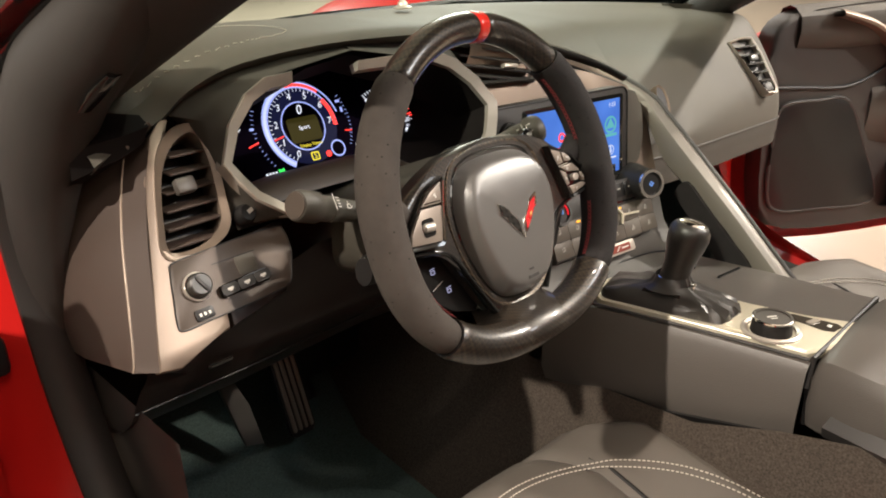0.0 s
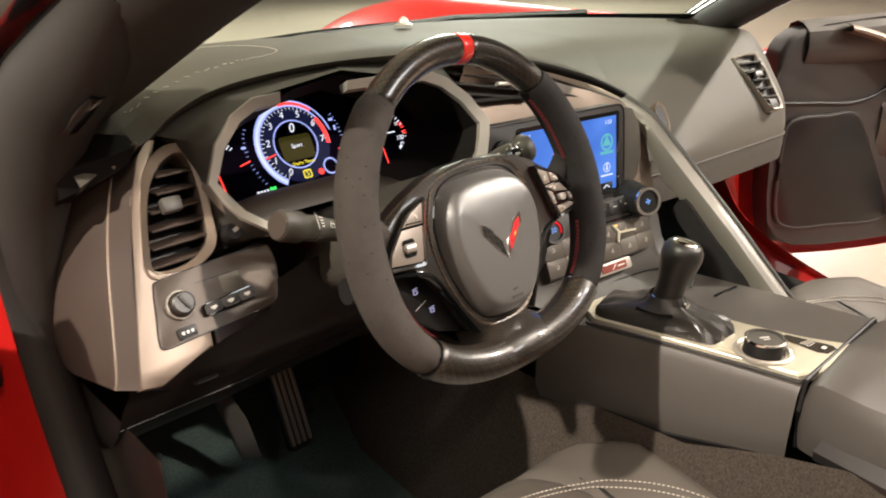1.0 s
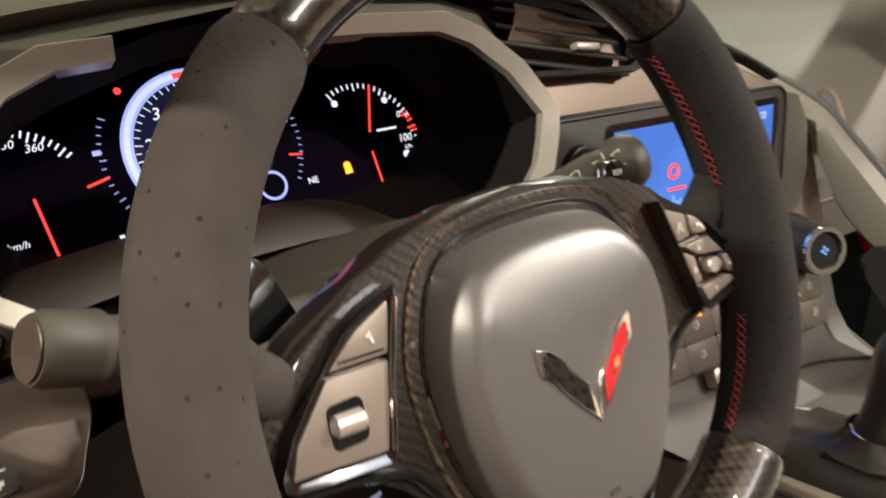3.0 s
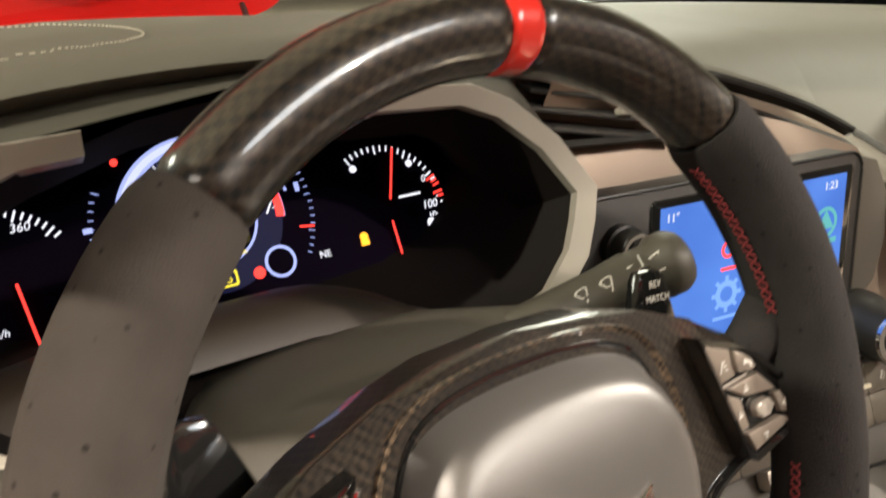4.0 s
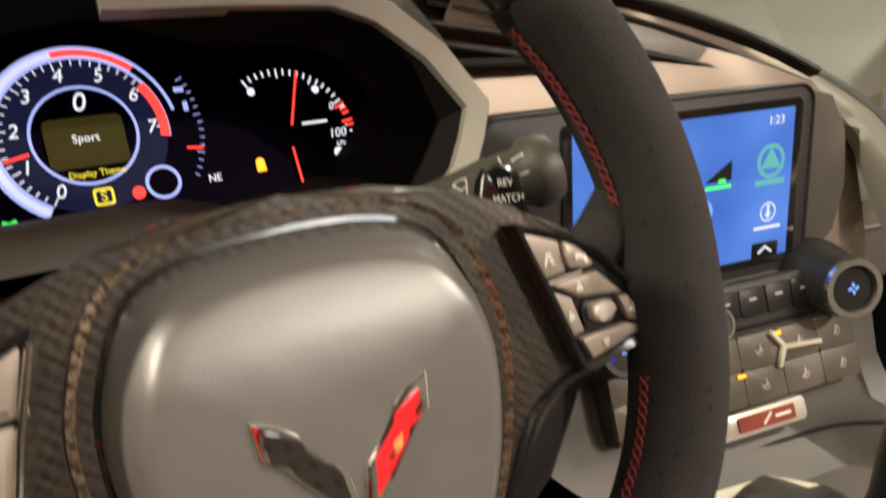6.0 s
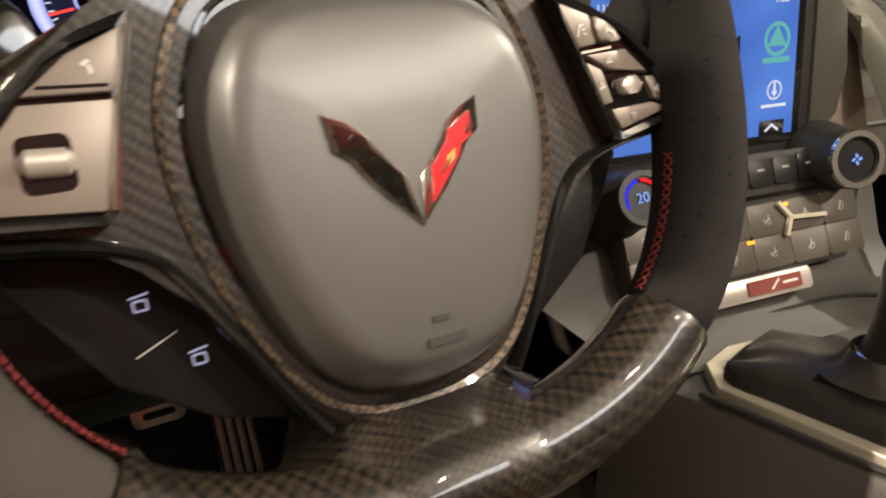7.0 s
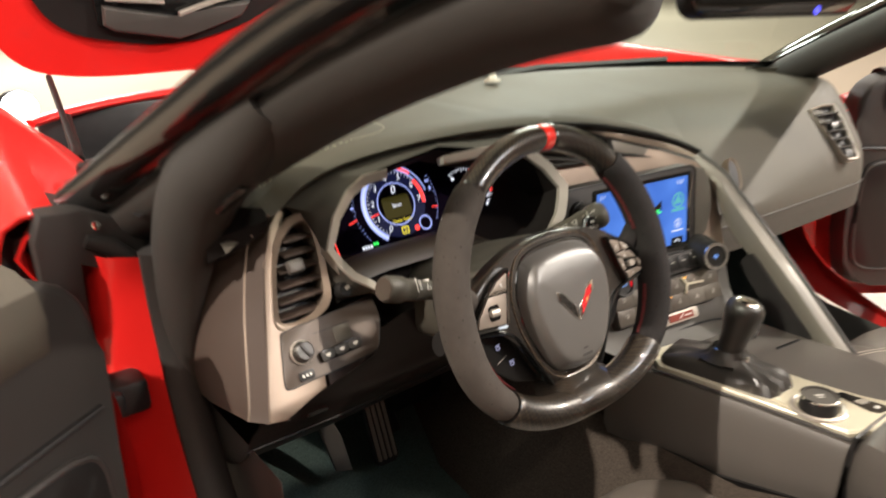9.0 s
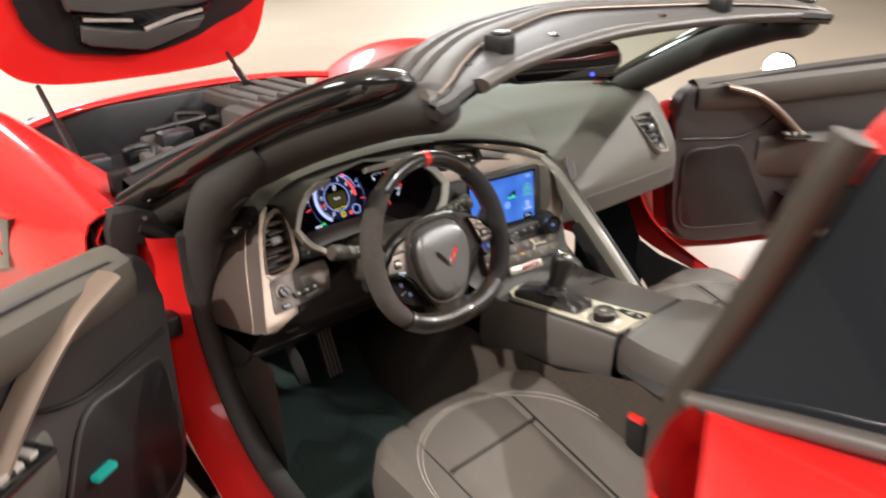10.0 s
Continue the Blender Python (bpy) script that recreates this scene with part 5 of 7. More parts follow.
# Pale plate material stands in for bright reflections on the chrome.
part("y_trim", joined([slab(0.0545, 0.0085, 0.034, 0.003, HM, 0.015, 0.003, -4), slab(0.0335, 0.016, 0.0145, 0.003, HM, 0.015, 0.003, 128), slab(0.0345, 0.0035, 0.0155, 0.003, HM, 0.015, 0.003, 62)]), PLATE, stack, "Y-shaped chrome trim, its gleam put in as pale colour")
for x, y in ((0.035, 0.02), (-0.002, -0.003), (-0.05, 0.02)):
    part("indicator", slab(x, y, 0.007, 0.0025, HM, 0.014), AMBER, stack, "amber indicator light")
PM = axes((-0.045, 0.1055, 0.6015), (0.99, -0.139, 0), (0.06, 0.42, 0.905), (-0.13, -0.9, 0.42))
part("badge_strip", prism(rrect(0.0, 0.007, 0.095, 0.0165, 0.003), -0.004, 0.008, PM, 0.001), SILVER, stack, "silver plaque strip")
part("plaque", prism(rrect(0.0115, 0.007, 0.05, 0.0105, 0.001), 0.006, 0.0092, PM), PLAQUE, stack, "small red plaque")
part("plaque_marks", joined([slab(0.0115, 0.007, 0.01, 0.0014, PM, 0.0094, turn=40), slab(0.0255, 0.007, 0.014, 0.0018, PM, 0.0094)]), PRINT, stack)
# centre vent and hazard strip
CM = axes((-0.16, 0.224, 0.876), (0.985, -0.14, -0.1), (0.1, 0.3, 0.95), (-0.13, -0.93, 0.3))
cvo = [(-0.088, 0.036), (0.0, 0.031), (0.075, 0.014), (0.082, -0.012), (0.07, -0.02), (-0.045, -0.026), (-0.062, -0.012)]
cvi = [(-0.081, 0.031), (0.0, 0.026), (0.069, 0.01), (0.075, -0.01), (0.066, -0.015), (-0.043, -0.021), (-0.056, -0.01)]
cv = part("centre_vent", ringprism(cvo, cvi, -0.02, 0.005, CM, 0.003), BLACK, stack, "black centre air vent")
part("vent_back", prism(cvi, -0.03, -0.025, CM), GLOSSBLACK, cv)
for k in range(4):
    part("slat", rbox(0, 0, 0, 0.125 - 0.01 * abs(k - 1), 0.003, 0.024, 0.001, at(CM, 0.006 - 0.004 * k, -0.013 + 0.0125 * k, -0.008, -5) @ Matrix.Rotation(radians(25), 4, "X")), DASHDARK, cv)
part("vent_tab", rbox(0.02, -0.002, 0.004, 0.024, 0.006, 0.01, 0.002, CM), SILVER, cv, "bright thumb tab")
ZM = axes((-0.005, 0.21, 0.853), (0.955, -0.13, -0.275), (0.28, 0.3, 0.91), (-0.1, -0.94, 0.32))
HZO = [(-0.085, 0.006), (-0.0467, 0.0057), (0.0042, 0.0035), (0.0461, -0.0004), (0.0634, -0.0058), (0.0586, -0.0103), (0.02, -0.0135), (-0.0605, -0.0185), (-0.085, -0.019)]
HZI = [(-0.081, 0.0032), (-0.0467, 0.003), (0.0042, 0.0009), (0.0445, -0.0026), (0.0585, -0.0063), (0.0555, -0.0083), (0.02, -0.0111), (-0.0605, -0.0158), (-0.081, -0.0162)]
hz = part("hazard_strip", ringprism(HZO, HZI, -0.012, 0.0045, ZM, 0.001), BLACK, stack, "black framed switch strip")
part("strip_back", prism(HZI, -0.012, 0.0005, ZM), BLACK, hz)
part("strip_face", prism([(-0.079, 0.002), (-0.046, 0.0018), (0.0, 0.0), (0.02, -0.0016), (0.026, -0.0105), (-0.06, -0.0146), (-0.079, -0.015)], 0.0, 0.0026, ZM, 0.0008), BRACE, hz, "satin switch face")
part("hazard_key", prism([(0.0245, -0.002), (0.044, -0.0038), (0.0555, -0.0066), (0.053, -0.0078), (0.029, -0.0098)], 0.0, 0.0026, ZM, 0.0006), BRACE, hz, "satin hazard key")
part("hazard_triangle", prism([(0.037, -0.0078), (0.043, -0.0075), (0.0405, -0.0045)], 0.0024, 0.003, ZM), REDBAND, hz)

# brace between dash and console
XM = axes((0, 0, 0), (0, 1, 0), (0, 0, 1), (1, 0, 0))
edge = cat([(0.205, 0.821), (0.18, 0.811), (0.15, 0.795), (0.125, 0.772), (0.098, 0.748), (0.062, 0.714), (0.0, 0.655), (-0.05, 0.605), (-0.1, 0.556)], 4)
inner = cat([(0.198, 0.803), (0.172, 0.788), (0.152, 0.765), (0.138, 0.738), (0.12, 0.708), (0.09, 0.682), (0.02, 0.63), (-0.02, 0.59), (-0.055, 0.556)], 4)


def brace_row(x, k, dy, dz):
    """A line along the brace: k runs from its inner edge (0) to its outer edge (1)."""
    return [(x, a + (c - a) * k + dy, b + (e - b) * k + dz) for (a, b), (c, e) in zip(inner, edge)]


brace = part("brace", loft([brace_row(0.114, 0.0, 0, 0), brace_row(0.107, 0.12, 0, 0), brace_row(0.106, 0.5, 0, 0.003), brace_row(0.11, 0.85, 0, 0), brace_row(0.116, 0.93, 0.001, 0), brace_row(0.124, 1.0, 0, 0), brace_row(0.133, 1.0, 0.003, -0.001), brace_row(0.139, 0.9, 0.006, -0.006), brace_row(0.135, 0.0, 0, 0), brace_row(0.114, 0.0, 0, 0)]), BRACE, stack, "satin grab-handle brace")
part("brace_pad", prism(cat([(0.09, 0.668), (0.073, 0.686), (0.04, 0.655), (0.0, 0.615), (-0.035, 0.582), (-0.03, 0.57), (0.0, 0.566), (0.018, 0.582), (0.052, 0.62), (0.082, 0.653)], 3, True), 0.1, 0.126, XM, 0.004), SUEDEDARKSHADE, stack, "black padded inner strip")
part("brace_edge", tube(brace_row(0.136, 1.0, 0.003, 0.0), 0.0038, 8), DASHDARK, stack, "dark outer seam")
ovm = axes((0.2, 0.18, 0.776), (0.94, -0.34, 0.0), (0.17, 0.47, 0.86), (-0.3, -0.82, 0.49))
oval = cat([(0, 0.031), (0.01, 0.022), (0.0125, 0.0), (0.009, -0.022), (0, -0.031), (-0.008, -0.024), (-0.0105, 0.0), (-0.008, 0.022)], 4, True)
ov = part("oval_switch", ringprism(oval, [(x * 0.74, y * 0.86) for x, y in oval], -0.012, 0.004, ovm, 0.0015), SATIN, dash, "small oval switch in a chrome ring")
part("switch_face", prism([(x * 0.76, y * 0.88) for x, y in oval], -0.012, 0.002, ovm), BLACK, ov)
# passenger vent
pm = axes((0.561, 0.194, 0.787), (0.985, -0.17, 0.0), (0.1, 0.55, 0.83), (-0.15, -0.83, 0.55))
pvo = [(-0.044, 0.062), (0.0, 0.068), (0.036, 0.066), (0.047, 0.03), (0.05, -0.05), (0.043, -0.062), (0.012, -0.06), (0.0, -0.046), (-0.022, 0.005)]
pvi = [(-0.036, 0.057), (0.0, 0.062), (0.031, 0.06), (0.041, 0.028), (0.043, -0.046), (0.038, -0.055), (0.015, -0.053), (0.006, -0.042), (-0.015, 0.006)]
pv = part("passenger_vent", ringprism([(a + (c - a) * 0.45, b + (d - b) * 0.45) for (a, b), (c, d) in zip(pvo, pvi)], pvi, -0.012, 0.006, pm, 0.002), SILVER, dash, "slanted air vent in a silver frame")
part("vent_back", prism(pvi, -0.014, -0.006, pm), BLACK, pv)
for k in range(5):
    part("slat", rbox(0, 0, 0, 0.062 - 0.007 * (4 - k), 0.003, 0.016, 0.001, at(pm, 0.018 - 0.0035 * k, -0.028 + 0.0185 * k, 0.001) @ Matrix.Rotation(radians(25), 4, "X")), DASHDARK, pv)
part("vent_tab", rbox(0.014, 0.02, 0.004, 0.022, 0.013, 0.008, 0.002, pm), AIRBAG, pv)
part("vent_key", prism(rrect(0.026, -0.043, 0.022, 0.016, 0.002), -0.002, 0.003, pm, 0.001), DASHDARK, pv)
# ---- centre console ----
console = thing("centre_console", (0, -0.2, 0.3), "grey leather centre console with a metal shifter plate", "centre console")
rows = []
for y, xl, xr, z in ((0.12, -0.165, 0.11, 0.572), (0.06, -0.155, 0.108, 0.577), (-0.05, -0.138, 0.112, 0.58), (-0.15, -0.124, 0.116, 0.58), (-0.205, -0.118, 0.12, 0.58)):
    rows.append([(xl - 0.006, y, 0.45), (xl - 0.016, y, 0.475), (xl - 0.014, y, 0.52), (xl - 0.006, y, z - 0.012), (xl, y, z - 0.002), (xl + 0.008, y, z), (-0.02, y, z + 0.001), (xr - 0.02, y, z + 0.002), (xr, y, z - 0.006), (xr + 0.012, y, 0.53), (xr + 0.016, y, 0.45)])
rows = [list(map(tuple, r)) for r in zip(*[cat(c, 4) for c in zip(*rows)])]
part("front_body", loft(rows), LEATHER, console, "grey leather console body")
rows = []
for y, xl, xr, z, zl in ((-0.208, -0.115, 0.122, 0.578, 0.5), (-0.225, -0.124, 0.128, 0.59, 0.5), (-0.3, -0.142, 0.135, 0.594, 0.505), (-0.45, -0.15, 0.14, 0.6, 0.52), (-0.75, -0.15, 0.14, 0.605, 0.53)):
    rows.append([(xl + 0.004, y, zl), (xl - 0.002, y, zl + 0.03), (xl, y, z - 0.02), (xl + 0.012, y, z - 0.005), (xl + 0.04, y, z), (0, y, z + 0.004), (xr - 0.04, y, z), (xr - 0.01, y, z - 0.006), (xr, y, z - 0.03), (xr, y, zl)])
rows = [list(map(tuple, r)) for r in zip(*[cat(c, 4) for c in zip(*rows)])]
part("armrest", loft(rows), LEATHER, console, "padded grey leather armrest")
part("armrest_seam", tube([(-0.114, -0.207, 0.5), (-0.12, -0.207, 0.55), (-0.112, -0.207, 0.584), (0.0, -0.207, 0.584), (0.1, -0.207, 0.584)], 0.003, 8), BLACK, console, "dark seam")
part("side_pocket", loft([[(-0.131, -0.24, 0.532), (-0.152, -0.33, 0.54), (-0.155, -0.45, 0.548)], [(-0.139, -0.235, 0.52), (-0.163, -0.33, 0.525), (-0.166, -0.46, 0.53)], [(-0.133, -0.235, 0.505), (-0.152, -0.33, 0.507), (-0.155, -0.46, 0.512)]], thick=0.004), DASHDARK, console, "dark latch pocket")
# Black strip paints in the shadow below the console's side.
part("shadow_strip", loft([[(-0.172, 0.12, 0.47), (-0.156, -0.06, 0.468), (-0.135, -0.2, 0.49), (-0.15, -0.3, 0.52), (-0.155, -0.75, 0.54)], [(-0.165, 0.12, 0.455), (-0.15, -0.06, 0.455), (-0.13, -0.2, 0.476), (-0.145, -0.3, 0.5), (-0.15, -0.75, 0.52)]], thick=0.003), BLACK, console, "black strip drawn for a shadow gap")
CP = axes((0, 0, 0.5815), (1, 0, 0), (0, 1, 0), (0, 0, 1))
PO = [(-0.146, 0.052), (-0.128, 0.078), (-0.098, 0.086), (-0.055, 0.078), (-0.036, 0.056), (-0.034, 0.0), (-0.03, -0.07), (-0.026, -0.1), (-0.01, -0.17), (0.016, -0.232), (0.0, -0.236), (-0.06, -0.222), (-0.108, -0.198), (-0.112, -0.15), (-0.122, -0.09), (-0.137, 0.0)]
PI = [(-0.136, 0.05), (-0.122, 0.069), (-0.097, 0.0755), (-0.062, 0.069), (-0.045, 0.05), (-0.043, 0.0), (-0.04, -0.06), (-0.043, -0.083), (-0.05, -0.094), (-0.06, -0.099), (-0.07, -0.1), (-0.085, -0.1), (-0.1, -0.098), (-0.108, -0.092), (-0.114, -0.07), (-0.127, 0.0)]
part("shifter_plate", ringprism(PO, PI, -0.006, 0.004, CP, 0.001), PLATE, console, "brushed pale metal shifter plate")
part("plate_rear", prism([(-0.106, -0.096), (-0.06, -0.1), (-0.033, -0.096), (-0.012, -0.17), (0.01, -0.228), (-0.06, -0.216), (-0.105, -0.194), (-0.109, -0.15)], -0.004, 0.0046, CP, 0.001), PLATE, console, "brushed pale metal plate")
mkm = at(CP, -0.083, -0.146, 0.0046)
mk = part("mode_knob", lathe([(0.024, 0), (0.0235, 0.003), (0.0225, 0.013), (0.0215, 0.0155), (0.0185, 0.0165), (0, 0.0165)], mkm, 40), BLACK, console, "round drive mode knob")
part("knob_ring", lathe([(0.0345, 0), (0.034, 0.003), (0.0315, 0.0045), (0.028, 0.003), (0.027, 0)], mkm, 40), SILVER, mk, "silver base ring")
part("knob_top", lathe([(0.0235, 0.017), (0.0222, 0.0192), (0.0195, 0.0192), (0.019, 0.0178), (0, 0.0178)], mkm, 40), HOOD, mk, "dark satin top")
part("knob_rim", lathe([(0.0238, 0.0168), (0.0236, 0.019), (0.0224, 0.0196), (0.0222, 0.0168)], mkm, 40), CHROME, mk)
part("knob_mark", joined([slab(0, 0.002, 0.012, 0.0022, mkm @ Matrix.Translation((0, 0, 0.0181)) @ Matrix.Rotation(-0.6, 4, "Z")), slab(0, -0.003, 0.008, 0.0014, mkm @ Matrix.Translation((0, 0, 0.0181)) @ Matrix.Rotation(-0.6, 4, "Z"))]), PRINT, mk)
sl = part("switch_slot", prism([(-0.037, -0.142), (-0.023, -0.147), (-0.014, -0.198), (-0.019, -0.205), (-0.037, -0.202), (-0.042, -0.192)], 0.004, 0.0052, CP), GLOSSBLACK, console, "black switch recess")
part("switch_key", prism([(-0.035, -0.168), (-0.022, -0.172), (-0.0205, -0.18), (-0.034, -0.177)], 0.005, 0.007, CP, 0.001), SILVER, sl)
part("switch_mark", slab(-0.026, -0.193, 0.007, 0.005, CP, 0.0054), PRINT, sl)
part("console_slit", slab(0.055, -0.028, 0.05, 0.0035, CP, 0.0012, 0.002, -8), GLOSSBLACK, console)
part("console_slit", slab(0.05, 0.02, 0.03, 0.002, CP, 0.0012, 0.002, 20), GLOSSBLACK, console)
part("top_crease", tube(cat([(-0.15, 0.13, 0.585), (-0.05, 0.1, 0.589), (0.03, 0.085, 0.59), (0.09, 0.06, 0.584)], 5), 0.0018, 6), BLACK, console)
part("left_piping", tube(cat([(-0.152, 0.06, 0.5795), (-0.136, -0.05, 0.582), (-0.121, -0.15, 0.582), (-0.114, -0.203, 0.582)], 5), 0.0022, 8), DASHDARK, console)

shifter = thing("gear_shifter", (-0.083, -0.015, 0.58), "black leather gear shifter with a chrome top", "gear lever")
rows = []
for k, (s, z, dx, dy) in enumerate(((1.0, 0.583, 0, 0), (0.93, 0.594, 0, 0), (0.72, 0.602, 0, 0.002), (0.45, 0.607, 0, 0.0), (0.32, 0.612, 0, 0), (0.27, 0.622, 0, 0))):
    ring = []
    base = cat(PI, 3, True)
    for i, (x, y) in enumerate(base):
        cx, cy = -0.084, -0.014
        wob = 1 + 0.07 * math.sin(i * 0.9 + k * 1.3) * (1 if 0 < k < 5 else 0)
        if k >= 3:
            a = math.atan2(y - cy, x - cx)
            r = (0, 0, 0, 0.036, 0.026, 0.0215)[k] * wob
            ring.append((cx + r * math.cos(a), cy + r * math.sin(a), z))
        else:
            ring.append((cx + (x - cx) * s * wob, cy + (y - cy) * s * wob, z + 0.004 * math.sin(i * 1.7) * (k == 1)))
    rows.append(ring)
part("boot", loft(rows, True), BOOT, shifter, "gathered dark leather boot")
part("boot_seam", tube([(-0.084, 0.058, 0.586), (-0.086, 0.03, 0.6), (-0.086, 0.012, 0.606)], 0.0015, 6), PALETHREAD, shifter)
top = Vector((-0.066, -0.026, 0.692))
base = Vector((-0.084, -0.014, 0.608))
d = top - base
steps = ((0.0, 0.0185), (0.08, 0.0178), (0.2, 0.0168), (0.34, 0.0174), (0.48, 0.0198), (0.62, 0.0226), (0.76, 0.0242), (0.88, 0.0232), (0.95, 0.0195), (1.0, 0.0105))
part("knob", tube([base + d * s for s, r in steps], [(r, r * 1.1) for s, r in steps], 28, up=(0, 1, 0)), BOOT, shifter, "black leather knob")
part("knob_cap", tube([base + d * 0.955, base + d * 0.985, base + d * 1.008, base + d * 1.015], [(0.0178, 0.0195), (0.0158, 0.0172), (0.0105, 0.0115), (0.002, 0.002)], 24, up=(0, 1, 0)), CHROME, shifter, "polished chrome top")
part("collar", tube([base + d * 0.0, base + d * 0.06, base + d * 0.09], [(0.0225, 0.024), (0.0222, 0.0238), (0.02, 0.022)], 24, up=(0, 1, 0)), CHROME, shifter, "chrome collar")
part("boot_clip", rbox(-0.083, -0.042, 0.605, 0.007, 0.008, 0.022, 0.002), CHROME, shifter)

# ---- cabin floor, tunnel and pedals ----
part_of = thing("cabin_floor", (-0.4, 0.1, 0.16), "dark carpeted footwell floor", "car floor", kind="structure")
part("driver_carpet", loft([[(x, y, z + 0.004 * math.sin(x * 40 + y * 23)) for x in np.linspace(-0.72, -0.1, 14)] for y, z in ((-0.75, 0.16), (-0.3, 0.16), (0.0, 0.165), (0.3, 0.17), (0.5, 0.19), (0.62, 0.28), (0.7, 0.45), (0.72, 0.62))]), CARPETDARK, part_of, "dark carpet")
part("passenger_carpet", loft([[(x, y, z) for x in np.linspace(0.1, 0.74, 8)] for y, z in ((-0.75, 0.16), (-0.3, 0.16), (0.0, 0.165), (0.3, 0.17), (0.5, 0.19), (0.62, 0.28), (0.7, 0.45), (0.72, 0.62))]), CARPETDARK, part_of, "dark carpet")
part("tunnel_side", loft([[(-0.165 - s * 0.06 * (0.46 - z) / 0.3 + max(0, z - 0.47) * 0.3, y, z) for z in (top, 0.42, 0.36, 0.28, 0.2, 0.15)] for y, s, top in ((0.7, 1, 0.47), (0.3, 1, 0.47), (0.05, 0.6, 0.468), (-0.1, 0.1, 0.475), (-0.2, 0.1, 0.505), (-0.3, 0.1, 0.525), (-0.75, 0.1, 0.545))]), CARPET, part_of, "brown-grey carpeted tunnel side")
part("tunnel_side", loft([[(0.12 + 0.03 * (0.53 - z), y, z) for z in (0.56, 0.4, 0.15)] for y in (0.7, 0.0, -0.75)]), CARPET, part_of)
part("kick_panel", loft([[(-0.70, y, z) for z in (0.15, 0.4, 0.62)] for y in (0.7, 0.5, 0.3, 0.12)]), DASHDARK, part_of)
part("kick_panel", loft([[(0.72, y - 0.16 * min(1, (0.66 - z) / 0.3), z) for z in (0.15, 0.28, 0.36, 0.42, 0.5, 0.66)] for y in (0.72, 0.6, 0.5, 0.44)]), BLACK, part_of)
part("floor_mat", prism(cat([(-0.68, 0.42), (-0.5, 0.44), (-0.3, 0.42), (-0.24, 0.1), (-0.27, -0.2), (-0.5, -0.22), (-0.66, -0.2), (-0.7, 0.1)], 4, True), 0.172, 0.18, Matrix(), 0.003), CARPETDARK, part_of, "dark floor mat")

pedals = thing("pedal_box", (-0.45, 0.55, 0.25), "metal-faced pedals in the footwell", "pedals")


def pedal(name, c, w, h, lean, ribs, label):
    m = axes(c, (1, 0, 0), (0, math.sin(radians(lean)), math.cos(radians(lean))), (0, -math.cos(radians(lean)), math.sin(radians(lean))))
    long = h > 1.6 * w and name == "accelerator"
    body = part(name, prism(rrect(0, 0, w, h, 0.008), -0.01, 0.0, m, 0.003), BLACK if long else STEEL, pedals, label)
    for k in range(ribs):
        if h > 1.6 * w:
            part("rib", prism(rrect((k - (ribs - 1) / 2) * w / (ribs + 0.3), 0, w / (ribs + 0.3) * 0.62, h * 0.9, 0.003), -0.001, 0.003, m, 0.001), PEDALRIB if long else BLACK, body)
        else:
            part("rib", prism(rrect(0, (k - (ribs - 1) / 2) * h / (ribs + 0.3), w * 0.6, h / (ribs + 0.3) * 0.42, 0.003), -0.001, 0.003, m, 0.001), PEDALRIB if long else BLACK, body)
    return body


pedal("accelerator", (-0.343, 0.52, 0.348), 0.047, 0.178, 20, 4, "long ribbed accelerator")
pedal("brake_pedal", (-0.415, 0.55, 0.407), 0.056, 0.04, 25, 2, "steel brake pedal")
pedal("clutch_pedal", (-0.53, 0.55, 0.404), 0.056, 0.042, 25, 2, "steel clutch pedal")
pedal("foot_rest", (-0.664, 0.43, 0.395), 0.042, 0.23, 30, 4, "ribbed foot rest")
part("pedal_arm", tube([(-0.325, 0.525, 0.3), (-0.325, 0.58, 0.43), (-0.33, 0.64, 0.56)], [(0.036, 0.012), (0.022, 0.012), (0.014, 0.012)], 10), BLACK, pedals)
part("pedal_arm", tube([(-0.415, 0.56, 0.41), (-0.415, 0.61, 0.5), (-0.415, 0.64, 0.58)], 0.009, 10), BLACK, pedals)
part("pedal_arm", tube([(-0.53, 0.56, 0.41), (-0.53, 0.6, 0.5), (-0.53, 0.62, 0.58)], 0.009, 10), BLACK, pedals)
part("foot_guard", prism([(-0.448, 0.29), (-0.415, 0.278), (-0.432, 0.36), (-0.452, 0.41), (-0.484, 0.432)], 0.0, 0.008, axes((0, 0.505, 0), (1, 0, 0), (0, 0, 1), (0, -1, 0)), 0.003), AIRBAG, pedals, "pale grey foot guard")
part("heater_box", rbox(-0.25, 0.6, 0.42, 0.18, 0.14, 0.2, 0.03), BLACK, pedals, "dark duct housing")


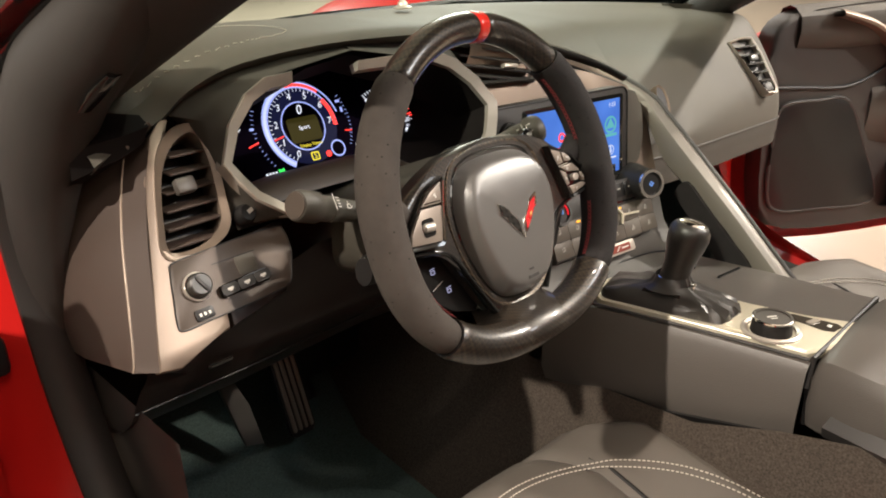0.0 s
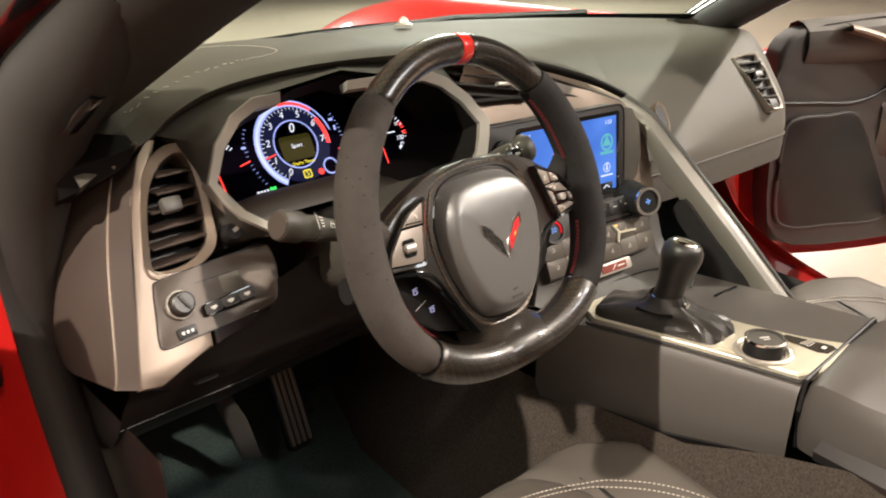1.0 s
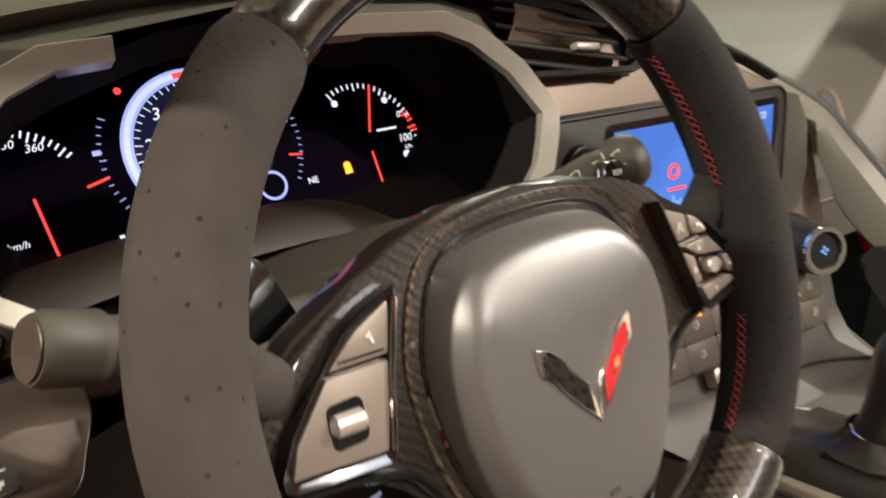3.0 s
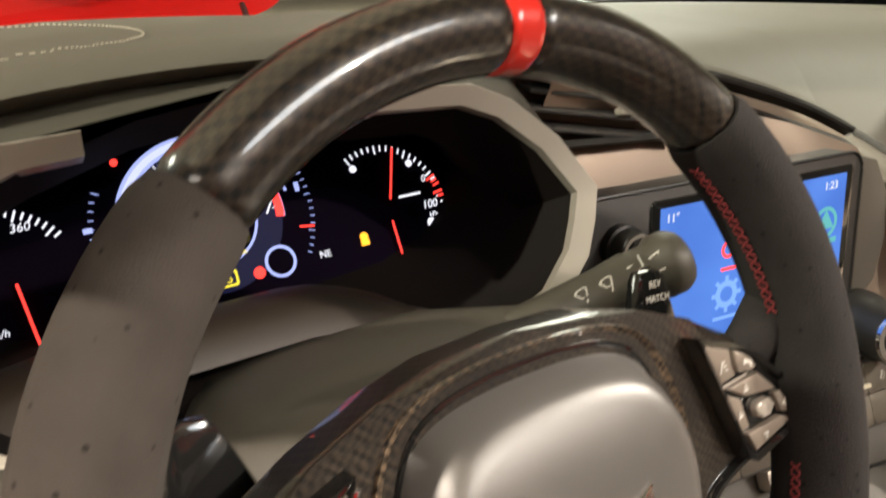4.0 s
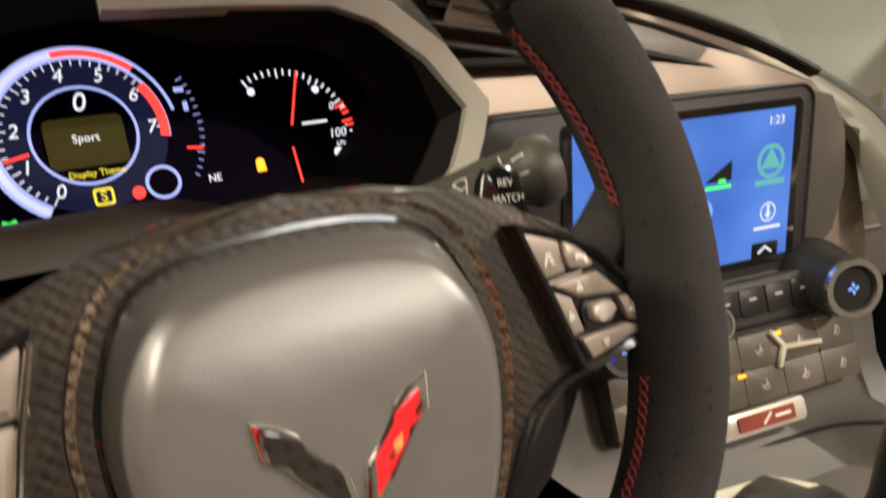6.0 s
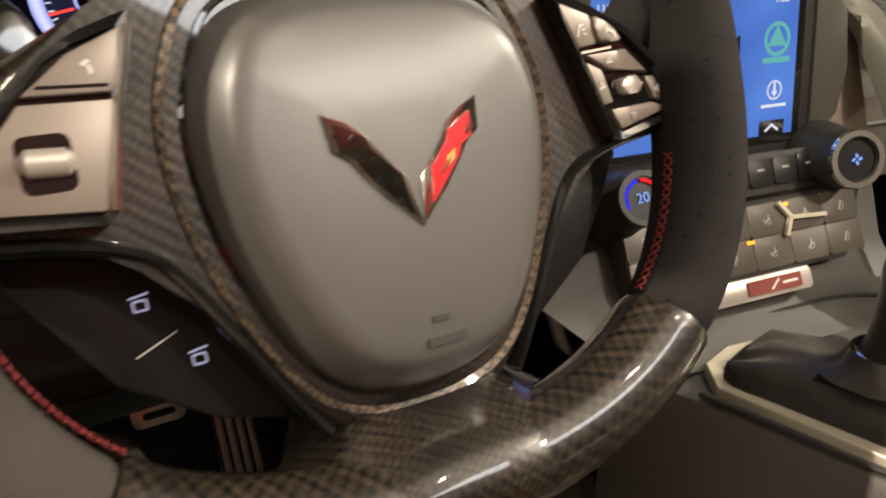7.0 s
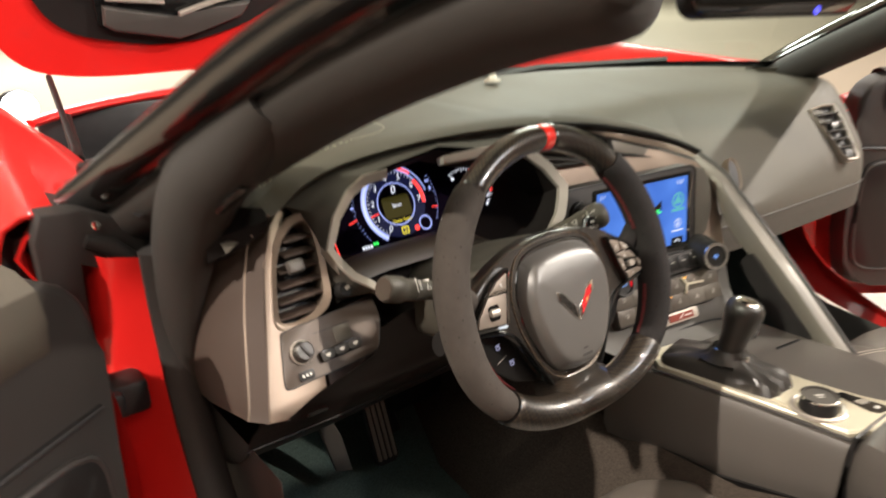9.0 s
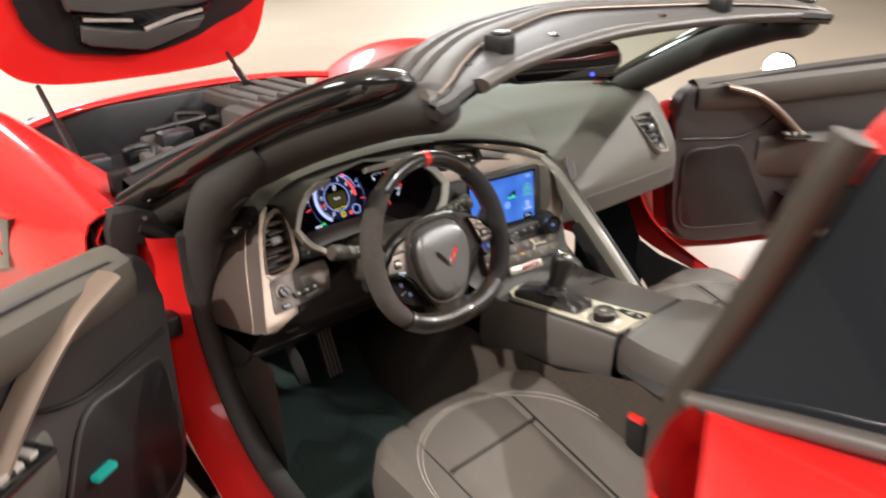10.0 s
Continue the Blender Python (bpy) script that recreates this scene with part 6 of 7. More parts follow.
# ---- seats ----
def seat(cx, name, label):
    s = thing(name, (cx, -0.2, 0.2), label, "car seat", "front seats")
    def top(u, v):
        """Height of the cushion; u across -1..1, v from front 0 to back 1."""
        z = 0.408 + 0.018 * math.sin(min(1, v * 3) * math.pi / 2) - 0.2 * max(0, v - 0.2)
        return z + 0.055 * max(0, abs(u) - 0.52) ** 1.3 * 3 * min(1, 0.25 + v * 1.5) - 0.07 * max(0, abs(u) - 0.9) * 3
    def plan(u, v):
        wide = 0.225 * (1 - 0.42 * max(0, 1 - v / 0.22) ** 2.2)
        return cx + u * wide, 0.095 - v * 0.62 - 0.03 * abs(u) ** 2 * max(0, 1 - v * 3)
    us = np.linspace(-1, 1, 33)
    vs = [0, 0.015, 0.04, 0.08, 0.13, 0.2, 0.3, 0.42, 0.55, 0.7, 0.85, 1.0]
    rows = []
    for v in vs:
        r = []
        for u in us:
            x, y = plan(u, v)
            z = top(u, v)
            if v < 0.08:
                z -= 0.035 * (1 - v / 0.08) ** 2
            z -= 0.006 * math.exp(-((abs(u) - 0.5) / 0.02) ** 2)
            r.append((x, y, z))
        r = [(r[0][0] - 0.006, r[0][1], 0.22), (r[0][0] - 0.012, r[0][1], r[0][2] - 0.05)] + r + [(r[-1][0] + 0.012, r[-1][1], r[-1][2] - 0.05), (r[-1][0] + 0.006, r[-1][1], 0.22)]
        rows.append(r)
    front = [(x, y + 0.008, min(z, 0.22 + (z - 0.22) * 0.55)) for x, y, z in rows[0]]
    rows = [[(x, y - 0.03, 0.2) for x, y, z in rows[0]], front] + rows
    cushion = part("cushion", loft(rows), SEAT, s, "grey leather cushion with raised side bolsters")
    for off in (0.0, 0.014):
        arc = []
        for k in range(61):
            a = math.pi * k / 60
            u, v = -math.cos(a) * (0.9 - off * 1.5), 0.11 + off * 1.2 + 0.42 * (1 - math.sin(a)) ** 1.0 * 0.9
            x, y = plan(u, v)
            arc.append((x, y, top(u, v) + 0.0012))
        part("stitching", joined([tube([Vector(a), Vector(a).lerp(Vector(b), 0.62)], 0.0008, 5) for a, b in zip(cat(arc, 2), cat(arc, 2)[1:])]), PALETHREAD, cushion, "pale double stitching")
    for sg in (-1, 1):
        pts = []
        for k in range(16):
            v = 0.16 + 0.84 * k / 15
            x, y = plan(sg * (0.5 + 0.06 * (1 - k / 15)), v)
            pts.append((x, y, top(sg * 0.5, v) - 0.001))
        part("panel_seam", tube(pts, 0.0028, 6), BLACK, cushion)
    pts = [(*plan(u, 0.32 + 0.01 * (1 - u * u)), top(u, 0.32) + 0.0005) for u in np.linspace(-0.52, 0.52, 12)]
    part("panel_seam", tube(pts, 0.0028, 6), BLACK, cushion)
    part("seat_base", rbox(cx, -0.18, 0.22, 0.36, 0.44, 0.1, 0.02), BLACK, s, "black seat base")
    rows = []
    for h in np.linspace(0, 1, 12):
        y0, z0 = -0.56 - 0.26 * h, 0.38 + 0.58 * h
        wide = 0.225 - 0.02 * h - 0.1 * max(0, h - 0.72) ** 1.2 * 2.4
        ring = []
        for i in range(28):
            a = 2 * math.pi * i / 28
            c, q = math.cos(a), math.sin(a)
            dep = 0.06 + 0.035 * abs(c) ** 3
            ring.append((cx + wide * abs(c) ** 0.6 * (1 if c > 0 else -1), y0 - 0.05 + dep * abs(q) ** 0.7 * (1 if q > 0 else -1) + 0.05 * abs(c) ** 2 * (q > 0), z0))
        rows.append(ring)
    part("backrest", capped(rows), SEAT, s, "grey leather backrest")
    return s


seat(-0.37, "driver_seat", "grey leather sports seat with pale double stitching")
seat(0.37, "passenger_seat", "grey leather sports seat with pale double stitching")
belt = thing("seat_belt_buckle", (-0.13, -0.33, 0.42), "black seat belt buckle with a red release button", "seat belt")
part("buckle", rbox(-0.163, -0.296, 0.405, 0.022, 0.045, 0.09, 0.008), BLACK, belt)
part("release_button", rbox(-0.163, -0.294, 0.453, 0.018, 0.034, 0.012, 0.003), REDBAND, belt, "red release button")

# ---- car body ----
body = thing("car_body", (0, 0.4, 0.3), "glossy red sports car body seen through the open driver door", "car body")


def both(fn, name, material, label=""):
    for sg in (-1, 1):
        part(name, fn(sg), material, body, label)


def fender(sg):
    rows = []
    for y, zc, xo in ((0.43, 0.878, 0.9), (0.6, 0.884, 0.915), (0.9, 0.9, 0.93), (1.2, 0.915, 0.94), (1.5, 0.915, 0.94), (1.8, 0.865, 0.92), (2.05, 0.77, 0.86), (2.25, 0.64, 0.74)):
        prof = [(0.615, zc - 0.17), (0.62, zc - 0.15), (0.66, zc - 0.115), (0.72, zc - 0.05), (0.79, zc - 0.002), (0.85, zc - 0.012), (xo - 0.01, zc - 0.1), (xo, zc - 0.2), (xo - 0.02, zc - 0.34), (xo - 0.03, 0.25)]
        if y < 0.8:
            k = (0.8 - y) / 0.37
            prof = [(x + (0.14 * k if i < 4 else 0.02 * k if i < 6 else 0), z - (0.02 * k if i < 3 else 0)) for i, (x, z) in enumerate(prof)]
        rows.append([(sg * x, y, z) for x, z in cat(prof, 3)])
    rows = [list(r) for r in zip(*[cat(c, 4) for c in zip(*rows)])]
    return loft(rows, thick=0.004)


both(fender, "fender", RED, "glossy red front fender")
part("nose", loft([[(x, 2.22 + 0.1 * (1 - (x / 0.75) ** 2), 0.66 - 0.04 * (x / 0.7) ** 2) for x in np.linspace(-0.75, 0.75, 12)], [(x, 2.3 + 0.14 * (1 - (x / 0.75) ** 2), 0.58) for x in np.linspace(-0.75, 0.75, 12)], [(x, 2.3 + 0.16 * (1 - (x / 0.75) ** 2), 0.3) for x in np.linspace(-0.75, 0.75, 12)]]), RED, body, "red nose")


def outer_edge(sg, x, y, z, ny, nz):
    """The outer return of the door opening: tucked in behind the fender in front, rolled down over the sill below."""
    if y > 0.1 and z > 0.33:
        return [(sg * (x + 0.018), y + 0.026, z), (sg * (x + 0.016), y + 0.06, z), (sg * (x - 0.01), y + 0.12, z)]
    return [(sg * (x + 0.05), y + 0.012 * ny, z + 0.012 * nz), (sg * (x + 0.075), y + 0.06 * ny, z + 0.06 * nz), (sg * (x + 0.08), y + 0.14 * ny, z + 0.14 * nz)]


def jamb(sg):
    rows = []
    for z, y, x in ((0.82, 0.40, 0.775), (0.76, 0.425, 0.785), (0.62, 0.40, 0.79), (0.5, 0.35, 0.79), (0.4, 0.26, 0.79), (0.335, 0.12, 0.795), (0.31, -0.05, 0.80), (0.305, -0.4, 0.80), (0.32, -0.62, 0.80), (0.4, -0.72, 0.79), (0.55, -0.77, 0.78), (0.8, -0.8, 0.76), (0.96, -0.8, 0.74)):
        ny, nz = (1, 0) if z > 0.45 and y > 0 else ((-1, 0) if z > 0.5 else (0, -1))
        if 0.3 < z < 0.5:
            ny, nz = (0.6 if y > 0 else -0.6), -0.7
        rows.append([(sg * (x - 0.055), y - 0.05 * ny, z - 0.05 * nz), (sg * (x - 0.03), y - 0.035 * ny, z - 0.035 * nz), (sg * x, y - 0.01 * ny, z - 0.01 * nz), *outer_edge(sg, x, y, z, ny, nz)])
    return loft([list(r) for r in zip(*[cat(c, 4) for c in zip(*rows)])])


both(jamb, "door_jamb", RED, "glossy red door opening")


def seal(sg):
    pts = [(sg * 0.728, 0.335, 0.835), (sg * 0.726, 0.34, 0.74), (sg * 0.726, 0.31, 0.6), (sg * 0.727, 0.24, 0.48), (sg * 0.73, 0.12, 0.40), (sg * 0.735, -0.05, 0.37), (sg * 0.735, -0.4, 0.365), (sg * 0.73, -0.6, 0.385)]
    return tube(cat(pts, 5), [(0.015, 0.023)] * (5 * 7 + 1), 10, up=(sg, 0, 0))


part("door_seal", seal(-1), RUBBER, body, "black rubber door seal")


def sill_trim(sg):
    rise = 0.0 if sg < 0 else 0.2
    run = ((0.3, 0.6), (0.22, 0.44), (0.1, 0.37), (-0.1, 0.345), (-0.6, 0.34))
    top = [(y, z - rise * max(0.0, z - 0.34) * 4) for y, z in run]
    return loft([[(sg * 0.718, y, z) for y, z in top], [(sg * 0.712, y, z - 0.02) for y, z in top], [(sg * 0.708, y, z) for y, z in ((0.3, 0.3), (0.22, 0.2), (0.1, 0.16), (-0.1, 0.16), (-0.6, 0.16))]])


both(sill_trim, "sill_trim", DASHDARK, "dark grey inner sill trim")
part("hinge", joined([rbox(-0.788, 0.372, 0.648, 0.05, 0.05, 0.045, 0.008), rbox(-0.82, 0.35, 0.652, 0.05, 0.03, 0.03, 0.006)]), BLACK, body, "black door check hinge")
part("fender_inner", rbox(-0.815, 0.56, 0.6, 0.1, 0.2, 0.5, 0.02), RUBBER, body, "black inner fender")
FOOT = cat([(-0.657, 0.12, 1.025), (-0.675, 0.19, 0.972), (-0.692, 0.248, 0.925), (-0.704, 0.283, 0.872), (-0.713, 0.322, 0.8), (-0.714, 0.355, 0.72), (-0.711, 0.38, 0.64), (-0.708, 0.39, 0.55)], 5)
FOOTSIZE = cat([(0.03, 0.03, 0), (0.043, 0.036, 0), (0.048, 0.04, 0), (0.05, 0.036, 0), (0.052, 0.027, 0), (0.054, 0.026, 0), (0.055, 0.026, 0), (0.055, 0.026, 0)], 5)
part("pillar_foot", tube(FOOT, [(p[0], p[1]) for p in FOOTSIZE], 20, up=(-1, 0, 0)), PILLAR, body, "dark pillar foot lining")

GAP = axes((0, 0.445, 0), (1, 0, 0), (0, 0, 1), (0, -1, 0))
gap_cover = part("fender_gap_cover", prism([(-0.845, 0.85), (-0.832, 0.882), (-0.786, 0.88), (-0.72, 0.845), (-0.706, 0.768), (-0.772, 0.792), (-0.806, 0.83), (-0.8, 0.712), (-0.822, 0.7), (-0.846, 0.76)], 0.0, 0.04, GAP, 0.006), RUBBER, body, "black plastic cover behind the fender")
part("cover_fold", tube([(-0.715, 0.392, 0.79), (-0.745, 0.395, 0.806), (-0.765, 0.4, 0.83), (-0.79, 0.402, 0.842)], [(0.009, 0.012), (0.012, 0.014), (0.01, 0.012), (0.006, 0.008)], 12), BLACK, gap_cover, "folded rubber lip")
part("cover_bolt", lathe([(0.006, 0), (0.005, 0.004), (0, 0.005)], GAP @ Matrix.Translation((-0.775, 0.858, 0.04)), 12), CHROME, gap_cover, "small bright bolt")

fv = part("fender_vent", prism([(y, z) for y, z in ((-0.996, 0.756), (-0.787, 0.796), (-0.922, 0.641), (-1.233, 0.529))], -0.01, 0.006, axes((-0.925, 0, 0), (0, -1, 0), (0, 0, 1), (-1, 0, 0)), 0.003), GLOSSBLACK, body, "black fender vent badge")
part("vent_bar", prism(rrect(-0.985, 0.701, 0.06, 0.012, 0.003), 0.006, 0.009, axes((-0.925, 0, 0), (0, -1, 0), (0, 0, 1), (-1, 0, 0)), 0.001), SILVER, fv)
part("vent_bar", prism(rrect(-0.985, 0.665, 0.05, 0.009, 0.003), 0.006, 0.009, axes((-0.925, 0, 0), (0, -1, 0), (0, 0, 1), (-1, 0, 0)), 0.001), REDBAND, fv)

# windscreen pillars and header
PIL = [(-0.745, 0.47, 0.85), (-0.712, 0.37, 0.905), (-0.678, 0.24, 0.972), (-0.64, 0.07, 1.055), (-0.61, -0.09, 1.115), (-0.588, -0.17, 1.136), (-0.578, -0.215, 1.142)]
RAIL = (((-0.606, -0.165, 1.146), (-0.6, -0.236, 1.13), 0.8), ((-0.592, -0.128, 1.158), (-0.575, -0.236, 1.132), 0.8), ((-0.555, -0.1, 1.168), (-0.52, -0.215, 1.138), 0.75), ((-0.494, -0.062, 1.176), (-0.452, -0.187, 1.141), 0.64), ((-0.351, 0.024, 1.181), (-0.35, -0.152, 1.145), 0.52), ((-0.23, 0.076, 1.183), (-0.19, -0.116, 1.148), 0.43), ((0.0, 0.122, 1.185), (0.0, -0.098, 1.15), 0.3))


def pillar(sg, dx, dz, ra, rb, short=0):
    pts = [(-sg * (x + dx) if sg > 0 else x + dx, y, z + dz) for x, y, z in cat(PIL, 6)]
    pts = pts[:len(pts) - short]
    last = len(pts) - 1
    size = [min(1.0, max(0.05, math.sqrt(max(0.0, 1 - max(0.0, 1 - (last - k) / (5.0 + short)) ** 2)))) for k in range(len(pts))]
    return tube(pts, [(ra * s, rb * s) for s in size], 16, up=(0.3 * -sg, 0.4, 1))


for sg in (-1, 1):
    part("pillar_trim", pillar(sg, 0.02, -0.022, 0.05, 0.036), PILLAR, body, "dark inner pillar trim")
    part("pillar_skin", pillar(sg, -0.016, 0.018, 0.046, 0.028, 4), GLOSSBLACK, body, "gloss black outer pillar")
    part("pillar_strip", tube([(-sg * (x - 0.052) if sg > 0 else x - 0.052, y + 0.004, z + 0.02) for x, y, z in cat(PIL, 6)[:-8]], 0.008, 10), RUBBER, body, "rubber weather strip")
part("pillar_slot", tube([(-0.678, 0.167, 0.935), (-0.686, 0.184, 0.921), (-0.693, 0.202, 0.905)], [(0.009, 0.003), (0.012, 0.004), (0.009, 0.003)], 12), GLOSSBLACK, body, "black speaker slot")
mirrored_rail = [((-f[0], f[1], f[2]), (-r[0], r[1], r[2]), k) for f, r, k in reversed(RAIL[:-1])]
FRONT, REAR = cat([f for f, r, k in RAIL + tuple(mirrored_rail)], 6), cat([r for f, r, k in RAIL + tuple(mirrored_rail)], 6)
EDGE = [p[0] for p in cat([(k, 0.0) for f, r, k in RAIL + tuple(mirrored_rail)], 6)]
RIBS = [(0.0, -0.012), (0.0, 0.0), (0.1, 0.005), (0.22, 0.0055), (0.27, -0.003), (0.31, -0.003), (0.36, 0.0055), (0.48, 0.007), (0.54, -0.002), (0.58, -0.002), (0.63, 0.007), (0.8, 0.0085), (0.95, 0.006), (1.0, 0.0), (1.0, -0.012)]


def rail_line(k, dz, to_edge=True):
    """A line along the header rail: k runs from its front edge to the pale edge strip, or to its rear edge."""
    rows_ = []
    for i, (f, r, e) in enumerate(zip(FRONT, REAR, EDGE)):
        w = k * e if to_edge else e + (1 - e) * k
        end = min(1.0, 0.25 + 0.25 * min(i, len(FRONT) - 1 - i))
        rows_.append(Vector(f).lerp(Vector(r), w) + Vector((0, 0, dz * end)))
    return rows_


part("header", loft([rail_line(k, h) for k, h in RIBS]), SEAL, body, "brown-grey ribbed rubber header seal")
part("header_strip", tube(rail_line(0.02, 0.004, False)[6:-6], 0.0022, 8), SATIN, body, "thin bright edge strip")
part("header_band", loft([rail_line(k, h, False) for k, h in ((0.0, -0.004), (0.04, -0.002), (0.45, 0.003), (0.8, 0.0), (0.86, -0.01))]), DASHDARK, body, "dark satin header band")
part("header_roll", tube([p + Vector((0, 0, -0.004)) for p in rail_line(0.97, 0.0, False)[15:-15]], [(0.016, 0.011)] * (len(FRONT) - 30), 14), SEAL, body, "rolled lower edge of the header")
part("header_lining", loft([rail_line(1.0, -0.012, False), rail_line(0.6, -0.024, False), rail_line(0.6, -0.026), rail_line(0.0, -0.014)]), PILLAR, body, "dark header lining")
for sg in (-1, 1):
    latch = part("roof_latch", rbox(sg * 0.342, -0.098, 1.166, 0.036, 0.044, 0.036, 0.008), BLACK, body, "black roof latch")
    part("latch_face", rbox(sg * 0.342, -0.104, 1.186, 0.026, 0.026, 0.004, 0.0015), AIRBAG, latch, "grey latch face")
    part("visor_arm", tube([(sg * 0.467, -0.142, 1.113), (sg * 0.46, -0.138, 1.13), (sg * 0.444, -0.13, 1.15)], [(0.006, 0.008), (0.008, 0.009), (0.009, 0.01)], 10), BLACK, body, "black pivot arm")
    part("header_screw", lathe([(0.009, 0), (0.008, 0.004), (0, 0.005)], Matrix.Translation((sg * 0.17, -0.066, 1.158)), 16), CHROME, body)

rows = []
for k in range(9):
    s = k / 8
    row = []
    for x in np.linspace(-1, 1, 17):
        xb, yb, zb = x * 0.72, 0.70 - 0.3 * x * x, 0.905 - 0.02 * x * x
        xt, yt, zt = x * 0.58, 0.105 - 0.215 * x * x, 1.176 - 0.022 * x * x
        row.append((xb + (xt - xb) * s, yb + (yt - yb) * s, zb + (zt - zb) * s + 0.035 * math.sin(math.pi * s)))
    rows.append(row)
screen_ = thing("windscreen", (0, 0.35, 0.9), "clear greenish windscreen glass with a black lower border", "windscreen")
part("glass", loft(rows), GLASS, screen_, "clear greenish glass")
part("lower_border", loft([[tuple(Vector(p) + Vector((0, 0, 0.002))) for p in rows[0]], [tuple(Vector(p).lerp(Vector(q), 0.35) + Vector((0, 0, 0.002))) for p, q in zip(rows[0], rows[1])]]), GLOSSBLACK, screen_, "black printed border")

part("upper_border", loft([[tuple(Vector(p) + Vector((0, 0, -0.002))) for p in rows[-1]], [tuple(Vector(p).lerp(Vector(q), 0.75) + Vector((0, 0, -0.002))) for p, q in zip(rows[-1], rows[-2])]]), GLOSSBLACK, screen_, "black printed border")
part("sensor_patch", loft([[tuple(Vector(r[k]) + Vector((0, -0.001, -0.003))) for k in (7, 8, 9)] for r in rows[-3:]]), GLOSSBLACK, screen_, "black printed patch round the mirror foot")

# rear quarter behind the driver door
part("quarter_panel", loft([list(r) for r in zip(*[cat(c, 4) for c in zip(*[[(-0.74, y + 0.06, z - 0.01) for y, z in ((-0.775, 1.0), (-0.79, 0.9), (-0.79, 0.7), (-0.74, 0.5), (-0.7, 0.3))], [(-0.80, y + 0.06, z - 0.01) for y, z in ((-0.77, 0.995), (-0.785, 0.9), (-0.785, 0.7), (-0.73, 0.5), (-0.69, 0.3))], [(-0.87, y + 0.05, z) for y, z in ((-0.83, 0.975), (-0.84, 0.88), (-0.84, 0.7), (-0.8, 0.5), (-0.78, 0.3))], [(-0.94, y, z) for y, z in ((-1.2, 0.96), (-1.2, 0.86), (-1.2, 0.7), (-1.2, 0.5), (-1.2, 0.3))], [(-0.96, y, z) for y, z in ((-1.9, 0.95), (-1.9, 0.86), (-1.9, 0.7), (-1.9, 0.5), (-1.9, 0.3))]])])]), RED, body, "glossy red rear quarter")
part("quarter_shelf", loft([[(-0.74, -0.715, 0.99), (-0.87, -0.78, 0.975), (-0.94, -1.2, 0.96), (-0.96, -1.9, 0.95)], [(-0.72, -0.72, 0.985), (-0.71, -0.9, 1.01), (-0.7, -1.2, 1.01), (-0.65, -1.9, 1.0)]]), RED, body, "glossy red upper quarter")
part("quarter_glass", loft([[(-0.735, -0.705, 0.985), (-0.75, -1.1, 1.035), (-0.74, -1.7, 1.03)], [(-0.705, -0.79, 1.2), (-0.67, -1.1, 1.2), (-0.62, -1.7, 1.1)]], thick=0.006), DARKGLASS, body, "dark tinted quarter glass")
part("quarter_seal", tube(cat([(-0.728, -0.672, 0.93), (-0.724, -0.69, 0.98), (-0.72, -0.726, 1.07), (-0.715, -0.763, 1.175), (-0.71, -0.776, 1.21)], 6), [(0.015, 0.018)] * 25, 12, up=(-1, 0, 0)), SEAL, body, "grey rubber frame seal")
part("quarter_sill_seal", tube([(-0.745, -0.7, 0.982), (-0.75, -0.783, 1.005), (-0.752, -0.845, 1.019), (-0.757, -0.95, 1.035), (-0.76, -1.3, 1.045)], 0.0085, 10), LEATHER, body, "grey glass seal")
HOOP = cat([(-0.7, 1.185), (-0.66, 1.215), (-0.5, 1.235), (0, 1.25), (0.5, 1.235), (0.66, 1.215), (0.7, 1.185)], 3)
part("roof_hoop", loft([[(x, -0.79, z - 0.018) for x, z in HOOP], [(x * 1.01, -0.772, z - 0.005) for x, z in HOOP], [(x * 0.99, -0.8, z + 0.01) for x, z in HOOP], [(x * 0.97, -0.95, z + 0.018) for x, z in HOOP], [(x * 0.93, -1.15, z) for x, z in HOOP]], thick=0.008), RED, body, "glossy red roof hoop")
part("rear_bulkhead", rbox(0, -0.95, 0.55, 1.4, 0.05, 0.8, 0.02), BLACK, body, "dark rear bulkhead")
# Unseen wall, added to stop engine bay light reaching the cabin.
part("firewall", rbox(0, 0.755, 0.5, 1.44, 0.03, 0.72, 0.01), BLACK, body, "unseen black firewall that keeps bay light out")
part("underbody", rbox(0, 0.5, 0.135, 1.5, 3.2, 0.03, 0.01), BLACK, body)

# cowl and engine bay
part("cowl", loft([[(x, 0.66 - 0.3 * (x / 0.72) ** 2, 0.895 - 0.02 * (x / 0.72) ** 2) for x in np.linspace(-0.74, 0.74, 15)], [(x, 0.78 - 0.27 * (x / 0.72) ** 2, 0.89 - 0.02 * (x / 0.72) ** 2) for x in np.linspace(-0.74, 0.74, 15)], [(x, 0.86 - 0.2 * (x / 0.72) ** 2, 0.885 - 0.02 * (x / 0.72) ** 2) for x in np.linspace(-0.72, 0.72, 15)], [(x, 0.88 - 0.18 * (x / 0.72) ** 2, 0.78) for x in np.linspace(-0.72, 0.72, 15)]]), ENGINE, body, "black cowl panel")
part("cowl_rail", tube([(x, 0.86 - 0.2 * (x / 0.72) ** 2, 0.892 - 0.02 * (x / 0.72) ** 2) for x in np.linspace(-0.7, 0.7, 21)], 0.009, 8), RUBBER, body, "black cowl seal")
part("wiper", tube([(-0.2, 0.62, 0.915), (0.2, 0.66, 0.92), (0.5, 0.56, 0.915)], 0.007, 8), BLACK, body, "black wiper arm")
part("bay_front", rbox(0, 1.99, 0.66, 1.15, 0.03, 0.2, 0.01), ENGINE, body, "black front bay panel")
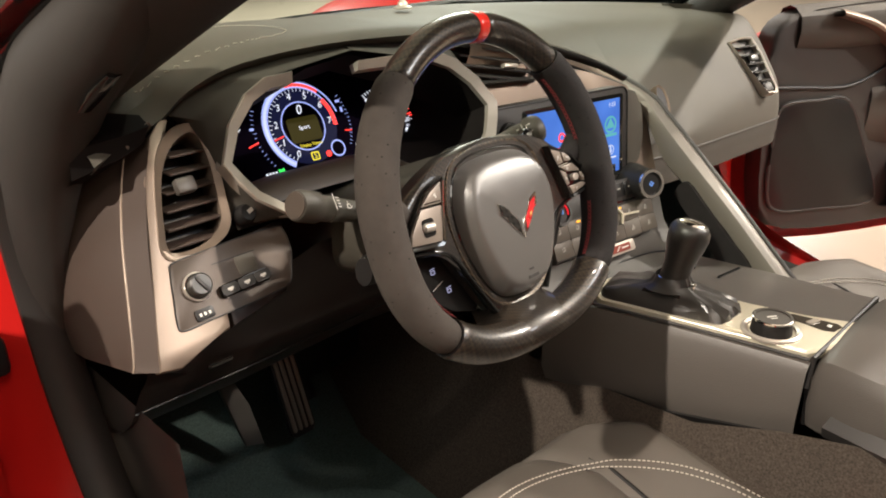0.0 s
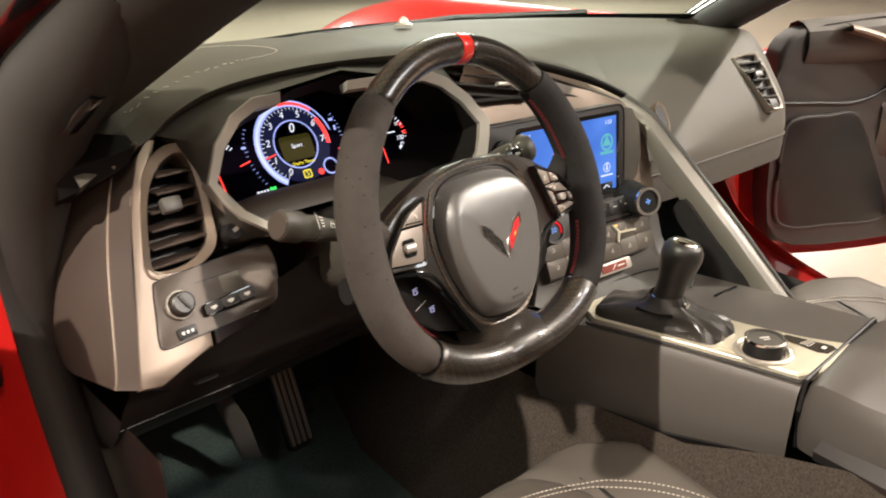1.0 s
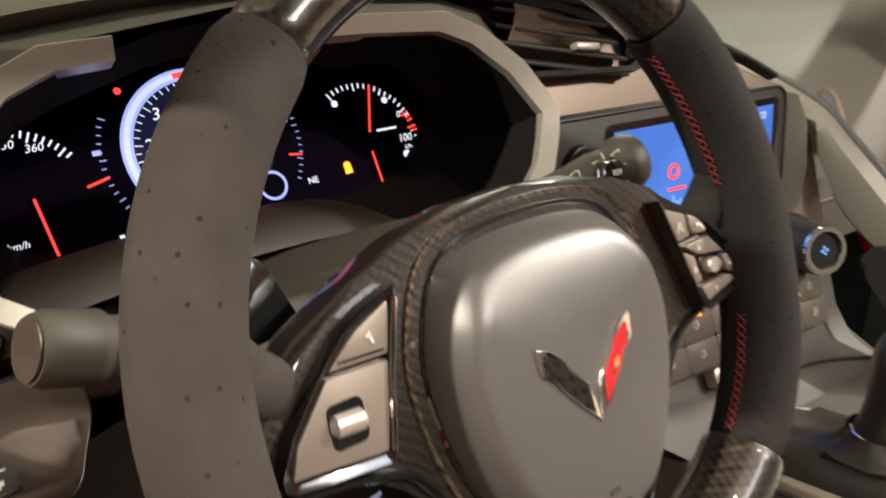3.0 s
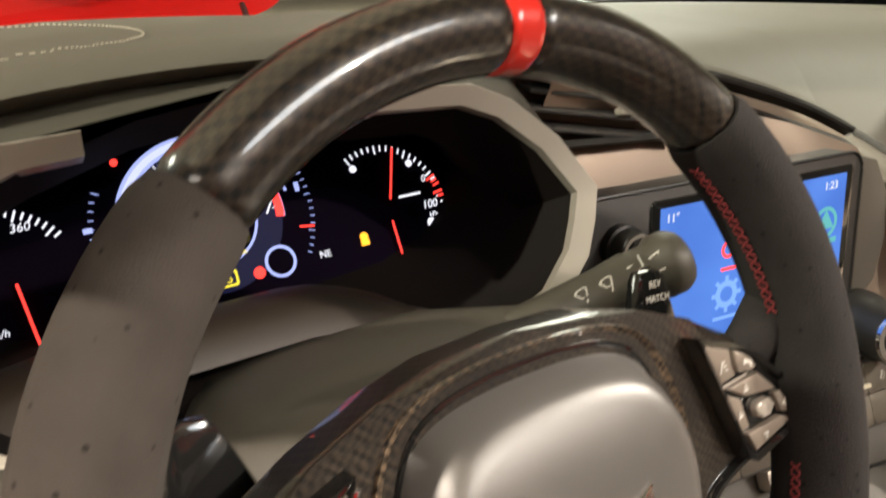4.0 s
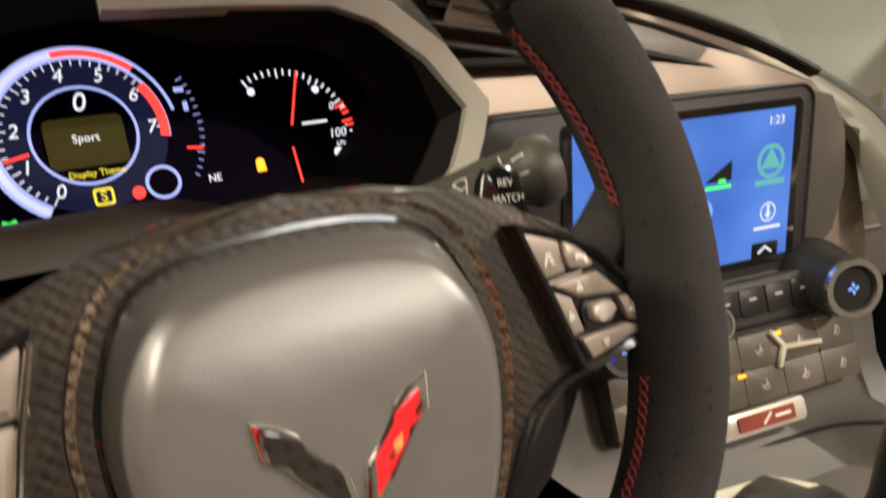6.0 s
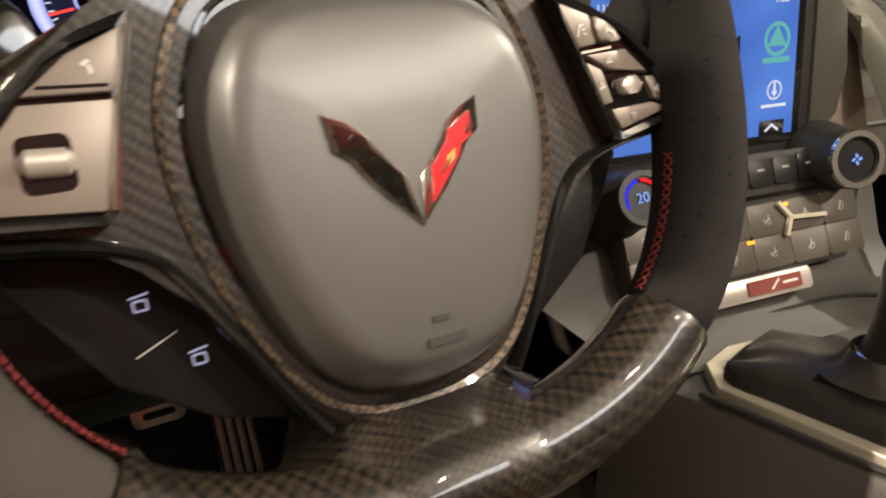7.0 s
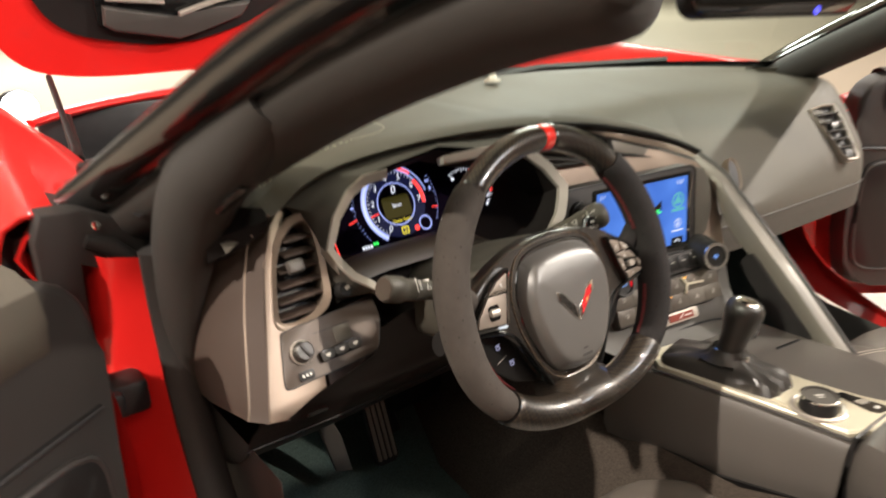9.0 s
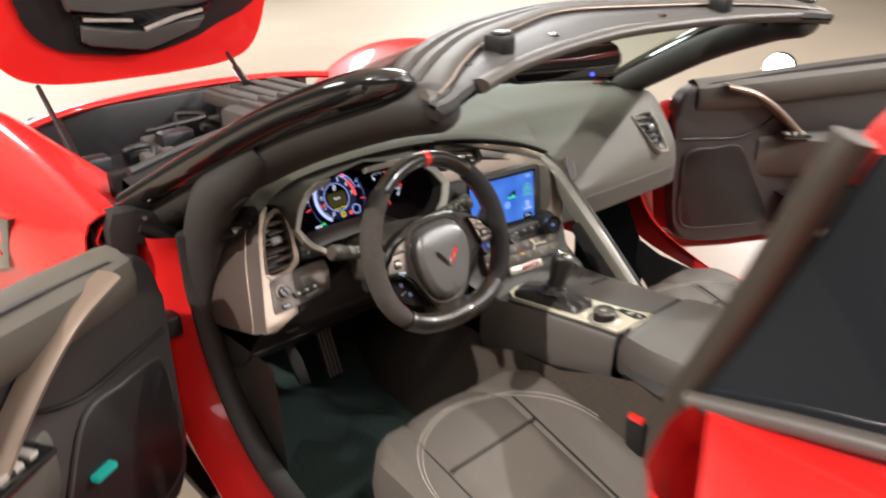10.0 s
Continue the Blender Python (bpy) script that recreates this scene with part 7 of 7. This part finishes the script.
part("nose_rim", tube([(x, 2.0 - 0.12 * (x / 0.6) ** 4, 0.775 - 0.02 * (x / 0.6) ** 2) for x in np.linspace(-0.62, 0.62, 21)], [(0.03, 0.014)] * 21, 12), RED, body, "red front rim of the bay")
engine = thing("engine", (0, 1.4, 0.5), "dark engine bay with a grey ribbed cover and black hoses", "engine")
part("bay_floor", rbox(0, 1.5, 0.55, 1.2, 1.35, 0.04, 0.01), ENGINE, engine)
part("engine_cover", rbox(0.12, 1.15, 0.73, 0.46, 0.62, 0.14, 0.03), ENGINEGREY, engine, "grey engine cover")
for k in range(5):
    part("cover_rib", rbox(-0.03 + 0.075 * k, 1.15, 0.805, 0.03, 0.56, 0.02, 0.006), ENGINEGREY, engine)
plenum = part("plenum_cover", rbox(0.17, 1.6, 0.765, 0.34, 0.42, 0.05, 0.015), ENGINEGREY, engine, "grey ribbed plenum cover")
for k in range(4):
    part("plenum_rib", rbox(0.05 + 0.08 * k, 1.6, 0.793, 0.045, 0.38, 0.014, 0.005), ENGINEGREY, plenum)
rnd = random.Random(4)
for k in range(26):
    x, y = rnd.uniform(-0.56, 0.56), rnd.uniform(0.95, 2.0)
    s = rnd.uniform(0.05, 0.14)
    part("housing", rbox(x, y, 0.61 + s * 0.4, s * 1.6, s, s, 0.012, Matrix()), ENGINE if k % 3 else ENGINEGREY, engine)
for k in range(9):
    x, y = rnd.uniform(-0.5, 0.5), rnd.uniform(0.95, 1.9)
    part("hose", tube(cat([(x, y, 0.63), (x + rnd.uniform(-0.1, 0.1), y + 0.08, 0.69), (x + rnd.uniform(-0.15, 0.15), y + rnd.uniform(-0.1, 0.1), 0.69), (x + rnd.uniform(-0.15, 0.15), y + 0.15, 0.63)], 5), 0.012, 8), ENGINE, engine)

# bonnet, open, hinged at the nose
hood = thing("bonnet", (0, 2.2, 0.7), "raised red bonnet with a black lined underside and a grey duct", "bonnet")
HH = axes((-0.02, 2.05, 0.83), (1, 0, 0), (0, -0.3, 0.954), (0, -0.954, -0.3))
HO = mirrored(cat([(0, 0.0), (0.2, 0.008), (0.31, 0.03), (0.37, 0.07), (0.41, 0.15), (0.44, 0.3), (0.52, 0.65), (0.65, 1.0), (0.64, 1.2), (0.4, 1.28), (0, 1.3)], 4))
HO = [(x * 1.5 if x < 0 else x, y) for x, y in HO]
part("skin", prism(HO, -0.05, 0.0, HH, 0.02, 3), RED, hood, "glossy red bonnet")
part("liner", prism(cat([(-0.53, 0.38), (-0.507, 0.279), (-0.471, 0.211), (-0.411, 0.162), (-0.316, 0.132), (-0.105, 0.1), (0.106, 0.142), (0.217, 0.193), (0.358, 0.253), (0.39, 0.33), (0.47, 0.65), (0.58, 1.0), (0.5, 1.16), (-0.72, 1.16), (-0.82, 1.0), (-0.66, 0.65)], 3, True), -0.01, 0.012, HH, 0.006), BLACK, hood, "black liner")
part("duct", prism([(-0.364, 0.303), (-0.214, 0.287), (0.092, 0.284), (0.224, 0.308), (0.25, 0.36), (0.3, 0.55), (-0.44, 0.55), (-0.385, 0.4)], 0.0, 0.05, HH, 0.012, 3), DUCT, hood, "dark grey plastic bonnet duct")
part("duct_slot", prism([(-0.345, 0.29), (-0.335, 0.18), (-0.295, 0.155), (-0.1, 0.115), (-0.02, 0.137), (0.125, 0.18), (0.165, 0.24), (0.19, 0.29)], 0.005, 0.022, HH, 0.006), GLOSSBLACK, hood, "black recess below the duct")
part("duct_lip", prism([(-0.321, 0.243), (-0.322, 0.185), (-0.293, 0.166), (-0.095, 0.126), (-0.026, 0.147), (0.116, 0.19), (0.146, 0.235), (0.02, 0.222), (-0.097, 0.196), (-0.135, 0.203)], 0.015, 0.042, HH, 0.008, 3), DUCT, hood, "grey V-shaped duct lip")
part("duct_bar", prism([(-0.314, 0.262), (-0.14, 0.243), (-0.14, 0.252), (-0.314, 0.274)], 0.03, 0.046, HH, 0.002), SILVER, hood, "bright bar")
part("duct_bar", prism([(-0.095, 0.2), (0.022, 0.238), (0.133, 0.258), (0.133, 0.268), (0.018, 0.25), (-0.097, 0.214)], 0.03, 0.046, HH, 0.002), SILVER, hood, "bright bar")
for a, m_, b in (((-0.518, 1.980, 0.863), (-0.528, 1.800, 0.768), (-0.564, 1.550, 0.696)), ((0.215, 1.980, 0.885), (0.178, 1.850, 0.843), (0.137, 1.700, 0.809))):
    part("gas_strut", joined([tube([a, b], 0.009, 10), tube([m_, b], 0.015, 10)]), BLACK, hood, "black gas strut")


# ---- doors ----
def door(sg, angle, name, label):
    d = thing(name, (sg * 0.765, 0.34, 0.3), label, "car door", "doors")
    a = radians(angle)
    # s runs along the door from its hinge, w inwards, z up
    ax, inw, o = Vector((sg * math.sin(a), -math.cos(a), 0)), Vector((-sg * math.cos(a), -math.sin(a), 0)), Vector((sg * 0.765, 0.34, 0))
    m, fm = Matrix.Identity(4), Matrix.Identity(4)
    m.col[0][:3], m.col[1][:3], m.col[2][:3], m.col[3][:3] = ax, inw, (0, 0, 1), o
    fm.col[0][:3], fm.col[1][:3], fm.col[2][:3], fm.col[3][:3] = ax, (0, 0, 1), inw, o

    def sq(s):
        return s + 0.06 * max(0, 1 - s / 0.5)

    def P(s, w, z):
        return tuple(m @ Vector((sq(s), w, z)))

    out = cat([(0.03, 0.79), (0.1, 0.825), (0.4, 0.86), (0.9, 0.9), (1.15, 0.905), (1.22, 0.8), (1.18, 0.5), (1.05, 0.35), (0.6, 0.31), (0.2, 0.31), (0.02, 0.36), (-0.02, 0.6)], 3, True)
    part("outer_skin", loft([[P(s, 0.0, z) for s, z in out], [P(s, -0.05, z) for s, z in out], [P(s, -0.1, 0.62 + (z - 0.62) * 0.9) for s, z in out], [P(0.6 + (s - 0.6) * 0.6, -0.15, 0.62 + (z - 0.62) * 0.4) for s, z in out]], True), RED, d, "glossy red outer skin")
    pan = cat([(0.03, 0.8), (0.08, 0.86), (0.2, 0.877), (0.42, 0.89), (0.8, 0.91), (1.15, 0.915), (1.18, 0.75), (1.12, 0.5), (1.0, 0.39), (0.5, 0.347), (0.14, 0.353), (0.055, 0.42), (0.035, 0.65)], 3, True)
    part("inner_panel", prism([(sq(s), z) for s, z in pan], -0.02, 0.038, fm, 0.012, 3), DASHDARK, d, "dark grey inner panel")
    # Driver side gets the lighter leather, which paints in light on its pad.
    part("top_pad", loft([[P(s, w * min(1, 0.5 + s * 2), z + 0.035 * s - 0.03) for s in np.linspace(0.1, 1.12, 14)] for w, z in ((-0.05, 0.88), (-0.035, 0.9), (0.0, 0.908), (0.03, 0.903), (0.062, 0.886), (0.07, 0.855), (0.06, 0.822), (0.03, 0.8))]), DASH if sg < 0 else HOOD, d, "grey padded door top, tone set by the light on it")
    sweep = cat([(0.185, 0.866), (0.24, 0.853), (0.3, 0.834), (0.37, 0.795), (0.44, 0.744), (0.52, 0.678), (0.62, 0.625), (0.8, 0.6), (1.0, 0.595)], 4)
    part("metal_sweep", loft([[P(s, w + 0.012, z + dz * min(1, 0.42 + 1.4 * max(0, s - 0.18))) for s, z in sweep] for w, dz in ((0.036, 0.022), (0.06, 0.022), (0.071, 0.016), (0.077, 0.004), (0.076, -0.008), (0.068, -0.017), (0.036, -0.02))]), SATIN, d, "copper-toned satin sweep trim")
    part("armrest", loft([[P(s, w * min(1, 0.3 + (s - 0.34) * 3), 0.69 - 0.05 * s + dz - 0.1 * max(0, 0.5 - s)) for s in np.linspace(0.36, 1.05, 12)] for w, dz in ((0.036, 0.03), (0.1, 0.03), (0.122, 0.015), (0.12, -0.04), (0.09, -0.1), (0.036, -0.13))]), HOOD, d, "dark grey armrest")
    spk = cat([(0.085, 0.662), (0.19, 0.668), (0.285, 0.662), (0.36, 0.55), (0.427, 0.435), (0.402, 0.396), (0.25, 0.398), (0.116, 0.404), (0.07, 0.45), (0.066, 0.6)], 4, True)
    part("speaker_grille", prism([(sq(s), z) for s, z in spk], 0.036, 0.046, fm, 0.004), BLACK, d, "black fabric speaker panel")
    part("speaker_rim", tube([P(s, 0.042, z) for s, z in spk], 0.005, 8, closed=True), DASHDARK, d, "dark speaker rim")
    part("panel_crease", tube([P(s, 0.041, z) for s, z in cat([(0.05, 0.705), (0.15, 0.7), (0.27, 0.695), (0.36, 0.72), (0.42, 0.76)], 4)], 0.004, 6), BLACK, d)
    swp = part("window_switches", rbox(0, 0, 0, 0.1, 0.06, 0.012, 0.004, m @ Matrix.Translation((0.47, 0.075, 0.694)) @ Matrix.Rotation(0.1, 4, "Y")), GLOSSBLACK, d, "black switch plate")
    for k in range(3):
        part("switch", rbox(0.445 + 0.025 * k, 0.075, 0.703, 0.016, 0.03, 0.01, 0.003, m), SILVER, swp)
    if sg < 0:
        # The reflector's returned light is set as weak emission.
        part("edge_reflector", rbox(0.312, 0.055, 0.562, 0.045, 0.018, 0.011, 0.003, m), glow("teal_reflector", (0.03, 0.35, 0.27), 0.5), d, "teal courtesy reflector, its gleam put in as glow")
    part("map_pocket", loft([[P(s, w, z) for s in np.linspace(0.46, 1.05, 8)] for w, z in ((0.036, 0.5), (0.085, 0.495), (0.09, 0.45), (0.07, 0.39), (0.03, 0.38))]), BLACK, d, "dark map pocket")
    return d


door(-1, 60, "driver_door", "open red car door with a dark inner panel and copper-toned trim")
door(1, 60, "passenger_door", "open red passenger door with a black speaker grille")

# ---- rear view mirror ----
mirror = thing("rear_view_mirror", (-0.03, -0.02, 1.09), "frameless rear view mirror under the header", "mirror")
mm = axes((-0.075, -0.005, 1.092), (0.965, -0.26, -0.03), (0.053, 0.085, 0.995), (-0.26, -0.96, 0.1))
mo = rrect(0, 0, 0.262, 0.064, 0.024)
part("mirror_housing", prism(mo, 0.0, 0.022, mm, 0.008), BLACK, mirror)
part("mirror_glass", prism([(x * 0.96, y * 0.92) for x, y in mo], 0.02, 0.024, mm, 0.001), MIRROR, mirror, "mirror glass with a dark reflection put in its colour")
part("mirror_stem", tube([(-0.03, 0.01, 1.1), (-0.02, 0.05, 1.135), (-0.01, 0.09, 1.172)], 0.014, 10), BLACK, mirror)
part("mirror_lamp", prism(circle(0.058, -0.026, 0.004, 12), 0.024, 0.025, mm), glow("blue_lamp", (0.1, 0.1, 1.0), 2.0), mirror, "blue indicator")
